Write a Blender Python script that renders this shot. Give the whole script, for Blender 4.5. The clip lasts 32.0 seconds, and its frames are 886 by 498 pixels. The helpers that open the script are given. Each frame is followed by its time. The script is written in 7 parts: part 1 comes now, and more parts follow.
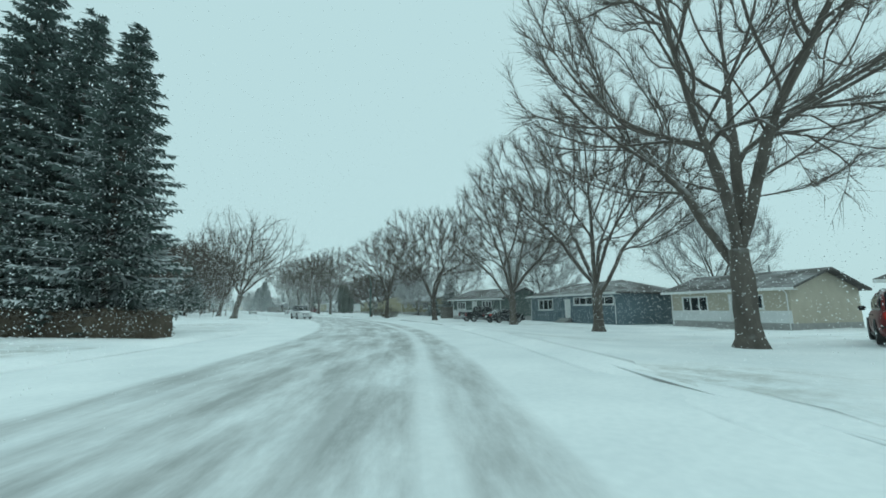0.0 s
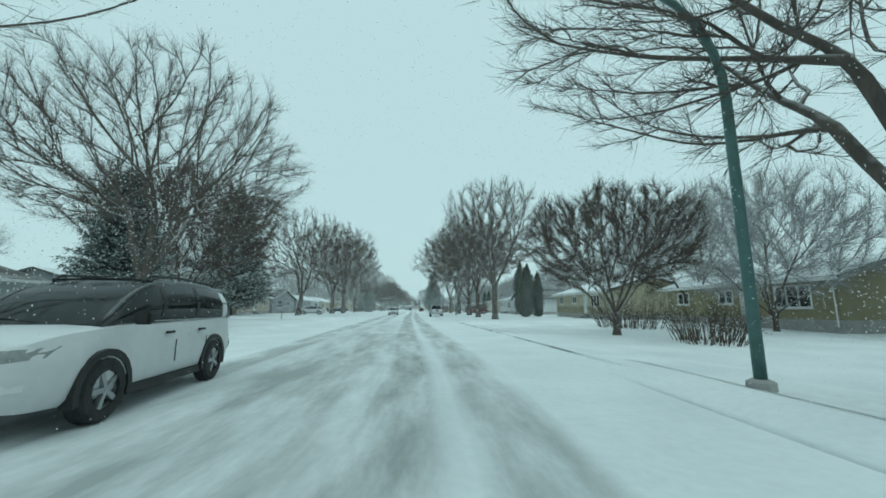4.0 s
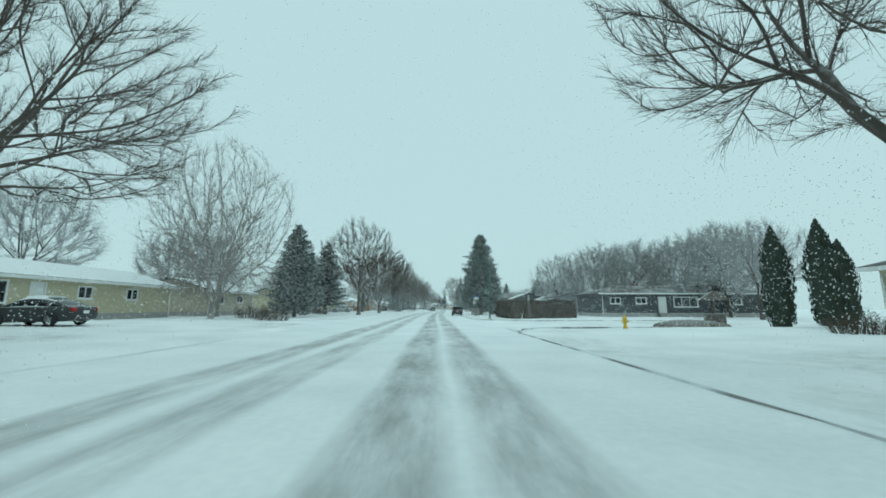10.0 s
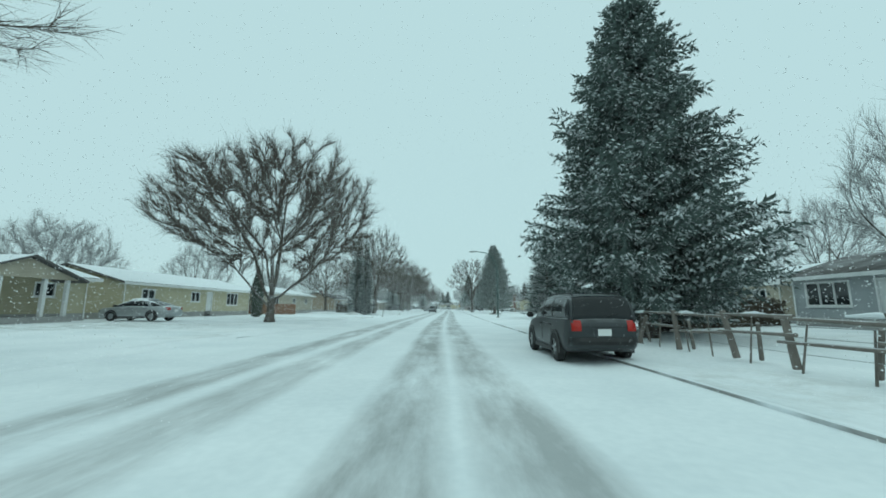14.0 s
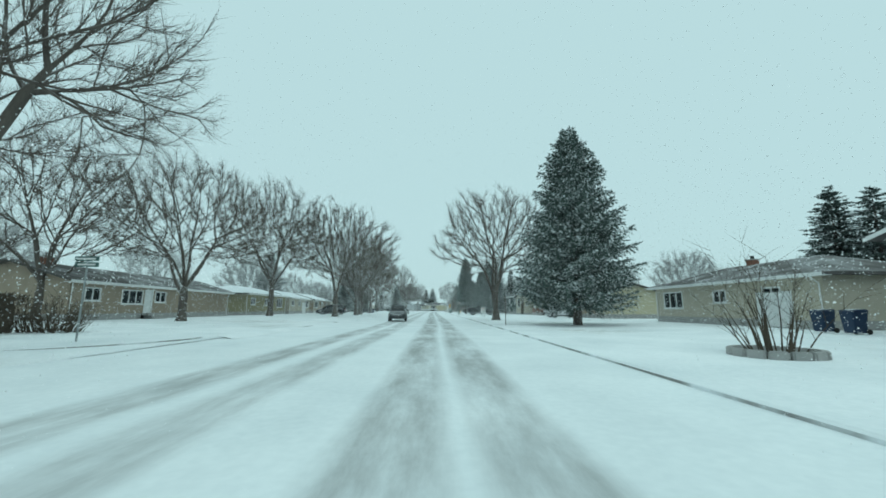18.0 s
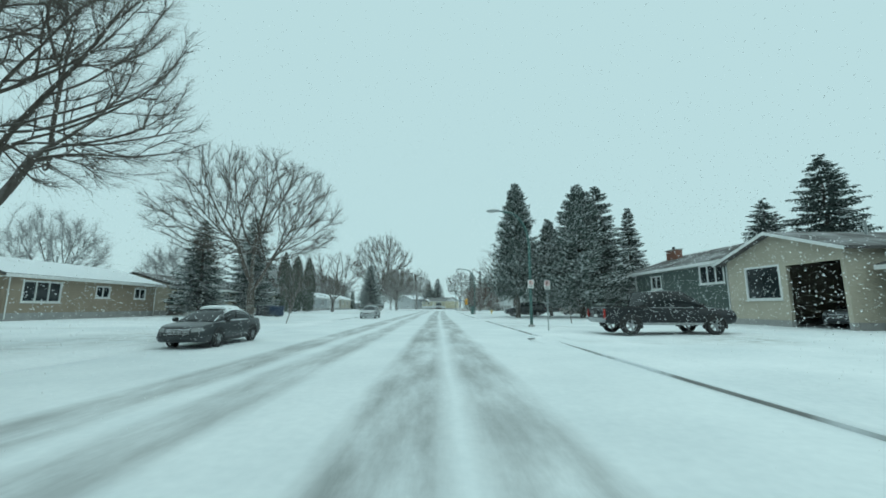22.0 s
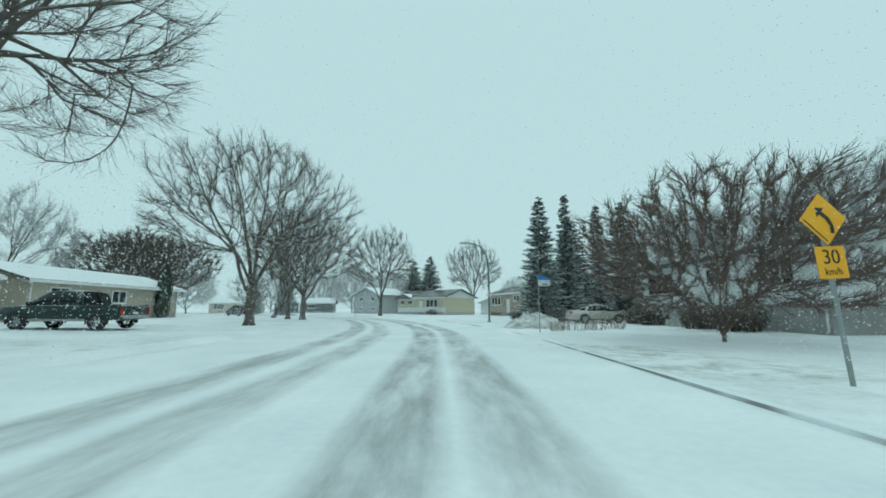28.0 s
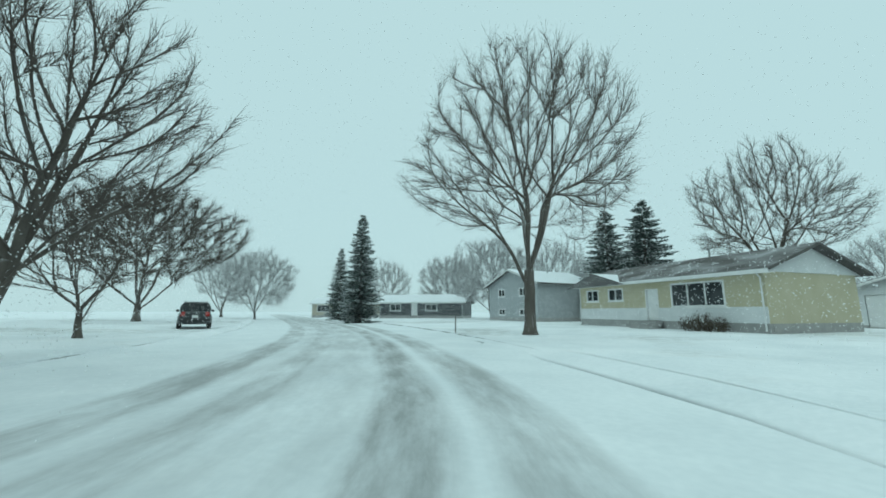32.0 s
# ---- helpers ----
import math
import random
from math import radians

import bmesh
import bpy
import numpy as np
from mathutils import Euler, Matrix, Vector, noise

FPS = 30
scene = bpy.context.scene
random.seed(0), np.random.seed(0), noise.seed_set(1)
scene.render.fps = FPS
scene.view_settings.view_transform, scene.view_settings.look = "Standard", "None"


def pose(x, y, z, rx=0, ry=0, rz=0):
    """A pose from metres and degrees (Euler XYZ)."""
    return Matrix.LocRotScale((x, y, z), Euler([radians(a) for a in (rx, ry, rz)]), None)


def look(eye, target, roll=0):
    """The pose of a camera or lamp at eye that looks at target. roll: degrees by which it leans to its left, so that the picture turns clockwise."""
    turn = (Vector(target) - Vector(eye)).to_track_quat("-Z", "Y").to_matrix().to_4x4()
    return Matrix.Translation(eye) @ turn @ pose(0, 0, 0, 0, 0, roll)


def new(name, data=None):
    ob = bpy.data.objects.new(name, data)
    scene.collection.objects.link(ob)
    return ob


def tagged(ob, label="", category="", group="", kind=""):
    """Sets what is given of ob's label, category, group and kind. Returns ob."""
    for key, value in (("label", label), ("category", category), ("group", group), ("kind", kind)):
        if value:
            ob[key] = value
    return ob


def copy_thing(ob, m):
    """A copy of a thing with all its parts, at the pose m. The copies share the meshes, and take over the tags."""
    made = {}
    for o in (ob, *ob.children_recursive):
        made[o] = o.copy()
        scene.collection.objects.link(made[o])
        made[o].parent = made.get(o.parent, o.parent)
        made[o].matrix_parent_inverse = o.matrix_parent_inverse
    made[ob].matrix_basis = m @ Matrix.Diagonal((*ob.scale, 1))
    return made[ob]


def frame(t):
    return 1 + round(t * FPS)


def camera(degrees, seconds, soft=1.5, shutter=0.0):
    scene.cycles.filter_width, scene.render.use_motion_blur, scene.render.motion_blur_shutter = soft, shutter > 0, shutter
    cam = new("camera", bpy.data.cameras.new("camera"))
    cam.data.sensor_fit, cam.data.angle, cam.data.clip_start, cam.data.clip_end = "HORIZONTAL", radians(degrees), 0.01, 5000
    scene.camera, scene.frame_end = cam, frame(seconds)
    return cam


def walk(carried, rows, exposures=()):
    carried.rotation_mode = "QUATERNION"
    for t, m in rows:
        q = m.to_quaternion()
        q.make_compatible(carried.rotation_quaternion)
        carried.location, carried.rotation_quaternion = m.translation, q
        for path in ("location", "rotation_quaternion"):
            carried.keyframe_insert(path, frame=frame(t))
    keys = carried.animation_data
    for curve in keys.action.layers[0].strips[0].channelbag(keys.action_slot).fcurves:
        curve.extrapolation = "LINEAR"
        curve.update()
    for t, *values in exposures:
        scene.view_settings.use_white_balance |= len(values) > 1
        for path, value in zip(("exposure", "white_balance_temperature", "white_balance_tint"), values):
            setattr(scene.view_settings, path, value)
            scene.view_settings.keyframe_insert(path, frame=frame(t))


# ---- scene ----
EV, KELVIN, TINT = 0.12, 5650, -14
CAM_Z = 1.13
cam = camera(98.6, 32.0, soft=1.7)
# seconds, x, y, yaw, pitch, roll
PATH = [
    (0.0, -14.27, 0.00, -30.40, 8.95, -0.16),
    (0.5, -11.32, 5.53, -27.43, 8.92, 0.03),
    (1.0, -8.68, 11.14, -24.34, 8.98, 0.39),
    (1.5, -6.26, 17.11, -21.24, 8.75, 0.55),
    (2.0, -4.15, 23.29, -18.05, 8.73, 0.37),
    (2.5, -2.38, 29.61, -14.75, 8.48, 0.39),
    (3.0, -1.02, 36.07, -10.65, 8.78, 0.33),
    (3.5, -0.10, 42.84, -6.71, 8.75, -0.00),
    (4.0, 0.43, 49.81, -3.56, 8.90, -0.00),
    (4.5, 0.63, 56.94, -1.16, 9.00, -0.00),
    (5.0, 0.56, 64.22, 0.52, 9.11, -0.02),
    (5.5, 0.33, 71.63, 1.51, 9.27, -0.09),
    (6.0, 0.00, 79.18, 1.86, 9.13, 0.16),
    (6.5, -0.32, 86.90, 1.27, 9.01, 0.02),
    (7.0, -0.53, 94.83, 0.20, 9.15, 0.12),
    (7.5, -0.65, 102.95, -0.07, 9.33, -0.03),
    (8.0, -0.75, 111.14, -0.12, 8.87, -0.06),
    (8.5, -0.83, 119.33, -0.31, 8.69, -0.05),
    (9.0, -0.91, 127.50, -0.21, 8.72, -0.09),
    (9.5, -1.03, 135.52, -0.04, 8.72, -0.06),
    (10.0, -1.14, 143.16, -0.02, 8.84, 0.09),
    (10.5, -1.26, 150.64, 0.09, 8.76, 0.11),
    (11.0, -1.39, 158.01, 0.18, 8.55, 0.13),
    (11.5, -1.52, 165.33, 0.25, 8.52, 0.14),
    (12.0, -1.65, 172.52, 0.19, 8.44, 0.28),
    (12.5, -1.76, 179.45, 0.39, 8.43, 0.33),
    (13.0, -1.91, 186.58, 0.47, 8.38, 0.33),
    (13.5, -2.05, 193.92, 0.39, 8.35, 0.26),
    (14.0, -2.20, 201.45, 0.26, 8.77, 0.08),
    (14.5, -2.33, 209.14, 0.02, 8.75, 0.01),
    (15.0, -2.41, 216.90, -0.33, 8.88, 0.00),
    (15.5, -2.45, 224.70, -0.71, 8.95, 0.00),
    (16.0, -2.44, 232.46, -1.06, 8.99, 0.02),
    (16.5, -2.38, 240.13, -1.35, 9.03, 0.11),
    (17.0, -2.29, 247.66, -1.58, 9.10, 0.09),
    (17.5, -2.17, 255.06, -1.92, 8.96, 0.06),
    (18.0, -2.03, 262.39, -2.08, 8.98, 0.16),
    (18.5, -1.86, 269.91, -2.12, 8.92, 0.21),
    (19.0, -1.70, 277.99, -1.74, 8.66, -0.06),
    (19.5, -1.56, 285.94, -1.79, 8.53, 0.09),
    (20.0, -1.45, 293.81, -1.45, 8.66, 0.03),
    (20.5, -1.36, 301.71, -1.38, 8.58, -0.07),
    (21.0, -1.29, 309.61, -1.31, 8.57, -0.10),
    (21.5, -1.22, 317.54, -1.37, 8.62, -0.05),
    (22.0, -1.15, 325.52, -1.23, 8.60, 0.05),
    (22.5, -1.07, 333.32, -1.48, 8.63, -0.09),
    (23.0, -1.00, 340.89, -1.44, 8.65, -0.01),
    (23.5, -0.93, 348.12, -1.47, 8.66, 0.19),
    (24.0, -0.85, 354.91, -1.33, 8.62, -0.00),
    (24.5, -0.80, 361.62, -1.20, 8.59, 0.10),
    (25.0, -0.76, 368.08, -1.06, 8.96, 0.25),
    (25.5, -0.74, 374.80, -0.96, 8.98, 0.37),
    (26.0, -0.71, 381.66, -1.19, 8.98, 0.08),
    (26.5, -0.64, 388.58, -1.52, 8.98, 0.02),
    (27.0, -0.53, 395.47, -1.83, 8.96, 0.04),
    (27.5, -0.40, 402.25, -2.05, 8.92, 0.19),
    (28.0, -0.24, 408.84, -2.22, 8.95, 0.06),
    (28.5, -0.09, 415.20, -1.98, 8.95, -0.28),
    (29.0, -0.00, 421.30, -1.18, 9.09, -0.48),
    (29.5, -0.03, 427.01, 0.30, 9.23, -0.43),
    (30.0, -0.24, 432.82, 2.81, 9.34, -0.31),
    (30.5, -0.77, 438.44, 6.44, 9.35, -0.07),
    (31.0, -1.66, 443.80, 10.89, 9.24, 0.16),
    (31.5, -3.04, 449.22, 16.51, 9.05, 0.29),
    (32.0, -4.91, 454.29, 22.24, 9.34, 0.10),
]
walk(cam, [(t, pose(x, y, CAM_Z, 90 + p, 0, h) @ pose(0, 0, 0, 0, 0, r)) for t, x, y, h, p, r in PATH],
     exposures=[(0.0, EV, KELVIN, TINT), (32.0, EV, KELVIN, TINT)])

# ---- light: overcast snowstorm sky ----
world = bpy.data.worlds.new("overcast")
scene.world = world
world.use_nodes = True
wn = world.node_tree
wn.nodes.clear()
w_out = wn.nodes.new("ShaderNodeOutputWorld")
w_bg = wn.nodes.new("ShaderNodeBackground")
w_sky = wn.nodes.new("ShaderNodeTexSky")
w_sky.sky_type = "NISHITA"
w_sky.sun_disc = False
w_sky.sun_elevation, w_sky.sun_rotation = radians(72), radians(150)
w_sky.dust_density = 4.0
w_mul = wn.nodes.new("ShaderNodeMix")
w_mul.data_type = "RGBA"
w_mul.inputs[0].default_value = 0.93
w_mul.inputs[7].default_value = (5.9, 6.55, 6.7, 1)
wn.links.new(w_sky.outputs[0], w_mul.inputs[6])
wn.links.new(w_mul.outputs[2], w_bg.inputs[0])
w_bg.inputs[1].default_value = 0.1
wn.links.new(w_bg.outputs[0], w_out.inputs[0])
sun_data = bpy.data.lights.new("sun", "SUN")
sun_data.energy, sun_data.angle, sun_data.color = 0.5, radians(100), (1, 0.97, 0.93)
sun_ob = new("sun", sun_data)
sun_ob.matrix_basis = look((0, 0, 50), (-8, 14, 0))


# ---- materials ----
def material(name, c1, c2, rough=0.7, scale=6.0, bump=0.2, metal=0.0, fine=40.0, stretch=(1, 1, 1), spec=0.4, dist=0.02):
    m = bpy.data.materials.new(name)
    m.use_nodes = True
    nt = m.node_tree
    b = nt.nodes["Principled BSDF"]
    tc = nt.nodes.new("ShaderNodeTexCoord")
    mp = nt.nodes.new("ShaderNodeMapping")
    mp.inputs["Scale"].default_value = stretch
    nt.links.new(tc.outputs["Object"], mp.inputs["Vector"])
    n1 = nt.nodes.new("ShaderNodeTexNoise")
    n1.inputs["Scale"].default_value, n1.inputs["Detail"].default_value = scale, 5
    n2 = nt.nodes.new("ShaderNodeTexNoise")
    n2.inputs["Scale"].default_value, n2.inputs["Detail"].default_value = fine, 3
    nt.links.new(mp.outputs[0], n1.inputs["Vector"])
    nt.links.new(mp.outputs[0], n2.inputs["Vector"])
    add = nt.nodes.new("ShaderNodeMath")
    add.operation = "MULTIPLY_ADD"
    add.inputs[1].default_value = 0.45
    nt.links.new(n2.outputs[0], add.inputs[0])
    nt.links.new(n1.outputs[0], add.inputs[2])
    ramp = nt.nodes.new("ShaderNodeMapRange")
    ramp.inputs["From Min"].default_value, ramp.inputs["From Max"].default_value = 0.45, 1.0
    nt.links.new(add.outputs[0], ramp.inputs["Value"])
    mix = nt.nodes.new("ShaderNodeMix")
    mix.data_type = "RGBA"
    mix.inputs[6].default_value, mix.inputs[7].default_value = (*c1, 1), (*c2, 1)
    nt.links.new(ramp.outputs[0], mix.inputs[0])
    nt.links.new(mix.outputs[2], b.inputs["Base Color"])
    b.inputs["Roughness"].default_value, b.inputs["Metallic"].default_value = rough, metal
    b.inputs["Specular IOR Level"].default_value = spec
    if bump:
        bp = nt.nodes.new("ShaderNodeBump")
        bp.inputs["Strength"].default_value, bp.inputs["Distance"].default_value = bump, dist
        nt.links.new(add.outputs[0], bp.inputs["Height"])
        nt.links.new(bp.outputs[0], b.inputs["Normal"])
    m["mix_name"] = mix.name
    return m


def dust(m, amount=0.5, low=0.35, high=0.75, scale=3.0, white=(0.82, 0.85, 0.87)):
    """Snow lying on what faces up, in patches."""
    nt = m.node_tree
    b = nt.nodes["Principled BSDF"]
    src = b.inputs["Base Color"].links[0].from_socket
    geo = nt.nodes.new("ShaderNodeNewGeometry")
    sep = nt.nodes.new("ShaderNodeSeparateXYZ")
    nt.links.new(geo.outputs["Normal"], sep.inputs[0])
    nz = nt.nodes.new("ShaderNodeTexNoise")
    nz.inputs["Scale"].default_value, nz.inputs["Detail"].default_value = scale, 6
    tc = nt.nodes.new("ShaderNodeTexCoord")
    nt.links.new(tc.outputs["Object"], nz.inputs["Vector"])
    ad = nt.nodes.new("ShaderNodeMath")
    ad.operation = "ADD"
    nt.links.new(sep.outputs[2], ad.inputs[0])
    nt.links.new(nz.outputs[0], ad.inputs[1])
    mr = nt.nodes.new("ShaderNodeMapRange")
    mr.inputs["From Min"].default_value, mr.inputs["From Max"].default_value = low + 0.5, high + 0.5
    mr.inputs["To Max"].default_value = amount
    nt.links.new(ad.outputs[0], mr.inputs["Value"])
    mix = nt.nodes.new("ShaderNodeMix")
    mix.data_type = "RGBA"
    nt.links.new(mr.outputs[0], mix.inputs[0])
    nt.links.new(src, mix.inputs[6])
    mix.inputs[7].default_value = (*white, 1)
    nt.links.new(mix.outputs[2], b.inputs["Base Color"])
    return m


def siding(name, c1, c2, pitch=0.2):
    """Horizontal lap siding: a saw-tooth relief along z."""
    m = material(name, c1, c2, 0.65, 1.2, 0.0, fine=25)
    nt = m.node_tree
    tc = nt.nodes.new("ShaderNodeTexCoord")
    sep = nt.nodes.new("ShaderNodeSeparateXYZ")
    nt.links.new(tc.outputs["Object"], sep.inputs[0])
    dv = nt.nodes.new("ShaderNodeMath")
    dv.operation = "DIVIDE"
    dv.inputs[1].default_value = pitch
    nt.links.new(sep.outputs[2], dv.inputs[0])
    fr = nt.nodes.new("ShaderNodeMath")
    fr.operation = "FRACT"
    nt.links.new(dv.outputs[0], fr.inputs[0])
    bp = nt.nodes.new("ShaderNodeBump")
    bp.inputs["Strength"].default_value, bp.inputs["Distance"].default_value = 0.8, 0.03
    bp.invert = True
    nt.links.new(fr.outputs[0], bp.inputs["Height"])
    nt.links.new(bp.outputs[0], nt.nodes["Principled BSDF"].inputs["Normal"])
    return m


SNOW = material("snow", (0.72, 0.76, 0.78), (0.9, 0.92, 0.93), 0.85, 0.35, 0.35, fine=9, spec=0.2, dist=0.08)
BARK = dust(material("elm_bark", (0.075, 0.066, 0.058), (0.15, 0.132, 0.115), 0.9, 3.0, 0.6, fine=22, stretch=(1, 1, 0.25), spec=0.2), 0.35, 0.3, 0.8)
TWIG = material("twig_bark", (0.09, 0.078, 0.068), (0.15, 0.13, 0.115), 0.9, 1.5, 0.0, fine=9, spec=0.15)
# pale twig colour with the haze of distance painted into it
HAZE_TWIG = material("hazed_twig", (0.3, 0.3, 0.3), (0.46, 0.46, 0.46), 0.95, 1.5, 0.0, fine=9, spec=0.1)
BIRCH = material("pale_bark", (0.2, 0.185, 0.17), (0.36, 0.34, 0.32), 0.85, 3.0, 0.3, fine=18, stretch=(1, 1, 0.3), spec=0.2)
RED_TWIG = material("berry_twig", (0.17, 0.125, 0.10), (0.28, 0.21, 0.17), 0.9, 1.5, 0.0, fine=8, spec=0.15)
BERRY_TWIG = material("hawthorn_twig", (0.12, 0.095, 0.082), (0.2, 0.155, 0.135), 0.9, 1.5, 0.0, fine=8, spec=0.15)
SCOUR = dust(material("scoured_grass", (0.16, 0.155, 0.125), (0.3, 0.3, 0.27), 0.95, 3.0, 0.3, fine=20, spec=0.1), 0.95, 0.5, 0.66, 1.6)
NEEDLE = dust(material("spruce_needles", (0.085, 0.108, 0.1), (0.12, 0.15, 0.135), 0.85, 1.3, 0.0, fine=12, spec=0.15), 0.8, 0.12, 0.9, 1.6)
CEDAR = material("cedar_leaf", (0.05, 0.064, 0.05), (0.095, 0.112, 0.09), 0.9, 1.4, 0.0, fine=12, spec=0.1)
HEDGE = dust(material("hedge_twigs", (0.06, 0.05, 0.04), (0.13, 0.11, 0.085), 0.95, 1.2, 0.0, fine=9, spec=0.1), 0.25, 0.55, 1.0, 2)
ROOF = dust(material("asphalt_shingles", (0.075, 0.07, 0.068), (0.14, 0.135, 0.13), 0.95, 1.5, 0.5, fine=30, spec=0.2), 0.4, 0.85, 1.2, 0.5)
ROOF_SNOW = dust(material("snowy_shingles", (0.1, 0.1, 0.1), (0.17, 0.165, 0.16), 0.95, 1.5, 0.4, fine=30, spec=0.2), 0.9, 0.3, 0.8, 0.5)
WHITE = material("white_paint", (0.68, 0.69, 0.68), (0.8, 0.8, 0.79), 0.55, 2, 0.05, fine=30)
GREY_SIDING = siding("grey_siding", (0.33, 0.35, 0.36), (0.42, 0.44, 0.45))
BLUE_SIDING = siding("blue_siding", (0.10, 0.14, 0.165), (0.14, 0.185, 0.21))
BEIGE_SIDING = siding("beige_siding", (0.42, 0.38, 0.30), (0.5, 0.46, 0.37))
YELLOW_SIDING = siding("yellow_siding", (0.46, 0.42, 0.28), (0.54, 0.5, 0.36))
OLIVE_SIDING = siding("olive_siding", (0.24, 0.22, 0.13), (0.31, 0.28, 0.17))
TAN_SIDING = siding("tan_siding", (0.29, 0.24, 0.18), (0.36, 0.30, 0.23))
GREEN_SIDING = siding("green_siding", (0.065, 0.088, 0.08), (0.095, 0.12, 0.108))
DARK_SIDING = siding("dark_siding", (0.055, 0.06, 0.065), (0.09, 0.095, 0.1))
WHITE_SIDING = siding("white_siding", (0.62, 0.64, 0.64), (0.74, 0.75, 0.75))
CONCRETE = material("concrete", (0.3, 0.3, 0.29), (0.42, 0.41, 0.4), 0.9, 2, 0.3, fine=30)
BASE_BROWN = material("brown_plinth", (0.09, 0.075, 0.06), (0.14, 0.12, 0.1), 0.9, 2, 0.3, fine=30)
BRICK = material("red_brick", (0.19, 0.09, 0.065), (0.28, 0.145, 0.105), 0.9, 4, 0.4, fine=30)
GLASS = material("window_glass", (0.015, 0.02, 0.022), (0.03, 0.036, 0.04), 0.05, 0.6, 0.0, fine=3, spec=0.6)
CAR_GLASS = material("car_glass", (0.008, 0.011, 0.012), (0.015, 0.018, 0.02), 0.06, 2, 0.0, spec=0.3)
RUBBER = material("tyre_rubber", (0.018, 0.018, 0.018), (0.05, 0.05, 0.05), 0.9, 8, 0.2)
RIM = material("alloy_rim", (0.3, 0.31, 0.32), (0.45, 0.46, 0.47), 0.35, 5, 0.0, metal=0.8)
CHROME = material("chrome_trim", (0.6, 0.61, 0.62), (0.75, 0.76, 0.77), 0.18, 5, 0.0, metal=0.9)
BLACK_TRIM = material("black_trim", (0.012, 0.012, 0.012), (0.03, 0.03, 0.03), 0.5, 6, 0.0)
LAMP_CLEAR = material("headlamp_lens", (0.22, 0.23, 0.235), (0.36, 0.37, 0.37), 0.08, 9, 0.0)
DARK_TRIM = material("dark_trim_paint", (0.05, 0.052, 0.055), (0.09, 0.092, 0.095), 0.6, 3, 0.1)
LAMP_LIT = material("lit_headlamp", (0.6, 0.6, 0.56), (0.7, 0.7, 0.66), 0.1, 9, 0.0)
LAMP_LIT.node_tree.nodes["Principled BSDF"].inputs["Emission Color"].default_value = (1.0, 0.93, 0.8, 1)
LAMP_LIT.node_tree.nodes["Principled BSDF"].inputs["Emission Strength"].default_value = 1.6
HEAD_GLASS = material("headlamp_glass", (0.5, 0.52, 0.53), (0.65, 0.66, 0.66), 0.1, 6, 0.0)
TAIL_RED = material("tail_lamp_red", (0.3, 0.015, 0.012), (0.42, 0.03, 0.02), 0.2, 6, 0.0)
STEEL = material("galvanized_steel", (0.26, 0.28, 0.28), (0.38, 0.4, 0.4), 0.5, 5, 0.1, metal=0.6)
GREEN_POLE = material("lamp_post_green", (0.07, 0.13, 0.12), (0.12, 0.2, 0.185), 0.55, 4, 0.1, metal=0.2)
SIGN_YELLOW = material("sign_yellow", (0.75, 0.36, 0.01), (0.85, 0.44, 0.02), 0.5, 3, 0.0)
SIGN_WHITE = material("sign_white", (0.68, 0.68, 0.66), (0.8, 0.8, 0.78), 0.5, 3, 0.0)
SIGN_BLUE = material("sign_blue", (0.03, 0.15, 0.42), (0.05, 0.2, 0.5), 0.5, 3, 0.0)
SIGN_RED = material("sign_red", (0.45, 0.03, 0.03), (0.55, 0.05, 0.04), 0.5, 3, 0.0)
SIGN_BLACK = material("sign_black", (0.012, 0.012, 0.012), (0.03, 0.03, 0.03), 0.5, 3, 0.0)
HYDRANT = material("hydrant_yellow", (0.55, 0.36, 0.02), (0.7, 0.48, 0.05), 0.5, 8, 0.1)
WOOD = dust(material("weathered_wood", (0.13, 0.115, 0.1), (0.25, 0.225, 0.2), 0.9, 3, 0.5, fine=30, stretch=(1, 1, 0.3)), 0.5, 0.5, 0.9)
BROWN_FENCE = dust(material("brown_boards", (0.17, 0.095, 0.06), (0.27, 0.165, 0.11), 0.85, 3, 0.3, fine=25, stretch=(1, 1, 0.3)), 0.3, 0.6, 1)
BIN_BLACK = dust(material("bin_plastic", (0.02, 0.022, 0.026), (0.045, 0.048, 0.055), 0.5, 4, 0.0), 0.8, 0.6, 0.9)
BIN_BLUE = dust(material("blue_bin_plastic", (0.012, 0.026, 0.06), (0.025, 0.045, 0.09), 0.5, 4, 0.0), 0.85, 0.75, 0.95)


def paint(name, c, metal=0.3, rough=0.3, snow=0.5):
    return dust(material(name, tuple(v * 0.85 for v in c), c, rough, 1.5, 0.0, metal, fine=8), snow, 0.45, 1.0, 2.0)


P_WHITE = paint("white_car_paint", (0.68, 0.69, 0.7), 0.0)
P_SILVER = paint("silver_car_paint", (0.42, 0.44, 0.45), 0.5)
P_BLACK = paint("black_car_paint", (0.025, 0.027, 0.03), 0.1, 0.25, 0.15)
P_RED = paint("dark_red_car_paint", (0.13, 0.016, 0.018), 0.2)
P_GREY = paint("charcoal_car_paint", (0.05, 0.055, 0.058), 0.2, 0.3, 0.18)
P_BEIGE = paint("champagne_car_paint", (0.52, 0.50, 0.45), 0.4)
P_GREEN = paint("dark_green_car_paint", (0.03, 0.05, 0.045), 0.2)


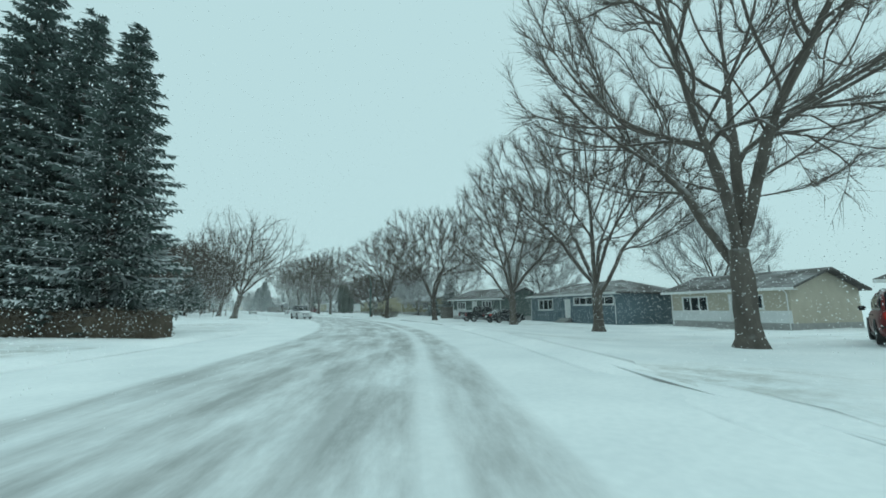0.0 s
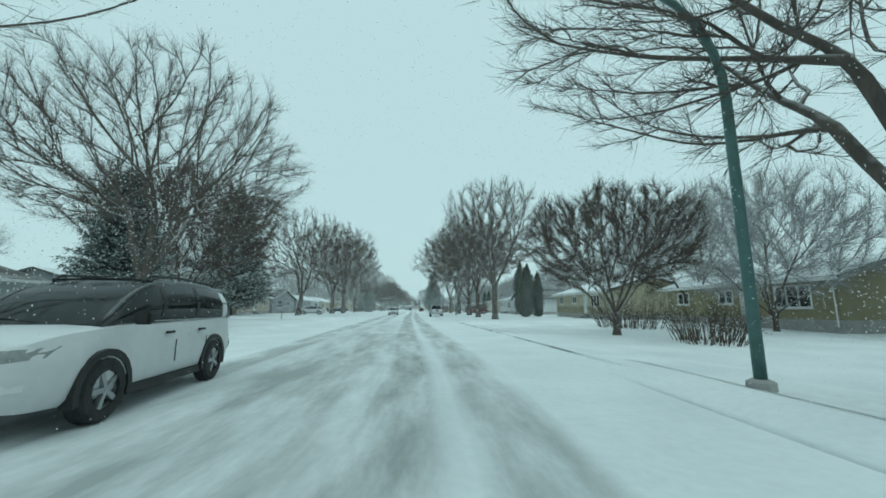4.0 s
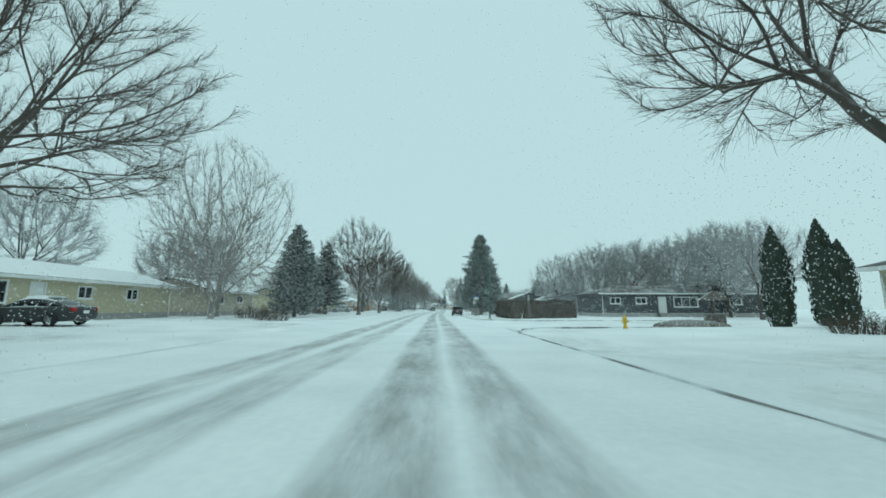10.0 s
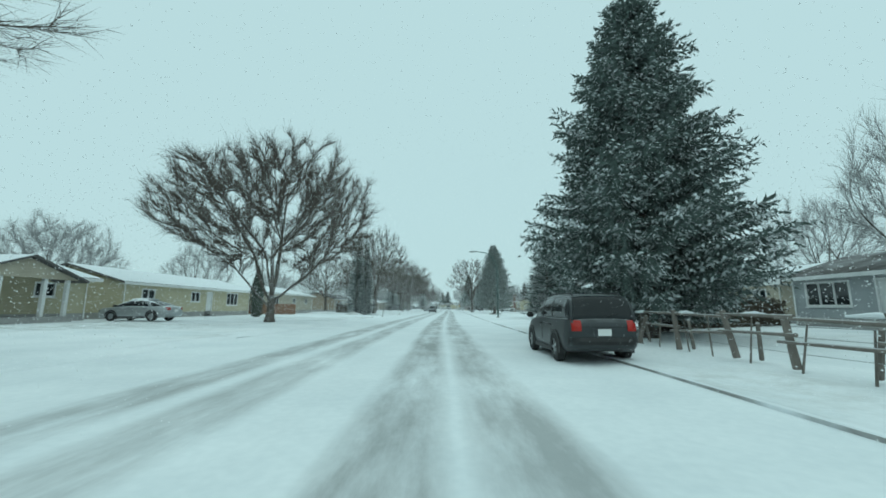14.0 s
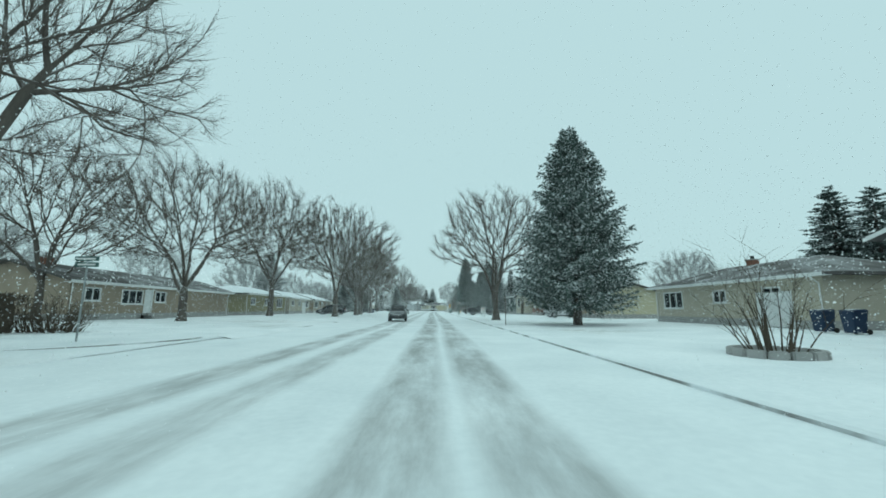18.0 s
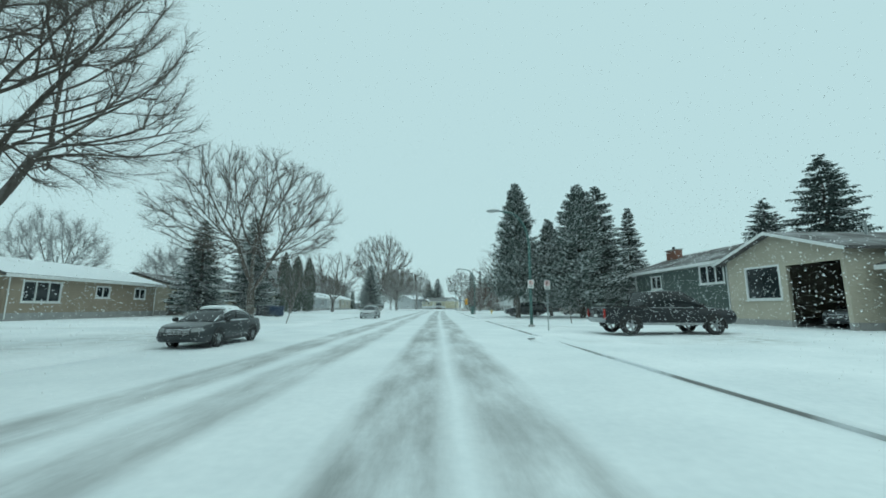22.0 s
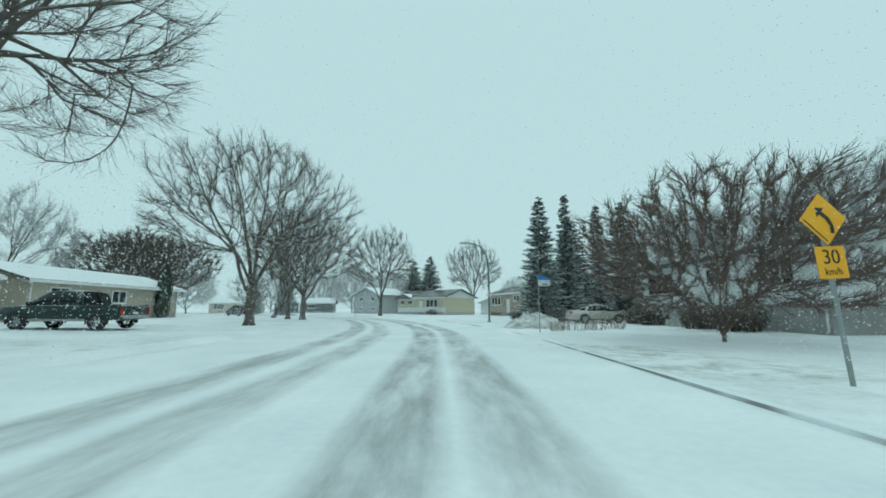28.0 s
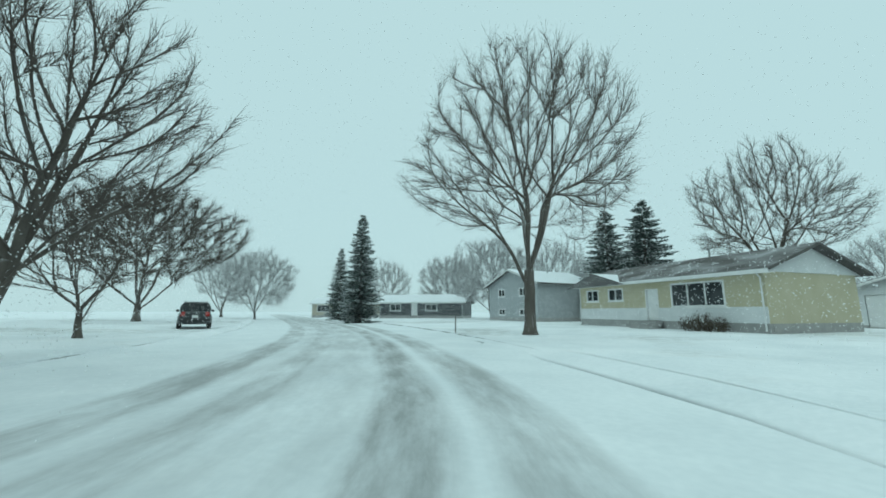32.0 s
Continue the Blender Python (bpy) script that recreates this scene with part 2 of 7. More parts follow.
# ---- the street's plan: a line a little right of the road's middle ----
KNOTS = [(-62, -74), (-44, -52), (-29, -26), (-14.3, 0.0), (-4.1, 23.3), (0.4, 49.8), (0.0, 79.2), (-0.8, 111.1), (-1.1, 143.2), (-1.6, 172.5), (-2.2, 201.5), (-2.4, 232.5), (-2.0, 262.4), (-1.4, 293.8), (-1.1, 325.5), (-0.9, 354.9), (-0.7, 381.7), (-0.2, 408.8), (-0.2, 432.8), (-4.9, 454.3), (-10.5, 465.0), (-19, 476), (-31, 488.5), (-52, 508), (-90, 543), (-130, 580), (-170, 616)]


def catmull(pts, step=2.0):
    out = []
    for i in range(1, len(pts) - 2):
        p0, p1, p2, p3 = (Vector(p) for p in pts[i - 1:i + 3])
        n = max(2, int((p2 - p1).length / step))
        for k in range(n):
            u = k / n
            out.append(0.5 * ((2 * p1) + (p2 - p0) * u + (2 * p0 - 5 * p1 + 4 * p2 - p3) * u * u + (3 * p1 - p0 - 3 * p2 + p3) * u ** 3))
    return out


LINE = catmull(KNOTS)
LINE_A = np.array([(p.x, p.y) for p in LINE])
_tan = np.gradient(LINE_A, axis=0)
_tan /= np.linalg.norm(_tan, axis=1)[:, None]
NORM_A = np.stack([_tan[:, 1], -_tan[:, 0]], 1)      # to the right
KERB_R, KERB_L = 4.15, -9.1
ROAD_Z = -0.15
RIGHT_GAPS = [(166.5, 180.5)]
LEFT_GAPS = [(261.0, 272.0)]


def offset_of(x, y):
    """Signed distance right of the line, and the line's index there."""
    d = (LINE_A[:, 0] - x) ** 2 + (LINE_A[:, 1] - y) ** 2
    i = int(np.argmin(d))
    return float((x - LINE_A[i, 0]) * NORM_A[i, 0] + (y - LINE_A[i, 1]) * NORM_A[i, 1]), i, float(math.sqrt(d[i]))


def in_gap(y, side):
    for a, b in (RIGHT_GAPS if side > 0 else LEFT_GAPS):
        if a < y < b:
            return min(1.0, (y - a) / 1.5, (b - y) / 1.5)
    return 0.0


def fall(e, y):
    """How far the lots on the right drop below the street, most where the street bends."""
    k = min(1.0, max(0.0, (95.0 - y) / 40.0), max(0.25, (y + 1.0) / 15.0))
    k = k * k * (3 - 2 * k)
    return (0.15 + 0.25 * k) * min(1.0, max(0.0, (e - 0.4) / 3.6)) + (0.03 + 0.22 * k) * min(1.0, max(0.0, (e - 4.0) / 9.0))


def lawn(off, y):
    """Height of the snow beside the road, by the offset from the line."""
    if off > 0:
        e = off - KERB_R
    else:
        e = KERB_L - off
    side = 1 if off > 0 else -1
    if e < 0:
        return ROAD_Z
    z = -0.03 + 0.24 * min(1.0, e / 13.0) - (0.06 if e < 0.035 else 0.0)
    if side > 0:  # a low walk behind the kerb, then the raised lawn
        z += 0.05 * min(1.0, max(0.0, (e - 1.5) / 0.15)) - 0.02 - fall(e, y)
    g = in_gap(y, side)
    return z * (1 - g) + (ROAD_Z + 0.012) * g


def gz(x, y):
    off, i, d = offset_of(x, y)
    return lawn(math.copysign(d, off), y)


def at(x, y, rz=0.0, s=1.0):
    return pose(x, y, gz(x, y), 0, 0, rz) @ Matrix.Diagonal((s, s, s, 1))


# ---- mesh helpers ----
class Mesh:
    """Collects vertices and faces."""
    def __init__(self):
        self.v, self.f = [], []

    def add(self, verts, faces):
        o = len(self.v)
        self.v.extend(verts)
        self.f.extend([tuple(o + i for i in f) for f in faces])
        return self

    def box(self, x0, x1, y0, y1, z0, z1, m=None):
        vs = [(x, y, z) for z in (z0, z1) for y in (y0, y1) for x in (x0, x1)]
        if m is not None:
            vs = [tuple(m @ Vector(v)) for v in vs]
        return self.add(vs, [(0, 2, 3, 1), (4, 5, 7, 6), (0, 1, 5, 4), (2, 6, 7, 3), (0, 4, 6, 2), (1, 3, 7, 5)])

    def plate(self, xs, zs, y0, y1, holes, m=None):
        """One welded plate on a grid of x and z cuts, with the cells inside holes (x0, x1, z0, z1) left open."""
        ids = {}
        def vid(i, j, k):
            if (i, j, k) not in ids:
                ids[i, j, k] = len(self.v)
                p = (xs[i], y1 if k else y0, zs[j])
                self.v.append(tuple(m @ Vector(p)) if m is not None else p)
            return ids[i, j, k]
        def solid(i, j):
            if i < 0 or j < 0 or i >= len(xs) - 1 or j >= len(zs) - 1:
                return False
            cx, cz = (xs[i] + xs[i + 1]) / 2, (zs[j] + zs[j + 1]) / 2
            return not any(a < cx < b and c < cz < d for a, b, c, d in holes)
        for i in range(len(xs) - 1):
            for j in range(len(zs) - 1):
                if not solid(i, j):
                    continue
                self.f.append((vid(i, j, 0), vid(i + 1, j, 0), vid(i + 1, j + 1, 0), vid(i, j + 1, 0)))
                self.f.append((vid(i, j + 1, 1), vid(i + 1, j + 1, 1), vid(i + 1, j, 1), vid(i, j, 1)))
                if not solid(i - 1, j):
                    self.f.append((vid(i, j, 1), vid(i, j, 0), vid(i, j + 1, 0), vid(i, j + 1, 1)))
                if not solid(i + 1, j):
                    self.f.append((vid(i + 1, j, 0), vid(i + 1, j, 1), vid(i + 1, j + 1, 1), vid(i + 1, j + 1, 0)))
                if not solid(i, j - 1):
                    self.f.append((vid(i, j, 1), vid(i + 1, j, 1), vid(i + 1, j, 0), vid(i, j, 0)))
                if not solid(i, j + 1):
                    self.f.append((vid(i, j + 1, 0), vid(i + 1, j + 1, 0), vid(i + 1, j + 1, 1), vid(i, j + 1, 1)))
        return self

    def tube(self, pts, radii, sides=6, cap=True):
        """A round tube through points with radii; a radius of 0 at the end makes a tip."""
        o = len(self.v)
        n = len(pts)
        rings = []
        for i in range(n):
            p = pts[i]
            d = (pts[min(i + 1, n - 1)] - pts[max(i - 1, 0)])
            d = d.normalized() if d.length > 1e-9 else Vector((0, 0, 1))
            a = d.orthogonal().normalized()
            b = d.cross(a)
            if radii[i] <= 1e-6:
                rings.append([len(self.v)])
                self.v.append(tuple(p))
                continue
            ring = []
            for k in range(sides):
                t = 2 * math.pi * k / sides
                q = p + (a * math.cos(t) + b * math.sin(t)) * radii[i]
                ring.append(len(self.v))
                self.v.append((q.x, q.y, q.z))
            rings.append(ring)
        for r0, r1 in zip(rings, rings[1:]):
            if len(r1) == 1:
                for k in range(len(r0)):
                    self.f.append((r0[k], r0[(k + 1) % len(r0)], r1[0]))
            elif len(r0) == 1:
                for k in range(len(r1)):
                    self.f.append((r0[0], r1[(k + 1) % len(r1)], r1[k]))
            else:
                # match the nearest start, so that the tube does not twist
                p0 = Vector(self.v[r0[0]])
                s = min(range(len(r1)), key=lambda j: (Vector(self.v[r1[j]]) - p0).length_squared)
                for k in range(sides):
                    self.f.append((r0[k], r0[(k + 1) % sides], r1[(k + 1 + s) % sides], r1[(k + s) % sides]))
        if cap:
            if len(rings[0]) > 2:
                self.f.append(tuple(reversed(rings[0])))
            if len(rings[-1]) > 2:
                self.f.append(tuple(rings[-1]))
        return self

    def loft(self, rings, cap=True):
        o = len(self.v)
        k = len(rings[0])
        for r in rings:
            self.v.extend(r)
        for i in range(len(rings) - 1):
            for j in range(k):
                a, b = o + i * k + j, o + i * k + (j + 1) % k
                self.f.append((a, b, b + k, a + k))
        if cap:
            self.f.append(tuple(o + j for j in reversed(range(k))))
            self.f.append(tuple(o + (len(rings) - 1) * k + j for j in range(k)))
        return self

    def data(self, name, mat, smooth=False):
        me = bpy.data.meshes.new(name)
        me.from_pydata(self.v, [], self.f)
        if smooth:
            me.polygons.foreach_set("use_smooth", [True] * len(me.polygons))
        me.materials.append(mat)
        me.update()
        return me


def part(name, mesh, mat, parent=None, label="", smooth=False, bevel=0.0):
    if bevel:
        bm = bmesh.new()
        vs = [bm.verts.new(v) for v in mesh.v]
        for f in mesh.f:
            try:
                bm.faces.new([vs[i] for i in f])
            except ValueError:
                pass
        bmesh.ops.recalc_face_normals(bm, faces=bm.faces)
        sharp = [e for e in bm.edges if len(e.link_faces) == 2 and e.calc_face_angle(0) > 0.5]
        bmesh.ops.bevel(bm, geom=sharp, offset=bevel, segments=2, affect="EDGES", clamp_overlap=True)
        me = bpy.data.meshes.new(name)
        bm.to_mesh(me)
        bm.free()
        me.materials.append(mat)
    else:
        me = mesh.data(name, mat, smooth)
    ob = new(name, me)
    if parent is not None:
        ob.parent = parent
    if label:
        tagged(ob, label)
    return ob


def thing(name, label, category, group=""):
    ob = new(name)
    ob.empty_display_size = 0.3
    return tagged(ob, label, category, group)


# ---- ground and road ----
def strip(name, offs, heights, mat, uv=True, jitter=0.0, i0=0, i1=None):
    idx = range(i0, i1 if i1 else len(LINE_A))
    verts, faces, uvs = [], [], []
    dist = 0.0
    k = len(offs)
    for n, i in enumerate(idx):
        if n:
            dist += float(np.linalg.norm(LINE_A[i] - LINE_A[i - 1]))
        for j, o in enumerate(offs):
            x, y = LINE_A[i] + NORM_A[i] * o
            z = heights(o, y) if callable(heights) else heights[j]
            if jitter:
                z += jitter * (noise.noise((x * 0.35, y * 0.35, 3.0)) + 0.5 * noise.noise((x * 1.1, y * 1.1, 7.0)))
            verts.append((x, y, z))
            uvs.append((o, dist))
    rows = len(verts) // k
    for r in range(rows - 1):
        for j in range(k - 1):
            a = r * k + j
            faces.append((a, a + 1, a + 1 + k, a + k))
    me = bpy.data.meshes.new(name)
    me.from_pydata(verts, [], faces)
    lay = me.uv_layers.new(name="UVMap")
    vi = np.zeros(len(me.loops), dtype=np.int32)
    me.loops.foreach_get("vertex_index", vi)
    lay.data.foreach_set("uv", np.array(uvs, dtype=np.float32)[vi].ravel())
    me.polygons.foreach_set("use_smooth", [True] * len(me.polygons))
    me.materials.append(mat)
    return new(name, me)


def lawn_material():
    """Snow with wind-scoured patches where dull grass shows through."""
    m = material("lawn_snow", (0.70, 0.74, 0.76), (0.9, 0.92, 0.93), 0.85, 0.35, 0.4, fine=9, spec=0.2, dist=0.08)
    nt = m.node_tree
    b = nt.nodes["Principled BSDF"]
    src = b.inputs["Base Color"].links[0].from_socket
    tc = nt.nodes.new("ShaderNodeTexCoord")
    n1, n2 = nt.nodes.new("ShaderNodeTexNoise"), nt.nodes.new("ShaderNodeTexNoise")
    n1.inputs["Scale"].default_value, n1.inputs["Detail"].default_value = 0.11, 4
    n2.inputs["Scale"].default_value, n2.inputs["Detail"].default_value, n2.inputs["Roughness"].default_value = 1.4, 8, 0.7
    for n in (n1, n2):
        nt.links.new(tc.outputs["Object"], n.inputs["Vector"])
    r1, r2 = nt.nodes.new("ShaderNodeMapRange"), nt.nodes.new("ShaderNodeMapRange")
    r1.inputs["From Min"].default_value, r1.inputs["From Max"].default_value = 0.52, 0.66
    r2.inputs["From Min"].default_value, r2.inputs["From Max"].default_value, r2.inputs["To Max"].default_value = 0.42, 0.66, 0.7
    nt.links.new(n1.outputs[0], r1.inputs["Value"])
    nt.links.new(n2.outputs[0], r2.inputs["Value"])
    mu = nt.nodes.new("ShaderNodeMath")
    mu.operation = "MULTIPLY"
    nt.links.new(r1.outputs[0], mu.inputs[0])
    nt.links.new(r2.outputs[0], mu.inputs[1])
    mix = nt.nodes.new("ShaderNodeMix")
    mix.data_type = "RGBA"
    nt.links.new(mu.outputs[0], mix.inputs[0])
    nt.links.new(src, mix.inputs[6])
    mix.inputs[7].default_value = (0.25, 0.25, 0.21, 1)
    nt.links.new(mix.outputs[2], b.inputs["Base Color"])
    return m


def road_material():
    """Packed snow with worn wheel tracks, by the distance from the street's line."""
    m = material("snowy_road", (0.72, 0.76, 0.78), (0.86, 0.89, 0.9), 0.75, 0.5, 0.3, fine=8, spec=0.25, dist=0.05)
    nt = m.node_tree
    b = nt.nodes["Principled BSDF"]
    src = b.inputs["Base Color"].links[0].from_socket
    uv = nt.nodes.new("ShaderNodeUVMap")
    mp = nt.nodes.new("ShaderNodeMapping")
    mp.inputs["Scale"].default_value = (1.0, 0.13, 1.0)
    nt.links.new(uv.outputs[0], mp.inputs[0])
    n1 = nt.nodes.new("ShaderNodeTexNoise")
    n1.inputs["Scale"].default_value, n1.inputs["Detail"].default_value, n1.inputs["Roughness"].default_value = 0.55, 6, 0.62
    nt.links.new(mp.outputs[0], n1.inputs["Vector"])
    sep = nt.nodes.new("ShaderNodeSeparateXYZ")
    nt.links.new(uv.outputs[0], sep.inputs[0])
    # wander of the tracks
    w1 = nt.nodes.new("ShaderNodeMath")
    w1.operation = "MULTIPLY_ADD"
    w1.inputs[1].default_value = 0.45
    nt.links.new(n1.outputs[0], w1.inputs[0])
    nt.links.new(sep.outputs[0], w1.inputs[2])
    ramp = nt.nodes.new("ShaderNodeValToRGB")
    sc = nt.nodes.new("ShaderNodeMapRange")
    sc.inputs["From Min"].default_value, sc.inputs["From Max"].default_value = -8.5, 4.5
    nt.links.new(w1.outputs[0], sc.inputs["Value"])
    nt.links.new(sc.outputs[0], ramp.inputs[0])
    cr = ramp.color_ramp
    cr.elements[0].position, cr.elements[0].color = 0.0, (0, 0, 0, 1)
    cr.elements[1].position, cr.elements[1].color = 1.0, (0, 0, 0, 1)
    for off, half, val in ((-4.4, 0.45, 0.7), (-2.9, 0.42, 0.6), (-0.5, 0.45, 0.8), (0.85, 0.42, 0.7)):
        c = off + 0.225
        for o, v in ((-half - 0.22, 0.04), (-half + 0.1, val), (half - 0.1, val), (half + 0.22, 0.04)):
            e = cr.elements.new((c + o + 8.5) / 13.0)
            e.color = (v, v, v, 1)
    n2 = nt.nodes.new("ShaderNodeTexNoise")
    n2.inputs["Scale"].default_value, n2.inputs["Detail"].default_value, n2.inputs["Roughness"].default_value = 1.3, 8, 0.65
    mp2 = nt.nodes.new("ShaderNodeMapping")
    mp2.inputs["Scale"].default_value = (1.0, 0.22, 1.0)
    nt.links.new(uv.outputs[0], mp2.inputs[0])
    nt.links.new(mp2.outputs[0], n2.inputs["Vector"])
    mr = nt.nodes.new("ShaderNodeMapRange")
    mr.inputs["From Min"].default_value, mr.inputs["From Max"].default_value = 0.28, 0.62
    nt.links.new(n2.outputs[0], mr.inputs["Value"])
    bare = nt.nodes.new("ShaderNodeValToRGB")
    vs = nt.nodes.new("ShaderNodeMapRange")
    vs.inputs["From Min"].default_value, vs.inputs["From Max"].default_value = 0.0, 800.0
    nt.links.new(sep.outputs[1], vs.inputs["Value"])
    nt.links.new(vs.outputs[0], bare.inputs[0])
    be = bare.color_ramp
    be.elements[0].position, be.elements[0].color = 0.0, (0.8, 0.8, 0.8, 1)
    be.elements[1].position, be.elements[1].color = 1.0, (0.6, 0.6, 0.6, 1)
    for pos, val in ((0.155, 0.75), (0.2, 0.12), (0.27, 0.0), (0.62, 0.0), (0.66, 0.35), (0.72, 0.85)):
        e = be.elements.new(pos)
        e.color = (val, val, val, 1)
    mid = nt.nodes.new("ShaderNodeMapRange")
    mid.inputs["From Min"].default_value, mid.inputs["From Max"].default_value = 2.4, 0.6
    mid.clamp = True
    ab = nt.nodes.new("ShaderNodeMath")
    ab.operation = "ADD"
    ab.inputs[1].default_value = 2.0
    nt.links.new(w1.outputs[0], ab.inputs[0])
    ab2 = nt.nodes.new("ShaderNodeMath")
    ab2.operation = "ABSOLUTE"
    nt.links.new(ab.outputs[0], ab2.inputs[0])
    sc2 = nt.nodes.new("ShaderNodeMath")
    sc2.operation = "MULTIPLY"
    sc2.inputs[1].default_value = 0.8
    nt.links.new(ab2.outputs[0], sc2.inputs[0])
    nt.links.new(sc2.outputs[0], mid.inputs["Value"])
    pb = nt.nodes.new("ShaderNodeMath")
    pb.operation = "MULTIPLY"
    nt.links.new(bare.outputs[0], pb.inputs[0])
    nt.links.new(mid.outputs[0], pb.inputs[1])
    mx = nt.nodes.new("ShaderNodeMath")
    mx.operation = "MAXIMUM"
    nt.links.new(ramp.outputs[0], mx.inputs[0])
    nt.links.new(pb.outputs[0], mx.inputs[1])
    mu = nt.nodes.new("ShaderNodeMath")
    mu.operation = "MULTIPLY"
    nt.links.new(mx.outputs[0], mu.inputs[0])
    nt.links.new(mr.outputs[0], mu.inputs[1])
    mix = nt.nodes.new("ShaderNodeMix")
    mix.data_type = "RGBA"
    nt.links.new(mu.outputs[0], mix.inputs[0])
    nt.links.new(src, mix.inputs[6])
    mix.inputs[7].default_value = (0.235, 0.24, 0.235, 1)
    nt.links.new(mix.outputs[2], b.inputs["Base Color"])
    return m


def far_ground():
    xs = np.concatenate([np.linspace(-900, -110, 12), np.arange(-104, 105, 4.0), np.linspace(112, 900, 12)])
    ys = np.concatenate([np.linspace(-700, -62, 10), np.arange(-56, 600, 4.0), np.linspace(610, 1500, 12)])
    verts, faces = [], []
    for y in ys:
        for x in xs:
            side, _, d2 = offset_of(x, y)
            z = 0.2 if d2 > 25 else -1.0
            if side > 0 and d2 > 25:
                z -= fall(d2, y) * min(1.0, max(0.0, (90 - d2) / 40))
            verts.append((float(x), float(y), z + 0.06 * noise.noise((x * 0.05, y * 0.05, 0)) * (d2 > 25)))
    nx = len(xs)
    for j in range(len(ys) - 1):
        for i in range(nx - 1):
            a = j * nx + i
            faces.append((a, a + 1, a + 1 + nx, a + nx))
    me = bpy.data.meshes.new("ground")
    me.from_pydata(verts, [], faces)
    me.polygons.foreach_set("use_smooth", [True] * len(me.polygons))
    me.materials.append(SNOW)
    return tagged(new("ground", me), "flat snow-covered ground behind the houses", "ground", kind="structure")


far_ground()
ROAD = road_material()
LAWN = lawn_material()
road_offs = [KERB_L - 0.05 + (KERB_R - KERB_L + 0.1) * i / 24 for i in range(25)]
tagged(strip("road", road_offs, [ROAD_Z + 0.04] + [ROAD_Z] * 23 + [ROAD_Z + 0.04], ROAD, jitter=0.012), "snow-packed residential street with grey wheel tracks", "road", kind="structure")
for nm, side, edge in (("pavement_right", 1, KERB_R), ("pavement_left", -1, KERB_L)):
    ds = [0.03, 0.05, 0.14, 0.5, 0.9, 1.5, 1.66, 2, 2.8, 3.6, 4.6, 6, 8, 10, 12, 14, 16, 18.5, 21, 24, 28]
    offs = [edge + side * d for d in ds]
    if side < 0:
        offs = offs[::-1]
    tagged(strip(nm, offs, lawn, LAWN, jitter=0.028), "snow-covered boulevard and front lawns along the street", "lawn", kind="structure")


KERB_SEC = [(0.0, ROAD_Z - 0.05), (0.0, -0.065), (0.015, -0.05), (0.12, -0.05), (0.12, ROAD_Z - 0.05)]
KERB_MAT = dust(material("snow_caked_concrete", (0.22, 0.22, 0.215), (0.34, 0.335, 0.32), 0.9, 2, 0.3), 0.95, -0.04, 0.08, 0.45)


def kerb(name, edge, side):
    """A concrete kerb with a rounded nose, broken where side streets open."""
    sec = KERB_SEC
    mesh = Mesh()
    run = []
    def flush():
        if len(run) > 2:
            mesh.loft(list(run))
        run.clear()
    for i in range(len(LINE_A)):
        x, y = LINE_A[i] + NORM_A[i] * edge
        if any(a - 4.0 < y < b + 6.0 for a, b in (RIGHT_GAPS if side > 0 else LEFT_GAPS)):
            flush()
            continue
        run.append([(x + NORM_A[i][0] * side * o, y + NORM_A[i][1] * side * o, z) for o, z in sec])
    flush()
    return tagged(part(name, mesh, KERB_MAT), "low concrete kerb partly buried in snow", "kerb", kind="structure")


def kerb_drift(name, edge, side):
    """Blown snow banked over the kerb in uneven stretches, leaving its face bare between them."""
    low = [(-0.75, -0.19), (-0.4, -0.19), (-0.1, -0.19), (0.1, -0.12), (0.35, -0.1), (0.75, -0.1)]
    high = [-0.165, -0.125, -0.06, -0.012, 0.0, -0.05]
    mesh = Mesh()
    run = []
    for i in range(len(LINE_A) + 1):
        y = 0 if i == len(LINE_A) else float(LINE_A[i][1])
        if i == len(LINE_A) or any(p - 4.5 < y < q + 6.5 for p, q in (RIGHT_GAPS if side > 0 else LEFT_GAPS)):
            if len(run) > 2:
                mesh.loft(list(run), cap=False)
            run.clear()
            continue
        x, y = LINE_A[i] + NORM_A[i] * edge
        n = noise.noise((y * 0.055, side * 7.3, 1.7)) * 1.1 + noise.noise((y * 0.33, side * 3.1, 5.2)) * 0.6 + (0.55 if side < 0 else -0.12 if y > 60 else 0.45)
        k = min(1.0, max(0.0, 0.5 + n * 1.6))
        wide = 1 + 0.4 * noise.noise((y * 0.5, side * 2.0, 9.0))
        run.append([(x + NORM_A[i][0] * side * o * wide, y + NORM_A[i][1] * side * o * wide, z + (h - z) * k + 0.012 * k * noise.noise((y * 1.3, o * 3, side))) for (o, z), h in zip(low, high)])
    if side < 0:
        mesh.f = [f[::-1] for f in mesh.f]
    return tagged(part(name, mesh, SNOW, smooth=True), "blown snow banked unevenly over the kerb", "snow drift", kind="structure")


kerb("kerb_right", KERB_R, 1)
kerb_drift("snow_drift_right", KERB_R, 1)
kerb_drift("snow_drift_left", KERB_L, -1)
kerb("kerb_left", KERB_L, -1)


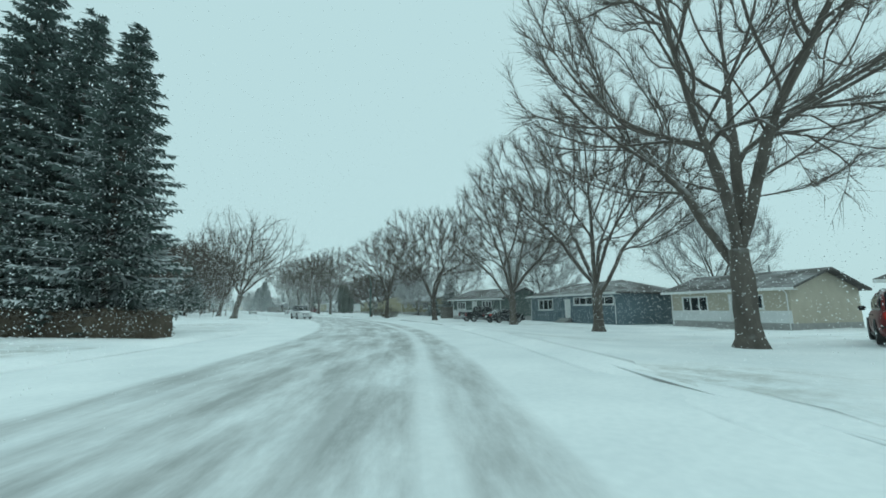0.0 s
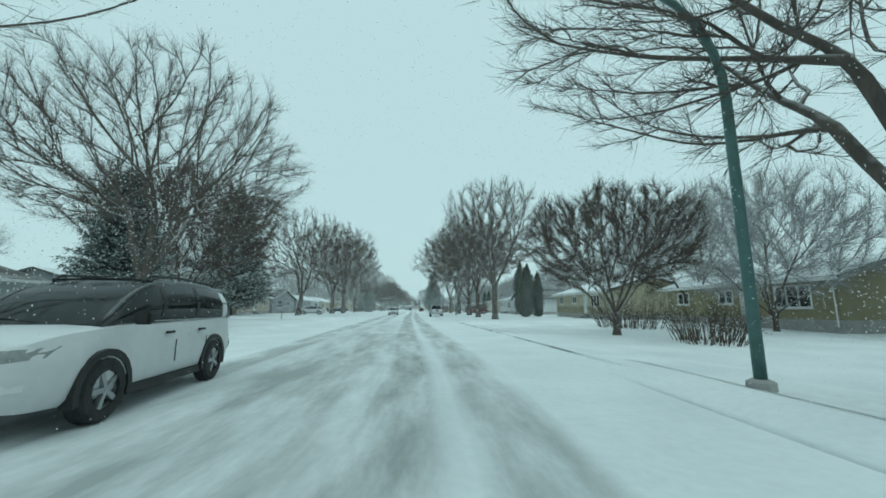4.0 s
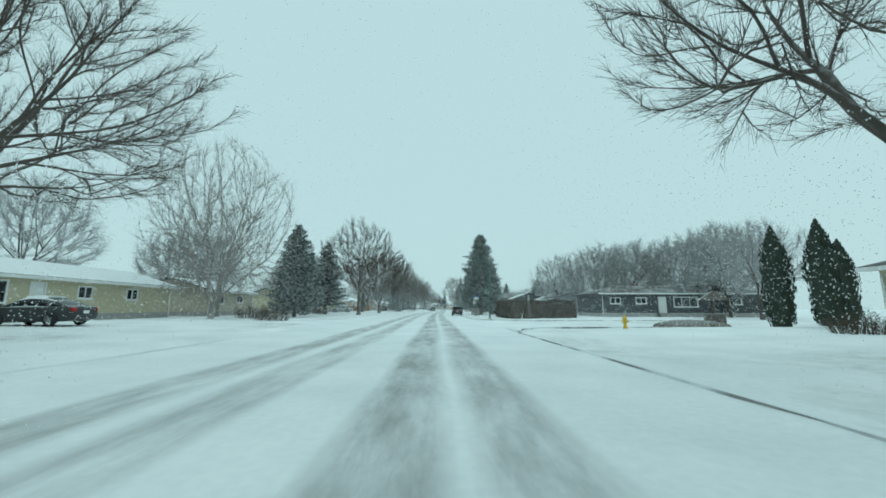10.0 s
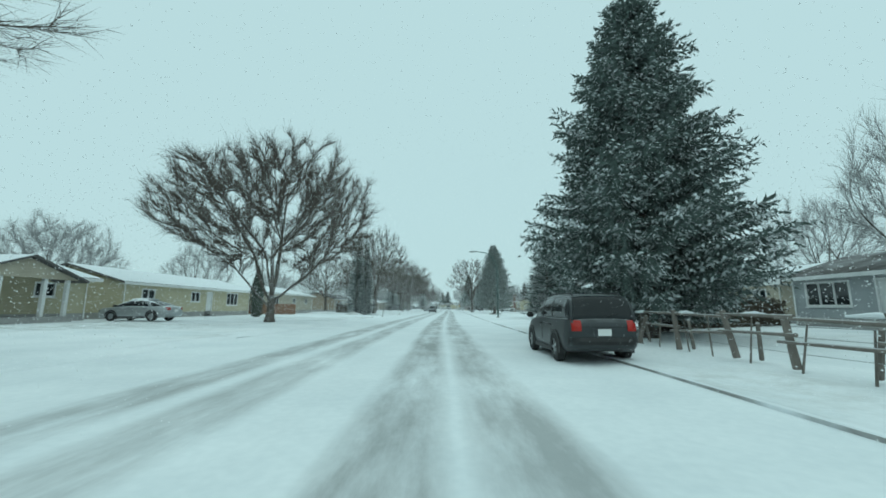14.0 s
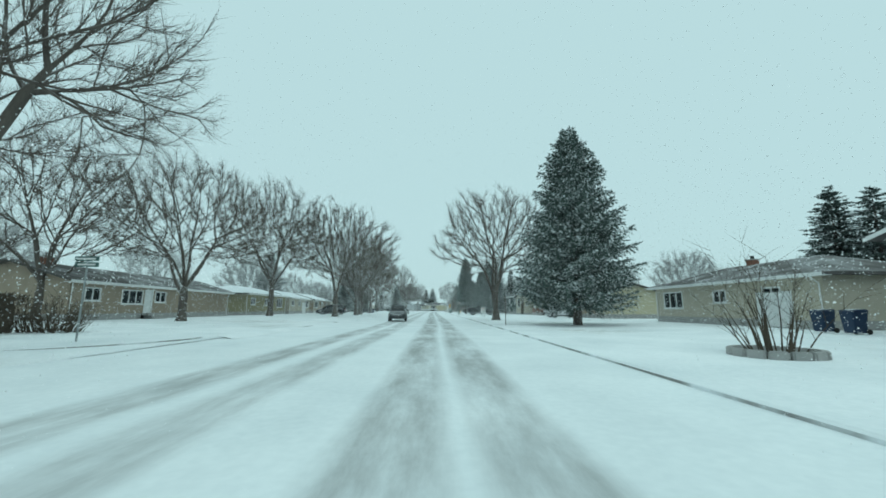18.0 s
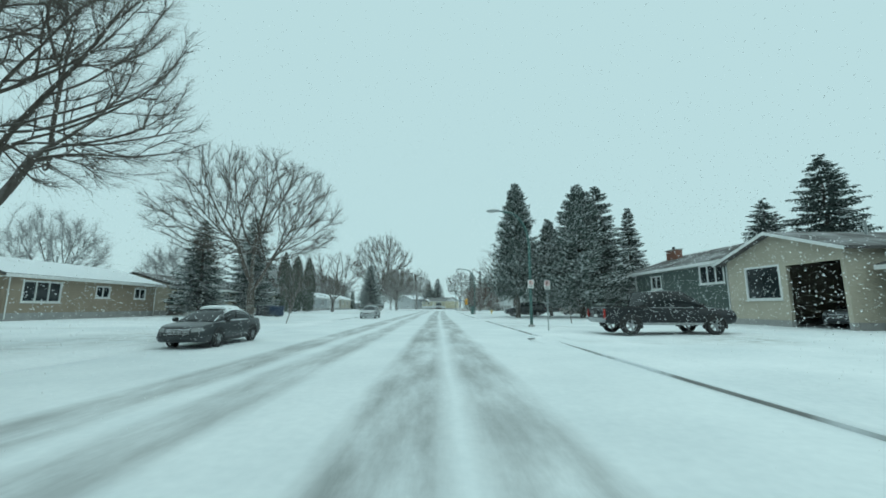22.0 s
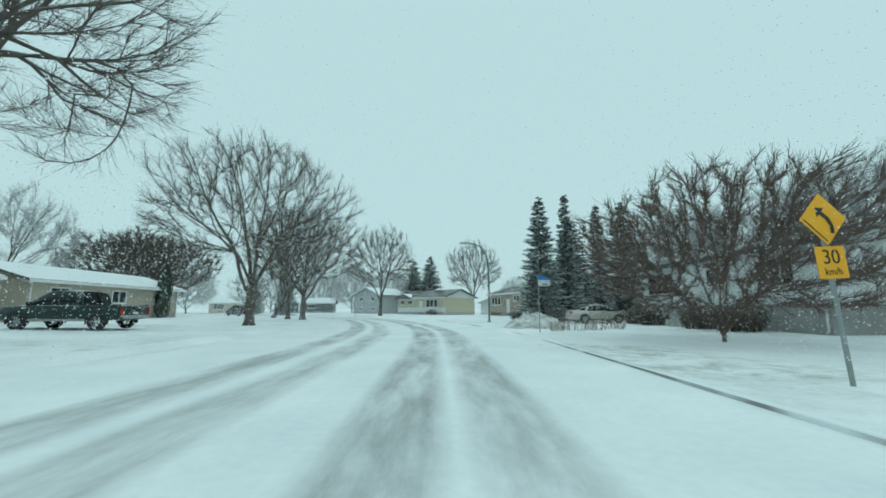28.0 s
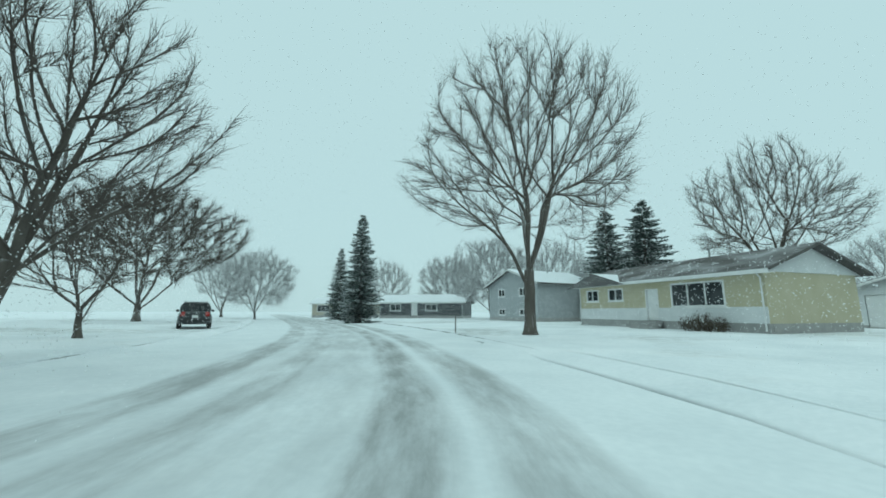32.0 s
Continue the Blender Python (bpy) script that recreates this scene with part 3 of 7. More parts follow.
def kerb_return(name, edge, side, y0, way, r=5.0, run=28.0):
    """The kerb bending out of the street into a side street; way +1 bends before the gap, -1 after it."""
    i = int(np.argmin(np.abs(LINE_A[:, 1] - y0)))
    ex = float(LINE_A[i, 0]) + edge
    pts = []
    for k in range(9):
        t = math.pi / 2 * k / 8
        pts.append((ex + side * r * (1 - math.cos(t)), y0 - way * r * (1 - math.sin(t)), (math.cos(t), math.sin(t))))
    rings = [[(x + side * nx * o, y - way * nz * o, z if z < -0.1 else z + 0.085) for o, z in KERB_SEC] for x, y, (nx, nz) in pts]
    x, y, _ = pts[-1]
    rings.append([(x + side * run, y - way * o, z if z < -0.1 else z + 0.085) for o, z in KERB_SEC])
    return tagged(part(name, Mesh().loft(rings), KERB_MAT), "low concrete kerb curving into a side street", "kerb", kind="structure")


for n, (edge, side, gaps) in enumerate(((KERB_R, 1, RIGHT_GAPS), (KERB_L, -1, LEFT_GAPS))):
    for g0, g1 in gaps:
        kerb_return("kerb_corner_%d" % (2 * n + 1), edge, side, g0 + 0.4, 1, 4.5)
        kerb_return("kerb_corner_%d" % (2 * n + 2), edge, side, g1 - 0.4, -1, 6.5)


# ---- trees ----
def branch_path(rng, start, d, length, segs, up, wander, env=None):
    pts, p, d = [start.copy()], start.copy(), d.normalized()
    for i in range(segs):
        d = (d + Vector((rng.gauss(0, wander), rng.gauss(0, wander), rng.gauss(0, wander * 0.6) + up))).normalized()
        p = p + d * (length / segs)
        pts.append(p.copy())
        if env is not None and i >= 1 and not env(p):
            break
    return pts


def along(pts, u):
    f = u * (len(pts) - 1)
    i = min(int(f), len(pts) - 2)
    return pts[i].lerp(pts[i + 1], f - i), (pts[i + 1] - pts[i]).normalized()


def side_dir(rng, d, angle, outward=None):
    a = d.orthogonal().normalized()
    b = d.cross(a)
    t = rng.uniform(0, 2 * math.pi)
    s = a * math.cos(t) + b * math.sin(t)
    if outward is not None:
        s = (s + outward * 0.8).normalized()
    return (d * math.cos(angle) + s * math.sin(angle)).normalized()


def sprig(m, q, e, r, rng):
    """One tapering twig as a thin blade turned at random."""
    d = e - q
    s = d.cross(Vector((rng.gauss(0, 1), rng.gauss(0, 1), rng.gauss(0, 1)))).normalized() * r
    m.add([tuple(q - s), tuple(q + s), tuple(e)], [(0, 1, 2)])


def grow(rng, height, trunk_h, limbs, open_deg, lean, stems, droop, crown, vase, points, step=0.55):
    """Nodes of a tree that fills its crown: limbs set out from the trunk, then branches reach for free space in the crown."""
    rg = np.random.default_rng(rng.randrange(10 ** 6))
    pos, parent, limb_of = [], [], []

    def node(p, par, lb):
        pos.append(p)
        parent.append(par)
        limb_of.append(lb)
        return len(pos) - 1

    cr, cz, ch = (v * height for v in crown)
    ox, oy = lean[0] * cz * 0.8, lean[1] * cz * 0.8
    lb = 0
    shared, foot = -1, np.array([0.0, 0.0, -0.15])
    if stems > 1:
        for z in np.linspace(-0.15, min(1.1, trunk_h * 0.4), 4):
            foot = np.array([lean[0] * z, lean[1] * z, z])
            shared = node(foot, shared, -1)
    for s in range(stems):
        a = s * 2.9
        q = foot.copy()
        d = np.array([lean[0] + (math.cos(a) * 0.25 if stems > 1 else 0), lean[1] + (math.sin(a) * 0.25 if stems > 1 else 0), 1.0])
        d /= np.linalg.norm(d)
        n = max(4, int(trunk_h / 0.45))
        prev = shared if stems > 1 else node(q.copy(), -1, -1)
        trunk = [prev]
        for i in range(n):
            q = q + d * (trunk_h - foot[2]) / n + rg.normal(0, 0.02, 3) * (1, 1, 0)
            prev = node(q.copy(), prev, -1)
            trunk.append(prev)
        for j in range(max(2, limbs // stems)):
            az = 2 * math.pi * (j + rng.uniform(-0.25, 0.25)) / max(2, limbs // stems) + a
            tilt = radians(open_deg) * rng.uniform(0.45, 1.0)
            if j % 3 == 2:
                tilt *= 0.45
            out = np.array([math.cos(az), math.sin(az), 0])
            ld = d * math.cos(tilt) + out * math.sin(tilt)
            par = trunk[-1 - rng.choice((0, 0, 1, 2)) % (n - 1)]
            p = pos[par].copy()
            for i in range(int(0.3 * (height - trunk_h) / step * rng.uniform(0.8, 1.2))):
                ld = ld + rg.normal(0, 0.06, 3) + np.array([0, 0, 0.03])
                ld /= np.linalg.norm(ld)
                p = p + ld * step
                par = node(p.copy(), par, lb)
            lb += 1
    # free space in the crown
    c = rg.uniform(-1, 1, (points * 5, 3))
    rho = np.linalg.norm(c, axis=1)
    c = c[(rho < 1) & (rg.uniform(0, 1, len(c)) < 0.25 + 0.75 * rho ** 2)]
    p = c * (cr, cr, 1)
    p[:, 2] = np.where(c[:, 2] > 0, cz + c[:, 2] * ch, cz + c[:, 2] * ch * 1.2)
    unit = c / np.linalg.norm(c, axis=1)[:, None]
    off = rng.uniform(0, 50)
    edge = np.array([0.97 + 0.3 * noise.noise((u[0] * 1.9 + off, u[1] * 1.9, u[2] * 1.9)) for u in unit])
    p[:, :2] *= edge[:, None]
    p[:, 2] = cz + (p[:, 2] - cz) * edge
    flat = np.hypot(p[:, 0], p[:, 1])
    p = p[p[:, 2] > trunk_h * 1.05 + vase * flat]
    p[:, 0] += ox
    p[:, 1] += oy
    free = p[:points]
    near = np.full(len(free), -1)
    dist = np.full(len(free), 1e9)
    fresh = list(range(len(pos)))
    hub = np.array([lean[0] * trunk_h, lean[1] * trunk_h, trunk_h])
    kids = {}
    for turn in range(90):
        if fresh and len(free):
            fp = np.array([pos[i] for i in fresh])
            ok = np.array([limb_of[i] >= 0 for i in fresh])
            dd = np.linalg.norm(free[:, None] - fp[None], axis=2)
            dd[:, ~ok] = 1e9
            k = dd.argmin(1)
            m = dd[np.arange(len(free)), k]
            better = m < dist
            near[better] = np.array(fresh)[k[better]]
            dist[better] = m[better]
        live = dist > step * 1.3
        free, near, dist = free[live], near[live], dist[live]
        if not len(free):
            break
        pull = (dist < 4.5) & (near >= 0)
        if not pull.any():
            break
        arr = np.array(pos)
        way = (free[pull] - arr[near[pull]]) / dist[pull][:, None]
        head = arr[near[pull]] - arr[[max(parent[i], 0) for i in near[pull]]]
        head /= np.linalg.norm(head, axis=1)[:, None] + 1e-9
        tip = np.array([not kids.get(int(i)) for i in near[pull]])
        ahead = (way * head).sum(1) > np.where(tip, 0.35, -0.25)
        if not ahead.any():
            break
        total = {}
        for i, w in zip(near[pull][ahead], way[ahead]):
            total[int(i)] = total.get(int(i), 0) + w
        fresh = []
        for i, w in total.items():
            par = parent[i]
            fwd = pos[i] - pos[par] if par >= 0 else np.array([0, 0, 1.0])
            fwd = fwd / (np.linalg.norm(fwd) + 1e-9)
            out = pos[i] - hub
            out = out / (np.linalg.norm(out) + 1e-9)
            w = w / (np.linalg.norm(w) + 1e-9) + fwd * (0.5 if kids.get(i) else 1.5) + out * 0.6 + rg.normal(0, 0.07, 3) + np.array([0, 0, 0.03 - droop * 3])
            w /= np.linalg.norm(w)
            ks = kids.setdefault(i, [])
            if len(ks) > 3 or any(float(w @ v) > 0.93 for v in ks):
                continue
            ks.append(w)
            fresh.append(node(pos[i] + w * step * rng.uniform(0.85, 1.15), i, limb_of[i]))
        if not fresh:
            break
    return np.array(pos), parent, limb_of


def bare_tree(name, seed, height, trunk_h, trunk_r, limbs, open_deg, lean=(0, 0), stems=1, droop=0.0, crown=(0.44, 0.60, 0.40), vase=0.5, points=2900, sprigs=10, fill=1.3, reach=1.0, step=0.55, mats=(None, None), label="", category="tree", group=""):
    """A leafless tree: a flared trunk, limbs and branches whose thickness follows what they carry, and a haze of twigs."""
    rng = random.Random(seed)
    root = thing(name, label, category, group)
    pos, parent, limb_of = grow(rng, height, trunk_h, limbs, open_deg, lean, stems, droop, crown, vase, points, step)
    n = len(pos)
    load = np.zeros(n)
    kids = [[] for _ in range(n)]
    for i in range(n - 1, -1, -1):
        load[i] = max(load[i], 1.0)
        if parent[i] >= 0:
            load[parent[i]] += load[i]
            kids[parent[i]].append(i)
    base = max(load[i] for i in range(n) if parent[i] < 0)
    rad = 0.011 + (trunk_r - 0.011) * ((load - 1) / base) ** 0.55
    wood, twig = Mesh(), Mesh()
    limb_mesh = {}
    heads = [(i, None) for i in range(n) if parent[i] < 0]
    while heads:
        i, start = heads.pop()
        chain = [i] if start is None else [start, i]
        while kids[i]:
            ks = sorted(kids[i], key=lambda k: -load[k])
            if limb_of[i] < 0 and limb_of[ks[0]] >= 0:
                heads += [(k, i) for k in ks]
                break
            heads += [(k, i) for k in ks[1:]]
            i = ks[0]
            chain.append(i)
        if len(chain) < 2:
            continue
        pts = [Vector(pos[k]) for k in chain]
        rr = [float(rad[k]) for k in chain]
        if limb_of[chain[-1]] < 0:
            if start is None:
                rr[0] *= 1.75
                rr[1] *= 1.18
            else:
                rr[0] = rr[1]
            end = (pts[-1] - pts[-2]).normalized()
            wood.tube(pts + [pts[-1] + end * rr[-1] * 0.9], rr + [0], 12)
            continue
        rr[0] = min(rr[0], rr[1] * 1.25)
        # thick part of a chain is a limb, the thin rest belongs to the crown
        cut = next((k for k, r in enumerate(rr) if r < 0.04), len(rr) - 1)
        if cut > 1:
            limb_mesh.setdefault(limb_of[chain[-1]], Mesh()).tube(pts[:cut + 1], rr[:cut + 1], 8 if rr[0] > 0.1 else 6, cap=False)
            pts, rr = pts[cut:], rr[cut:]
        if len(pts) > 1:
            twig.tube(pts, rr[:-1] + [rr[-1] * 0.5], 4 if rr[0] > 0.03 else 3, cap=False)
    for i in range(n):
        if limb_of[i] < 0 or rad[i] > 0.035:
            continue
        q, d = Vector(pos[i]), Vector(pos[i] - pos[parent[i]]).normalized()
        away = (q - Vector((0, 0, trunk_h))).normalized()
        for k in range(sprigs + (1 if not kids[i] else 0)):
            s = q - d * rng.random() * 0.55
            e = s + (side_dir(rng, d, radians(rng.uniform(12, 48))) + away * 0.4 + Vector((0, 0, 0.06 - droop * 5))).normalized() * rng.uniform(0.45, 1.3) * reach
            sprig(twig, s, e, 0.0066 * fill, rng)
            if k % 3:
                s2 = s.lerp(e, rng.uniform(0.2, 0.7))
                sprig(twig, s2, s2 + side_dir(rng, (e - s).normalized(), radians(rng.uniform(18, 50))) * rng.uniform(0.35, 0.85) * reach, 0.0056 * fill, rng)
    for mesh in limb_mesh.values():
        part("limb", mesh, mats[0] or BARK, root, smooth=True)
    part("trunk", wood, mats[0] or BARK, root, "ridged grey-brown bark with blown snow", smooth=True)
    part("crown", twig, mats[1] or TWIG, root, "dense leafless branches and twigs")
    return root


def spruce_tree(name, seed, height, radius, label, skirt=0.05, gap=0.0, fine=False, group=""):
    """A conifer: a straight trunk and whorls of drooping boughs with hanging sprays."""
    rng = random.Random(seed)
    root = thing(name, label, "conifer", group)
    part("trunk", Mesh().tube([Vector((0, 0, -0.15)), Vector((0, 0, height * 0.5)), Vector((0, 0, height * 0.97))], [radius * 0.055 + 0.05, radius * 0.04 + 0.03, 0.015], 8), BARK, root, smooth=True)
    m = Mesh()
    n = int(height * 2.7)
    for i in range(n):
        u = skirt + (1 - skirt) * (i + rng.random() * 0.5) / n
        z = height * u
        r = radius * (1 - u) ** 0.63 * (1.0 if u > skirt + 0.08 else 0.82 + 2.2 * (u - skirt)) * (1 + 0.08 * math.sin(i * 1.9))
        k = 9 + int(6 * (1 - u))
        for j in range(k):
            if rng.random() < gap:
                continue
            az = 2 * math.pi * (j + rng.uniform(-0.4, 0.4)) / k + i * 1.3
            ln = r * rng.uniform(0.62, 1.12) + 0.1
            out = Vector((math.cos(az), math.sin(az), 0))
            sid = Vector((-out.y, out.x, 0))
            dz = rng.uniform(-0.5, 0.5) * height / n * 1.6
            sag = ln * (rng.uniform(0.05, 0.42) - 0.25 * max(0, u - 0.6))
            if fine and i < 3 and rng.random() < 0.16:
                sag, ln = (z + dz) * rng.uniform(0.7, 0.95), ln * 1.1
            pts = []
            for s in range(5):
                f = s / 4
                pts.append(Vector((0, 0, z + dz)) + out * ln * f + Vector((0, 0, -sag * (f ** 1.2) + (0.05 + sag * 0.6 + (0.1 * ln if fine else 0)) * max(0, f - 0.6) * 2.2)) + sid * rng.uniform(-0.05, 0.05) * ln * f)
            if ln > 1.2:
                m.tube(pts[::2], [0.02, 0.012, 0], 3, cap=False)
            if not fine:
                ns = 6 + int(ln * 4.6)
                for s in range(ns):
                    f = 0.15 + 0.85 * (s + rng.random()) / ns
                    q, qd = along(pts, min(f, 0.999))
                    w = (0.34 + 0.15 * ln) * (1.12 - 0.66 * f)
                    hw = 0.045 + 0.012 * ln
                    for sgn in (-1, 1):
                        tip = q + sid * sgn * w * rng.uniform(0.6, 1.2) + qd * w * rng.uniform(0.4, 1.0) + Vector((0, 0, -w * rng.uniform(-0.05, 0.5)))
                        m.add([tuple(q - qd * hw), tuple(q + qd * hw + Vector((0, 0, 0.03))), tuple(tip)], [(0, 1, 2)])
                    tip = q + Vector((0, 0, -w * rng.uniform(0.35, 0.85))) + qd * w * rng.uniform(0, 0.5) + sid * rng.uniform(-0.12, 0.12)
                    m.add([tuple(q - qd * hw * 1.3), tuple(q + qd * hw * 1.3), tuple(tip)], [(0, 1, 2)])
                continue
            # branchlets on both sides of the bough and hanging below it, each a plume of short needle tufts
            nb = 7 + int(ln * 6.5)
            for s in range(nb):
                f = 0.18 + 0.82 * (s + rng.random()) / nb
                q, qd = along(pts, min(f, 0.999))
                reach = (0.22 + 0.26 * ln) * (1.1 - 0.75 * f) + 0.08
                sgn = (-1, 1, 0)[s % 3]
                bd = (qd * 0.75 + sid * sgn * rng.uniform(0.6, 1.0) + Vector((0, 0, -0.12 if sgn else -0.75))).normalized()
                be = q + bd * reach * rng.uniform(0.75, 1.2)
                nt = 4 + int(reach * 9)
                for k in range(nt):
                    u = (k + rng.random()) / nt
                    r0 = q.lerp(be, u)
                    side = bd.cross(Vector((rng.gauss(0, 1), rng.gauss(0, 1), rng.gauss(0, 1)))).normalized()
                    tip = r0 + bd * 0.14 + side * rng.uniform(0.12, 0.24) * (1.15 - 0.5 * u)
                    hw = side.cross(bd).normalized() * rng.uniform(0.03, 0.055)
                    m.add([tuple(r0 - hw), tuple(r0 + hw), tuple(tip)], [(0, 1, 2)])
    m.tube([Vector((0, 0, height * 0.95)), Vector((0, 0, height * 1.02))], [0.06, 0], 4, cap=False)
    part("crown", m, NEEDLE, root, "drooping dark green needle boughs")
    return root


def cedar_tree(name, seed, height, radius, label):
    """A narrow columnar cedar: upright flattened sprays packed round a hidden trunk."""
    rng = random.Random(seed)
    root = thing(name, label, "conifer", "clipped columnar cedars")
    part("trunk", Mesh().tube([Vector((0, 0, -0.15)), Vector((0, 0, height * 0.8))], [0.12, 0.03], 7), BARK, root, smooth=True)
    m = Mesh()
    n = int(height * 230)
    for i in range(n):
        u = rng.random() ** 0.9
        prof = min(1.0, 0.72 + 1.6 * u) * (1 - max(0, (u - 0.55) / 0.45) ** 1.7)
        az = rng.uniform(0, 2 * math.pi)
        r = radius * prof * math.sqrt(rng.uniform(0.45, 1.05)) * (1 + 0.12 * math.sin(az * 3 + u * 9))
        q = Vector((math.cos(az) * r, math.sin(az) * r, u * height * 0.97 + 0.05))
        out = Vector((math.cos(az), math.sin(az), 0))
        sid = Vector((-out.y, out.x, 0)) * rng.uniform(0.6, 1.1) + out * rng.uniform(-0.4, 0.4)
        ln, hw = rng.uniform(0.28, 0.5), rng.uniform(0.07, 0.13)
        tip = q + Vector((0, 0, ln)) + out * rng.uniform(-0.02, 0.14)
        mid = q.lerp(tip, 0.45)
        m.add([tuple(q), tuple(mid + sid * hw), tuple(tip), tuple(mid - sid * hw)], [(0, 1, 2), (0, 2, 3)])
    core = []
    for k in range(9):
        u = k / 8
        pr = min(1.0, 0.72 + 1.6 * u) * (1 - max(0, (u - 0.55) / 0.45) ** 1.7)
        core.append([(math.cos(t * math.pi / 5) * radius * 0.72 * max(pr, 0.03), math.sin(t * math.pi / 5) * radius * 0.72 * max(pr, 0.03), 0.1 + u * height * 0.95) for t in range(10)])
    part("inner_foliage", Mesh().loft(core), CEDAR, root, smooth=True)
    part("crown", m, CEDAR, root, "tight upright dark green foliage")
    return root


def shrub(name, seed, rx, ry, h, label, mat=None, dense=220, leaf=0.0, category="shrub"):
    """Many stems from the ground with side twigs; leaf adds small clinging leaves."""
    rng = random.Random(seed)
    root = thing(name, label, category)
    m = Mesh()
    lf = Mesh()
    for i in range(dense):
        a, r = rng.uniform(0, 2 * math.pi), math.sqrt(rng.random())
        q = Vector((math.cos(a) * rx * r * 0.7, math.sin(a) * ry * r * 0.7, -0.05))
        d = Vector((math.cos(a) * r * 0.5, math.sin(a) * r * 0.5, 1))
        hh = h * rng.uniform(0.55, 1.05) * (1 - 0.35 * r)
        pts = branch_path(rng, q, d, hh, 3, 0.03, 0.12)
        m.tube(pts, [0.012 + 0.004 * h, 0.009 + 0.002 * h, 0.006, 0], 3, cap=False)
        for k in range(6):
            p, pd = along(pts, rng.uniform(0.25, 1))
            e = p + side_dir(rng, pd, radians(rng.uniform(25, 60))) * hh * rng.uniform(0.18, 0.4)
            m.tube([p, e], [0.008, 0], 3, cap=False)
            if leaf:
                for t in (0.5, 0.9):
                    c = p.lerp(e, t)
                    u, v = Vector((rng.gauss(0, 1), rng.gauss(0, 1), rng.gauss(0, 1))).normalized() * leaf, Vector((rng.gauss(0, 1), rng.gauss(0, 1), rng.gauss(0, 1))).normalized() * leaf
                    lf.add([tuple(c), tuple(c + u), tuple(c + u + v), tuple(c + v)], [(0, 1, 2, 3)])
    part("stem_thicket", m, mat or HEDGE, root)
    if leaf:
        part("foliage", lf, mat or HEDGE, root, "small dry leaves clinging to the twigs")
    return root


def hedge(name, seed, x0, y0, x1, y1, h, thick, label):
    """A clipped hedge: short twigs and leaves filling a rounded bank, with ragged edges."""
    rng = random.Random(seed)
    root = thing(name, label, "hedge")
    ln = math.hypot(x1 - x0, y1 - y0)
    ux, uy = (x1 - x0) / ln, (y1 - y0) / ln
    m = Mesh()
    core = Mesh()
    rings = []
    for i in range(int(ln / 0.6) + 1):
        u = i * 0.6 - ln / 2
        hh = h * 0.86 + 0.06 * math.sin(i * 1.7)
        ww = thick * 0.36 + 0.04 * math.sin(i * 2.3)
        rings.append([(u, -ww, 0), (u, -ww * 1.05, hh * 0.6), (u, -ww * 0.7, hh), (u, ww * 0.7, hh), (u, ww * 1.05, hh * 0.6), (u, ww, 0)])
    core.loft(rings)
    for i in range(int(ln * h * thick * 260)):
        u = rng.uniform(-ln / 2, ln / 2)
        w = rng.uniform(-1, 1)
        z = rng.uniform(0.02, 1)
        e = rng.random()
        if e < 0.45:
            w = math.copysign(rng.uniform(0.8, 1.05), w)
        elif e < 0.8:
            z = rng.uniform(0.85, 1.03)
        q = Vector((u, w * thick / 2 * (1 - 0.25 * max(0, z - 0.75)), z * h * (1 + 0.05 * math.sin(u * 2.1))))
        d = Vector((rng.gauss(0, 0.5), rng.gauss(0, 0.4) + w * 0.6, rng.gauss(0.3, 0.5))).normalized()
        s = Vector((rng.gauss(0, 1), rng.gauss(0, 1), rng.gauss(0, 1))).cross(d).normalized() * rng.uniform(0.02, 0.045)
        l = rng.uniform(0.12, 0.26)
        m.add([tuple(q - s), tuple(q + s), tuple(q + d * l)], [(0, 1, 2)])
    part("bank", core, HEDGE, root)
    part("foliage", m, HEDGE, root, "clipped brown twigs with dry leaves")
    cx, cy = (x0 + x1) / 2, (y0 + y1) / 2
    root.matrix_basis = pose(cx, cy, min(gz(x0, y0), gz(x1, y1)) - 0.03, 0, 0, math.degrees(math.atan2(uy, ux)))
    return root


ELM_LABEL = "tall bare boulevard elm with a broad vase-shaped crown, in snow"
GROUP_ELM = "bare elms along the boulevard"
elms = [
    bare_tree("elm_tree", 11, 16, 3.3, 0.36, 6, 42, crown=(0.50, 0.62, 0.38), group=GROUP_ELM, label=ELM_LABEL),
    bare_tree("elm_tree", 24, 16, 3.3, 0.35, 6, 43, crown=(0.52, 0.60, 0.40), group=GROUP_ELM, label=ELM_LABEL),
    bare_tree("elm_tree", 37, 16, 3.2, 0.34, 6, 43, lean=(0.14, 0.05), crown=(0.54, 0.60, 0.38), group=GROUP_ELM, label=ELM_LABEL),
    bare_tree("elm_tree", 41, 16, 3.8, 0.42, 6, 36, stems=2, crown=(0.46, 0.62, 0.38), group=GROUP_ELM, label="bare elm with two trunks rising from one base in snow"),
    bare_tree("elm_tree", 59, 16, 3.5, 0.29, 6, 38, crown=(0.38, 0.6, 0.40), vase=0.6, group=GROUP_ELM, label="bare elm with a narrow fan of upright limbs"),
    bare_tree("elm_tree", 64, 16, 3.4, 0.36, 6, 46, lean=(0.24, 0.04), crown=(0.5, 0.62, 0.38), vase=0.3, points=1300, sprigs=3, step=0.6, group=GROUP_ELM, label="old open-crowned bare elm with a thick leaning trunk"),
]
dense = bare_tree("boulevard_tree", 71, 13, 1.9, 0.27, 7, 58, crown=(0.60, 0.62, 0.36), vase=0.52, points=3000, sprigs=18, fill=1.8, reach=1.1, group=GROUP_ELM, label="bare round-headed tree with a dense twiggy crown")
GROUP_BACK = "bare trees behind the houses"
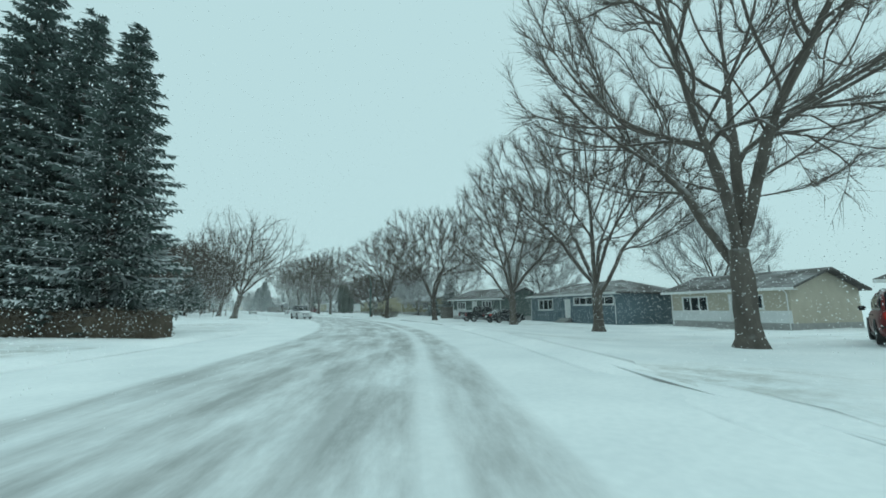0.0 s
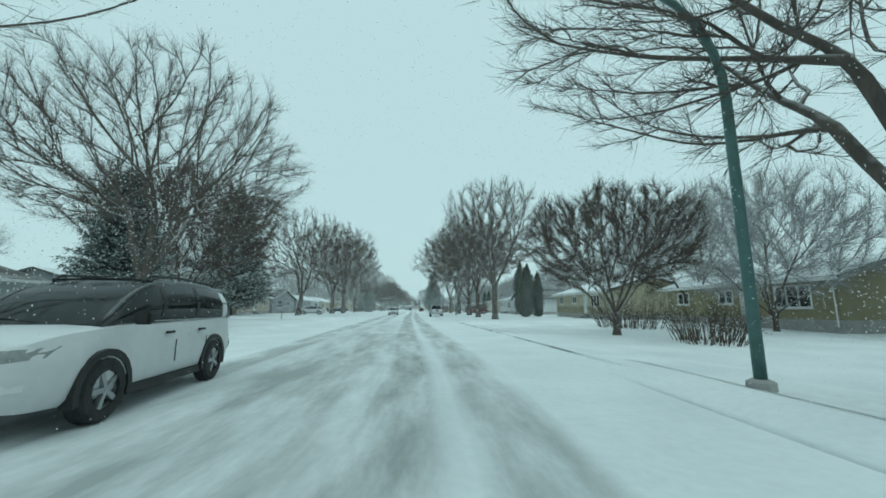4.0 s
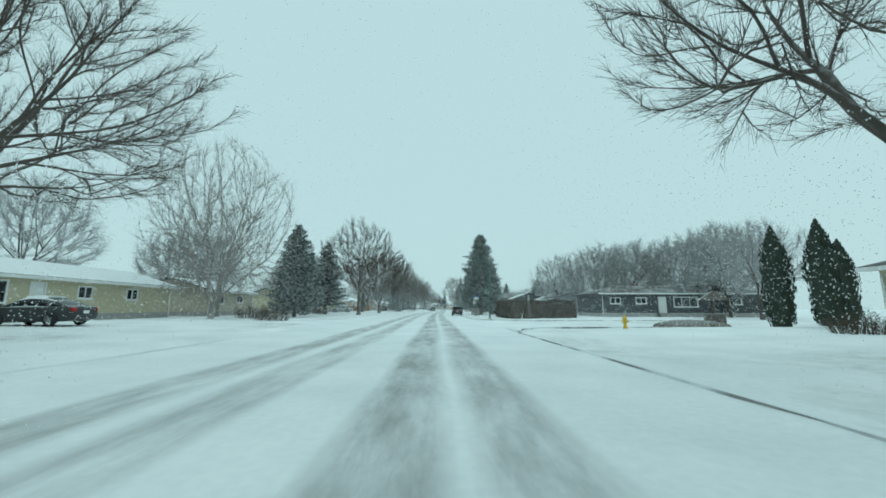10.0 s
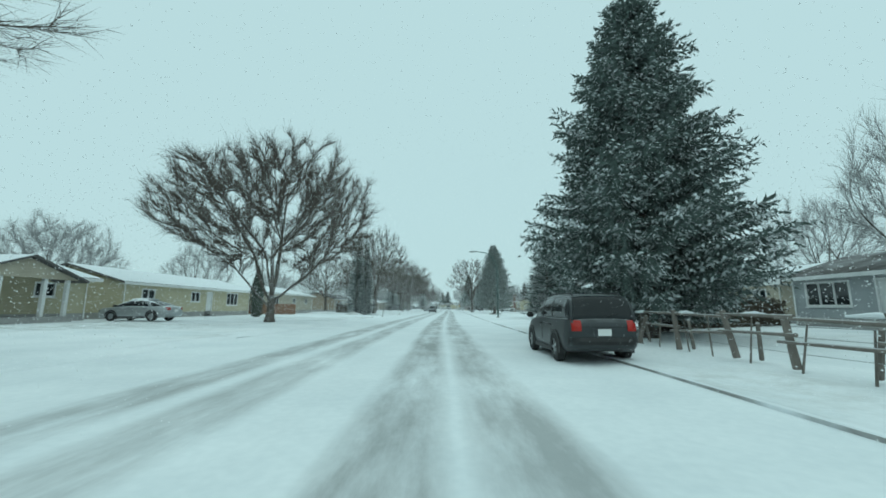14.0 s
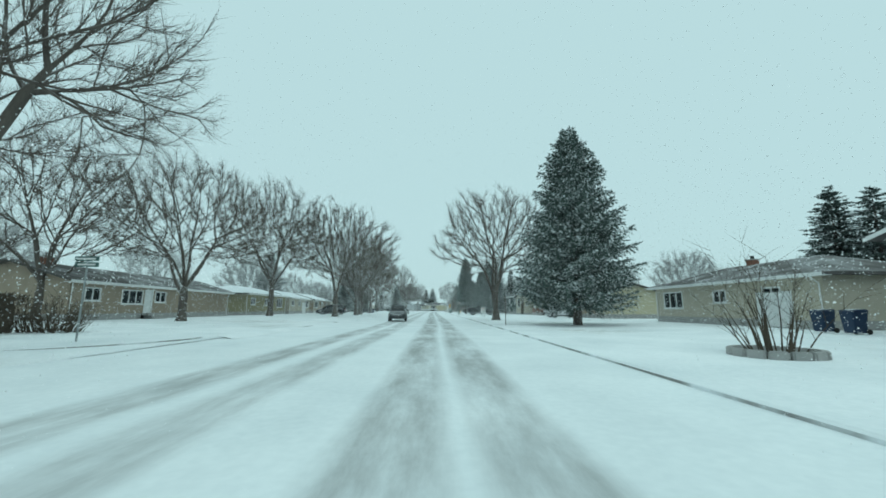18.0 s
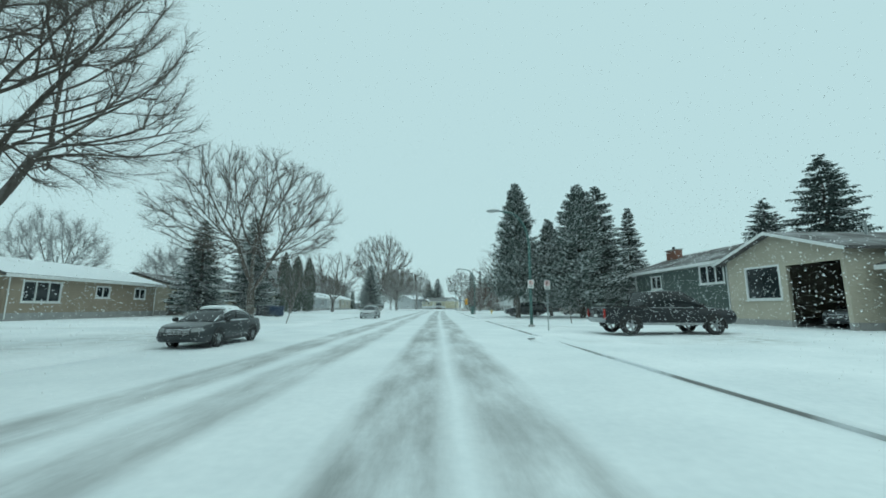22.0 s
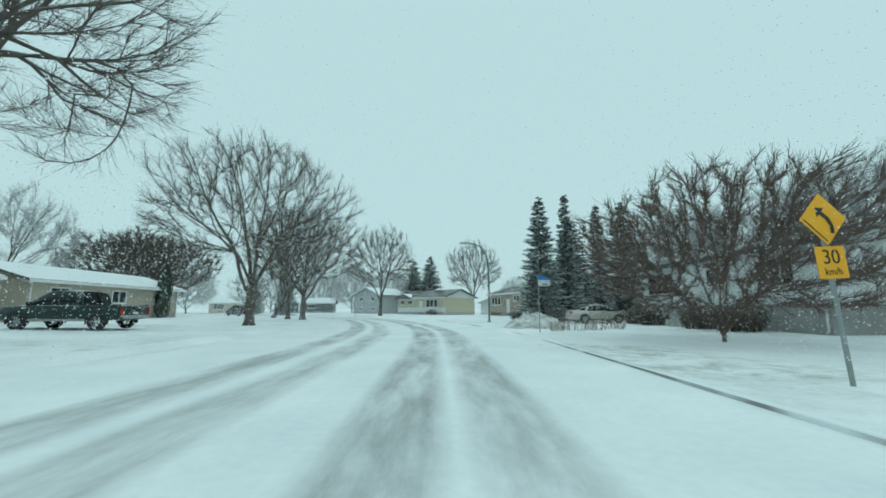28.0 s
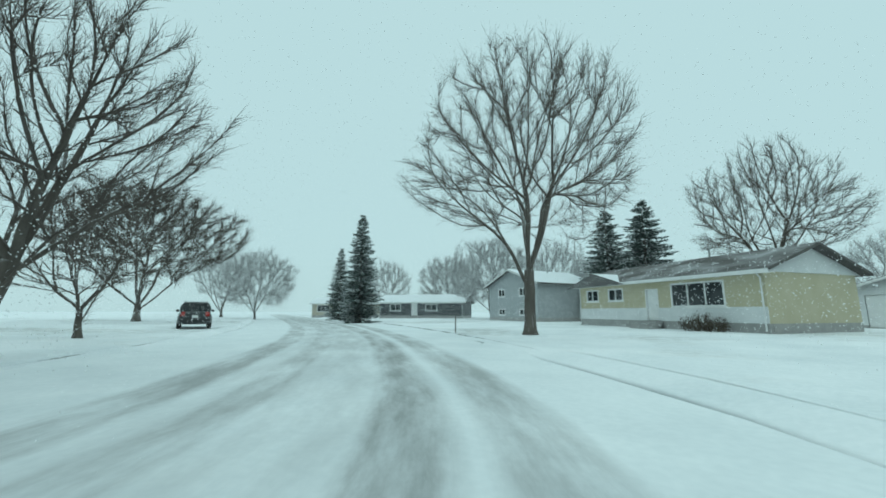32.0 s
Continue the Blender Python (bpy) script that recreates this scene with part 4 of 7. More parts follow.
# their crowns wear the pale twig colour that imitates haze in front of them
far_trees = [
    bare_tree("backyard_tree", 83, 14, 2.2, 0.24, 7, 44, crown=(0.42, 0.6, 0.40), vase=0.6, points=1300, sprigs=9, fill=1.7, reach=1.5, mats=(None, HAZE_TWIG), label="bare tree in a back yard beyond the houses", group=GROUP_BACK),
    bare_tree("backyard_tree", 86, 14, 1.6, 0.2, 8, 50, stems=2, crown=(0.52, 0.55, 0.45), vase=0.3, points=1500, sprigs=11, fill=2.0, reach=1.6, mats=(None, HAZE_TWIG), label="dense many-branched bare tree in a back yard", group=GROUP_BACK),
]
spread = bare_tree("shade_tree", 91, 11.4, 3.2, 0.27, 7, 50, droop=0.008, crown=(0.66, 0.58, 0.42), vase=0.12, points=2400, sprigs=5, label="wide spreading bare shade tree on a snowy corner lawn")
spread.matrix_basis = at(12.0, 388.5, 20, 0.93)
ELMS = [(0.5, 5.8, 15.5, 0, 20), (7.0, 16.5, 14.6, 1, 70), (9.8, 28.0, 14, 0, 140), (10.0, 43.5, 14.2, 2, 190), (7.9, 54.5, 13.2, 1, 200),
        (8.7, 91.4, 15.8, 4, 250), (8.5, 102.3, 15.5, 4, 10), (9.3, 117.5, 16.5, 1, 300), (9.4, 136.6, 18.5, 1, 20), (8.7, 150.2, 15.5, 4, 20),
        (5.2, 303.8, 14, 3, 100), (-8.2, 473.8, 15.0, 4, 200), (10.3, 499.0, 17.0, 4, 110),
        (-12.5, 52.4, 13.6, 5, 20), (-14.0, 70.0, 14, 2, 0), (-17.5, 108.3, 15.2, 2, 330), (-17.2, 129.4, 18, 0, 90), (-16.4, 136.6, 17, 0, 40), (-16.9, 154.8, 13.5, 1, 280),
        (-14.6, 204.8, 15.2, 4, 100), (-15.2, 272.5, 15.8, 4, 220), (-20.5, 292, 12.5, 1, 15), (-21.9, 311.4, 17, 4, 130), (-14.8, 315.5, 15.5, 1, 65), (-14.3, 328, 14.5, 0, 190),
        (-15.0, 336, 13.2, 3, 260), (-16.4, 357.6, 13.8, 0, 330), (-14.3, 418.5, 18.5, 4, 240), (-12.0, 434.8, 12.6, 1, 10), (-15.4, 451.3, 12.2, 4, 75), (-13.5, 450.3, 12.2, 1, 150),
        (-30.0, 291.0, 13, 0, 45)]
DENSE = [(-15.6, 231, 13.5, 0), (-20.0, 84.0, 13, 90), (-47.0, 478.0, 13.5, 220), (11.0, 70.0, 8.0, 30), (-37, 457, 10.4, 10)]
BACK = [(30, 20, 13), (33, 48, 14), (26, 62, 12), (22, 72, 10), (25, 82, 12), (36, 110, 13), (33, 128, 12), (35, 140, 12), (24, 141, 9), (36, 165, 11), (31, 182, 10), (36, 193, 12), (40, 200, 13), (30, 206, 12), (34, 214, 12), (26, 211, 12), (21, 217, 11), (38, 206, 13),
        (36, 240, 12), (32, 258, 10), (40, 285, 10), (38, 320, 10), (36, 338, 10), (30, 398, 12), (36, 418, 14), (33, 436, 13), (30, 443, 12), (28, 450, 12), (30, 490, 12), (-20, 510, 12), (-11, 516, 12), (-33, 526, 12), (22, 506, 9), (29, 502, 10), (-48, 528, 12), (-5, 522, 10), (-70, 505, 12), (-56, 500, 11), (-40, 105, 12), (-42, 122, 13), (-40, 140, 13), (-38, 160, 13),
        (-40, 178, 13), (-36, 196, 12), (-44, 215, 11), (-42, 240, 10), (-44, 266, 12), (-46, 300, 10), (-44, 322, 11), (-40, 345, 12), (-38, 363, 10), (-36, 378, 9), (-34, 408, 9), (-42, 430, 12), (-40, 446, 12), (-50, 60, 13), (-44, 85, 13), (-30, 60, 9)]


def put(src, spots, base):
    for n, s in enumerate(spots):
        x, y, h, rz = s
        m = at(x, y, rz, h / base)
        if n:
            copy_thing(src, m)
    x, y, h, rz = spots[0]
    src.matrix_basis = at(x, y, rz, h / base)


for v in range(6):
    rg = random.Random(60 + v)
    pts = [(math.cos(k * math.pi / 9) * rg.uniform(0.75, 1.25) * 0.95, math.sin(k * math.pi / 9) * rg.uniform(0.75, 1.25) * 0.95, 0.035) for k in range(18)]
    part("bare_ring", Mesh().add([(0, 0, 0.09)] + pts + [(a * 1.25, b * 1.25, -0.12) for a, b, c in pts], [(0, 1 + k, 1 + (k + 1) % 18) for k in range(18)] + [(1 + k, 19 + k, 19 + (k + 1) % 18, 1 + (k + 1) % 18) for k in range(18)]), SCOUR, elms[v], "snow-scoured dull grass round the trunk", smooth=True)
for v in range(6):
    put(elms[v], [(x, y, h, rz) for x, y, h, k, rz in ELMS if k == v], 16)
put(dense, DENSE, 13)
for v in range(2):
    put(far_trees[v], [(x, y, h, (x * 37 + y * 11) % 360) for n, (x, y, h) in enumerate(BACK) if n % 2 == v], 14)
leaner = bare_tree("leaning_elm", 131, 10.0, 2.6, 0.22, 6, 38, lean=(0.42, 0.08), crown=(0.34, 0.66, 0.34), points=1800, step=0.45, reach=0.8, label="bare elm whose trunk leans out towards the curving road", group=GROUP_ELM)
leaner.matrix_basis = at(-19.9, 458.8, 0)
birch = bare_tree("birch_tree", 97, 16, 1.6, 0.22, 6, 34, stems=2, droop=0.03, crown=(0.40, 0.54, 0.46), vase=0.15, sprigs=5, mats=(BIRCH, BIRCH), label="bare pale-barked tree with drooping twigs in a snowy yard")
birch.matrix_basis = at(-21.6, 177.3, 30)
copy_thing(birch, at(-25.0, 184.0, 160, 0.8))
crab = bare_tree("crabapple_tree", 103, 5.6, 1.1, 0.12, 6, 48, crown=(0.5, 0.6, 0.42), vase=0.3, points=900, sprigs=5, fill=1.1, step=0.34, reach=0.55, label="small bare crabapple tree on a snowy lawn")
sapling = bare_tree("young_tree", 113, 6.2, 1.6, 0.09, 7, 30, crown=(0.25, 0.58, 0.42), vase=0.2, points=1000, sprigs=5, step=0.34, reach=0.5, label="slim young bare tree on a snowy front lawn")
sapling.matrix_basis = at(12.0, 264.5, 0)
crab.matrix_basis = at(-19.9, 48.6, 90, 1.4)
copy_thing(crab, at(-20.0, 397.0, 200, 1.35))
copy_thing(crab, at(-21.6, 380.5, 40, 1.05))
copy_thing(crab, at(-25.0, 463.5, 60, 0.75))
berry = bare_tree("hawthorn_tree", 107, 6.4, 0.5, 0.07, 10, 55, stems=5, crown=(0.82, 0.55, 0.44), vase=0.15, points=3600, sprigs=10, fill=1.4, step=0.3, reach=0.5, mats=(BERRY_TWIG, BERRY_TWIG), label="wide spreading hawthorn with reddish twigs and dried berries")
berry.matrix_basis = at(10.6, 422.7, 0, 1.0)
LABEL_SPRUCE = "tall dark green spruce with drooping boughs lightly dusted with snow"
G_SPRUCE = "spruces in front yards"
spruces = [spruce_tree("spruce_tree", 5, 14, 4.9, LABEL_SPRUCE, 0.18, group=G_SPRUCE), spruce_tree("spruce_tree", 6, 14, 4.5, LABEL_SPRUCE, 0.10, 0.05, group=G_SPRUCE),
           spruce_tree("spruce_tree", 8, 14, 4.7, LABEL_SPRUCE, 0.13, fine=True, group=G_SPRUCE),
           spruce_tree("spruce_tree", 7, 14, 3.0, "narrow dark green spruce on a snowy lawn", 0.03, 0.0, group=G_SPRUCE),
           spruce_tree("spruce_tree", 12, 14, 1.9, "slim spire-shaped spruce on a snowy lawn", 0.03, 0.08, group=G_SPRUCE),
           spruce_tree("spruce_tree", 19, 14, 3.55, LABEL_SPRUCE, 0.2, fine=True, group=G_SPRUCE)]
SPRUCES = [(-18.9, 23.5, 15.6, 3, 0), (-21.2, 25.8, 17.0, 3, 70), (-23.6, 26.9, 18.8, 3, 130), (14.6, 52.1, 4.0, 0, 20), (-25.6, 104.5, 18.0, 2, 50), (-18.8, 75.5, 10.0, 2, 0),
           (-18.3, 187.8, 10.8, 2, 100), (-19.8, 204.3, 11.5, 0, 20), (-23.0, 206.0, 10.5, 0, 80), (6.2, 217.4, 15.5, 2, 0), (8.8, 221.0, 10.5, 1, 60), (9.5, 245.0, 10.0, 1, 10), (12.5, 250.0, 9.0, 1, 190),
           (-17.7, 268.8, 13.8, 4, 10), (-16.4, 270.2, 13.2, 4, 100), (9.5, 292.0, 15.9, 2, 200), (8.2, 368.5, 15.2, 5, 90), (13.9, 364.4, 13.8, 2, 30), (16.2, 365.2, 14.0, 1, 220), (12.7, 371.0, 11.6, 5, 10), (20.5, 367.0, 12.0, 3, 300),
           (34.5, 358.6, 15, 0, 70), (31.2, 361.4, 11.5, 0, 200), (37, 297.0, 13.0, 0, 20), (37, 293.5, 12.0, 1, 120), (-13.8, 401.2, 9.4, 0, 50), (-26.6, 379.2, 13.5, 1, 250), (-38.5, 351, 13.8, 0, 20), (-24.2, 363.6, 9.5, 1, 0), (10.4, 444.3, 11.8, 3, 60), (13.0, 444.6, 12.2, 4, 160), (16.5, 445.5, 11.5, 4, 270), (19.2, 446.0, 11.8, 3, 0), (15.5, 450.0, 11.0, 1, 30),
           (-30.4, 491.5, 12.5, 3, 0), (-42.0, 503.0, 11.0, 3, 90), (0.2, 503.0, 14.0, 1, 15), (-3.8, 502.5, 13.0, 1, 200), (33, 285, 11, 1, 0), (36, 196, 9, 1, 40), (26, 66, 8, 1, 60)]
for v in range(6):
    put(spruces[v], [(x, y, h, rz) for x, y, h, k, rz in SPRUCES if k == v], 14)
cedar = cedar_tree("cedar_tree", 9, 8, 1.0, "narrow columnar cedar, dark green, by a house wall")
put(cedar, [(18.3, 116.5, 9.3, 0), (19.9, 117.6, 9.0, 60), (20.8, 168.2, 6.6, 20), (21.7, 166.0, 6.4, 90), (26.5, 169.5, 6.0, 140), (14.5, 100.0, 6.5, 30), (16.5, 101.0, 6.0, 10), (-21.3, 240.5, 5.0, 0), (-25.0, 392.0, 9.6, 45), (-23.4, 393.4, 9.3, 10), (-26.8, 391.3, 10.0, 80), (-27.5, 449.5, 5.5, 0)], 8)

hedge("front_hedge", 3, -22.0, 22.8, -16.1, 19.8, 1.1, 1.5, "low clipped bare hedge in front of tall spruces")
hedge("corner_hedge", 4, 7.4, 188.6, 7.4, 199.2, 2.1, 1.7, "tall clipped brown hedge along the street corner")
hedge("corner_hedge", 14, 8.4, 188.6, 14.4, 188.6, 2.1, 1.7, "tall clipped brown hedge along the side street")
hedge("yard_hedge", 17, 8.8, 222.5, 18.5, 226.0, 1.7, 1.8, "dark unclipped hedge under a big spruce")
hedge("yew_hedge", 15, 15.0, 147.0, 16.0, 143.6, 1.9, 2.0, "dense dark clipped hedge by a driveway")
hedge("yard_hedge", 16, -23.5, 277.0, -18.5, 278.5, 1.6, 1.6, "low bare hedge on a snowy front lawn")
for n, (x, y, rx, ry, h) in enumerate(((-16.0, 176.8, 2.2, 1.5, 1.4), (-20.0, 181.5, 2.0, 1.6, 1.8), (-18.3, 279.8, 1.4, 1.4, 2.0), (16.8, 150.0, 1.3, 1.2, 1.5), (17.0, 160.0, 1.4, 1.2, 1.2), (-22.2, 209.5, 1.8, 1.6, 1.7), (13.0, 66.0, 3.0, 2.0, 2.5), (15.0, 76.0, 3.5, 2.5, 3.0), (8.5, 445.9, 0.8, 0.7, 1.2), (9.7, 447.2, 0.9, 0.8, 0.8))):
    shrub("shrub", 200 + n, rx, ry, h, "bare twiggy shrub poking out of the snow", dense=150, leaf=0.03).matrix_basis = at(x, y, n * 40)
for n, (x, y, r, h) in enumerate(((6.6, 429.6, 0.7, 0.8), (8.0, 430.6, 0.9, 1.0), (9.6, 431.2, 1.0, 1.25), (11.0, 431.8, 1.0, 1.4))):
    shrub("dogwood_shrub", 230 + n, r, r, h, "red-stemmed bare shrub rising out of a snowbank", RED_TWIG, 30, 0.018).matrix_basis = at(x, y, n * 70)
shrub("planter_shrub", 250, 0.8, 0.8, 3.7, "upright bare shrub growing inside a round planter ring", HEDGE, 30).matrix_basis = at(7.1, 272.4)


# ---- vehicles ----
def ring(y, z0, z1, w0, w1, soft=1.0):
    """A rounded cross-section of a car body or cabin at y."""
    h = z1 - z0
    half = [(w0 - 0.10 * soft, z0), (w0 - 0.03 * soft, z0 + 0.10 * h), (w0, z0 + 0.3 * h), (w0, z0 + 0.52 * h), (w0 + (w1 - w0) * 0.55, z0 + 0.8 * h), (w1, z1 - 0.06 * min(h, 0.5)), (w1 - 0.05 * soft, z1 - 0.02 * min(h, 0.5)), (w1 - 0.16 * soft, z1), (w1 * 0.45, z1 + 0.018)]
    return [(x, y, z) for x, z in half] + [(-x, y, z) for x, z in reversed(half)]


def faired(rows, parts=5):
    """Cross-sections between the given ones, without overshoot."""
    t = np.array(rows, dtype=float)
    y, v = t[:, 0], t[:, 1:]
    dy = np.diff(y)
    sl = np.diff(v, axis=0) / dy[:, None]
    m = np.zeros_like(v)
    m[0], m[-1] = sl[0], sl[-1]
    for i in range(1, len(y) - 1):
        same = sl[i - 1] * sl[i] > 0
        m[i] = np.where(same, 2 * sl[i - 1] * sl[i] / (sl[i - 1] + sl[i] + 1e-12), 0)
    out = []
    for i in range(len(y) - 1):
        for k in range(parts):
            u = k / parts
            p = (2 * u ** 3 - 3 * u ** 2 + 1) * v[i] + (u ** 3 - 2 * u ** 2 + u) * dy[i] * m[i] + (3 * u ** 2 - 2 * u ** 3) * v[i + 1] + (u ** 3 - u ** 2) * dy[i] * m[i + 1]
            out.append((y[i] + u * dy[i], *p))
    return out + [tuple(t[-1])]


def sleek(ob):
    """Smooth shading that keeps the hard creases."""
    me = ob.data
    me.polygons.foreach_set("use_smooth", [True] * len(me.polygons))
    me.set_sharp_from_angle(angle=radians(38))
    return ob


CARS = {
    "sedan": dict(wheel=0.33, base=2.75, w=0.9, name="sedan_car", grille=(0.50, 0.76), lamps=(0.61, 0.78), tails=(0.76, 0.95), posts=((0.02, -0.05, 0.045, 0), (-1.25, -1.0, 0.09, 1)),
                  body=[(-2.42, 0.48, 0.86, 0.62, 0.56), (-2.36, 0.36, 0.97, 0.76, 0.68), (-2.1, 0.27, 1.03, 0.87, 0.76), (-1.4, 0.22, 1.02, 0.90, 0.80), (0.0, 0.20, 0.97, 0.91, 0.83), (1.0, 0.20, 0.96, 0.91, 0.83), (1.7, 0.22, 0.93, 0.90, 0.80), (2.15, 0.24, 0.87, 0.86, 0.76), (2.36, 0.27, 0.80, 0.77, 0.67), (2.44, 0.32, 0.70, 0.64, 0.57)],
                  cabin=[(-1.95, 0.94, 1.03, 0.72, 0.66), (-1.35, 0.94, 1.27, 0.78, 0.60), (-0.75, 0.94, 1.43, 0.80, 0.58), (-0.1, 0.94, 1.47, 0.80, 0.59), (0.4, 0.94, 1.40, 0.80, 0.60), (1.4, 0.92, 0.98, 0.78, 0.72)], roof=(2, 4)),
    "suv": dict(wheel=0.36, base=2.7, w=0.93, name="suv_car", grille=(0.60, 0.80), lamps=(0.76, 0.90), tails=(0.82, 1.08), posts=((0.16, 0.12, 0.05, 0), (-0.85, -0.85, 0.05, 0), (-1.98, -1.86, 0.1, 1)),
                body=[(-2.34, 0.55, 1.0, 0.68, 0.64), (-2.27, 0.42, 1.10, 0.82, 0.76), (-1.95, 0.30, 1.14, 0.91, 0.84), (-1.2, 0.27, 1.12, 0.93, 0.86), (0, 0.25, 1.10, 0.93, 0.85), (1.0, 0.25, 1.09, 0.93, 0.84), (1.7, 0.28, 1.05, 0.92, 0.81), (2.12, 0.30, 0.98, 0.87, 0.76), (2.32, 0.34, 0.90, 0.77, 0.67), (2.40, 0.42, 0.78, 0.64, 0.58)],
                cabin=[(-2.27, 1.08, 1.13, 0.80, 0.77), (-2.18, 1.08, 1.42, 0.83, 0.74), (-2.05, 1.08, 1.64, 0.84, 0.70), (-0.9, 1.08, 1.72, 0.84, 0.69), (0.2, 1.08, 1.68, 0.84, 0.69), (0.6, 1.08, 1.55, 0.83, 0.70), (1.3, 1.05, 1.09, 0.80, 0.75)], roof=(2, 4)),
    "minivan": dict(wheel=0.34, base=3.0, w=0.98, name="minivan_car", grille=(0.50, 0.70), lamps=(0.66, 0.82), tails=(0.82, 1.04), posts=((0.35, 0.3, 0.05, 0), (-0.9, -0.9, 0.05, 0), (-2.2, -2.05, 0.1, 1)),
                    body=[(-2.55, 0.55, 0.98, 0.74, 0.70), (-2.48, 0.40, 1.06, 0.88, 0.82), (-2.1, 0.27, 1.10, 0.96, 0.88), (-1.0, 0.22, 1.09, 0.98, 0.90), (0.2, 0.20, 1.07, 0.98, 0.89), (1.2, 0.20, 1.03, 0.97, 0.86), (1.9, 0.22, 0.95, 0.93, 0.82), (2.32, 0.26, 0.88, 0.86, 0.74), (2.50, 0.30, 0.80, 0.74, 0.65), (2.57, 0.36, 0.68, 0.60, 0.54)],
                    cabin=[(-2.5, 1.04, 1.10, 0.86, 0.83), (-2.35, 1.04, 1.42, 0.88, 0.76), (-2.15, 1.04, 1.62, 0.88, 0.71), (-0.9, 1.04, 1.74, 0.88, 0.69), (0.25, 1.04, 1.70, 0.88, 0.69), (0.75, 1.02, 1.52, 0.88, 0.71), (1.7, 0.98, 1.03, 0.84, 0.78)], roof=(2, 4)),
    "pickup": dict(wheel=0.40, base=3.6, w=0.98, name="pickup_truck", grille=(0.64, 0.92), lamps=(0.78, 0.98), tails=(0.66, 1.08), posts=((0.05, 0.05, 0.05, 1), (-0.82, -0.75, 0.1, 1)),
                   body=[(-2.86, 0.58, 1.10, 0.90, 0.90), (-2.82, 0.52, 1.14, 0.95, 0.94), (-2.4, 0.46, 1.16, 0.98, 0.96), (-1.5, 0.44, 1.16, 0.98, 0.96), (-0.62, 0.42, 1.16, 0.98, 0.93), (1.0, 0.42, 1.16, 0.98, 0.90), (1.9, 0.44, 1.15, 0.97, 0.86), (2.5, 0.46, 1.10, 0.95, 0.84), (2.76, 0.50, 1.04, 0.90, 0.80), (2.87, 0.56, 0.94, 0.82, 0.76)],
                   cabin=[(-0.98, 1.12, 1.18, 0.90, 0.86), (-0.88, 1.12, 1.55, 0.90, 0.77), (-0.78, 1.12, 1.80, 0.90, 0.70), (0.0, 1.12, 1.86, 0.90, 0.71), (0.6, 1.12, 1.82, 0.90, 0.70), (0.95, 1.12, 1.62, 0.90, 0.74), (1.55, 1.12, 1.18, 0.88, 0.82)], roof=(2, 4)),
}


def half_width(sec, z, soft=1.0):
    y, z0, z1, w0, w1 = sec
    if not z0 <= z <= z1:
        return 0.0
    h = z1 - z0
    return float(np.interp(z, [z0, z0 + 0.1 * h, z0 + 0.3 * h, z0 + 0.52 * h, z0 + 0.8 * h, z1 - 0.06 * min(h, 0.5), z1 - 0.02 * min(h, 0.5), z1], [w0 - 0.1 * soft, w0 - 0.03 * soft, w0, w0, w0 + (w1 - w0) * 0.55, w1, w1 - 0.05 * soft, w1 - 0.16 * soft]))


def shell_y(secs, x, z, way):
    """Where the body's front (way 1) or tail (way -1) lies at x and height z."""
    run = secs[::-1] if way > 0 else secs
    last = None
    for q in run:
        hw = half_width(q, z)
        if hw >= abs(x):
            if last is None or last[1] <= 0:
                return q[0]
            f = (abs(x) - last[1]) / (hw - last[1] + 1e-9)
            return last[0] + (q[0] - last[0]) * f
        last = (q[0], hw)
    return run[0][0]


def band(secs, way, x0, x1, lo, hi, proud, steps=8):
    """A strip laid on the front or tail of the body, from x0 to x1; lo and hi are heights at both ends."""
    rings = []
    for k in range(steps + 1):
        t = k / steps
        x = x0 + (x1 - x0) * t
        za, zb = lo[0] + (lo[1] - lo[0]) * t, hi[0] + (hi[1] - hi[0]) * t
        zm = (za + zb) / 2
        ya, ym, yb = (shell_y(secs, x, z, way) for z in (za, zm, zb))
        rings.append([(x, ya + way * proud * 0.4, za), (x, ym + way * proud, zm), (x, yb + way * proud * 0.4, zb), (x, yb - way * 0.05, zb), (x, ya - way * 0.05, za)])
    return Mesh().loft(rings)


def window_post(secs, sx, low, high, half):
    """A pillar between two side windows, from y low at the belt to y high at the roof."""
    t = np.array(secs)
    rings = []
    for k in range(7):
        u = k / 6
        y = low + (high - low) * u
        sec = (y, *(float(np.interp(y, t[:, 0], t[:, c])) for c in range(1, 5)))
        z = sec[1] + 0.02 + (sec[2] - sec[1] - 0.1) * u
        x = half_width(sec, z, 0.4)
        rings.append([(sx * (x + 0.007), y - half, z), (sx * (x + 0.007), y + half, z), (sx * (x - 0.03), y + half, z), (sx * (x - 0.03), y - half, z)])
    return Mesh().loft(rings)


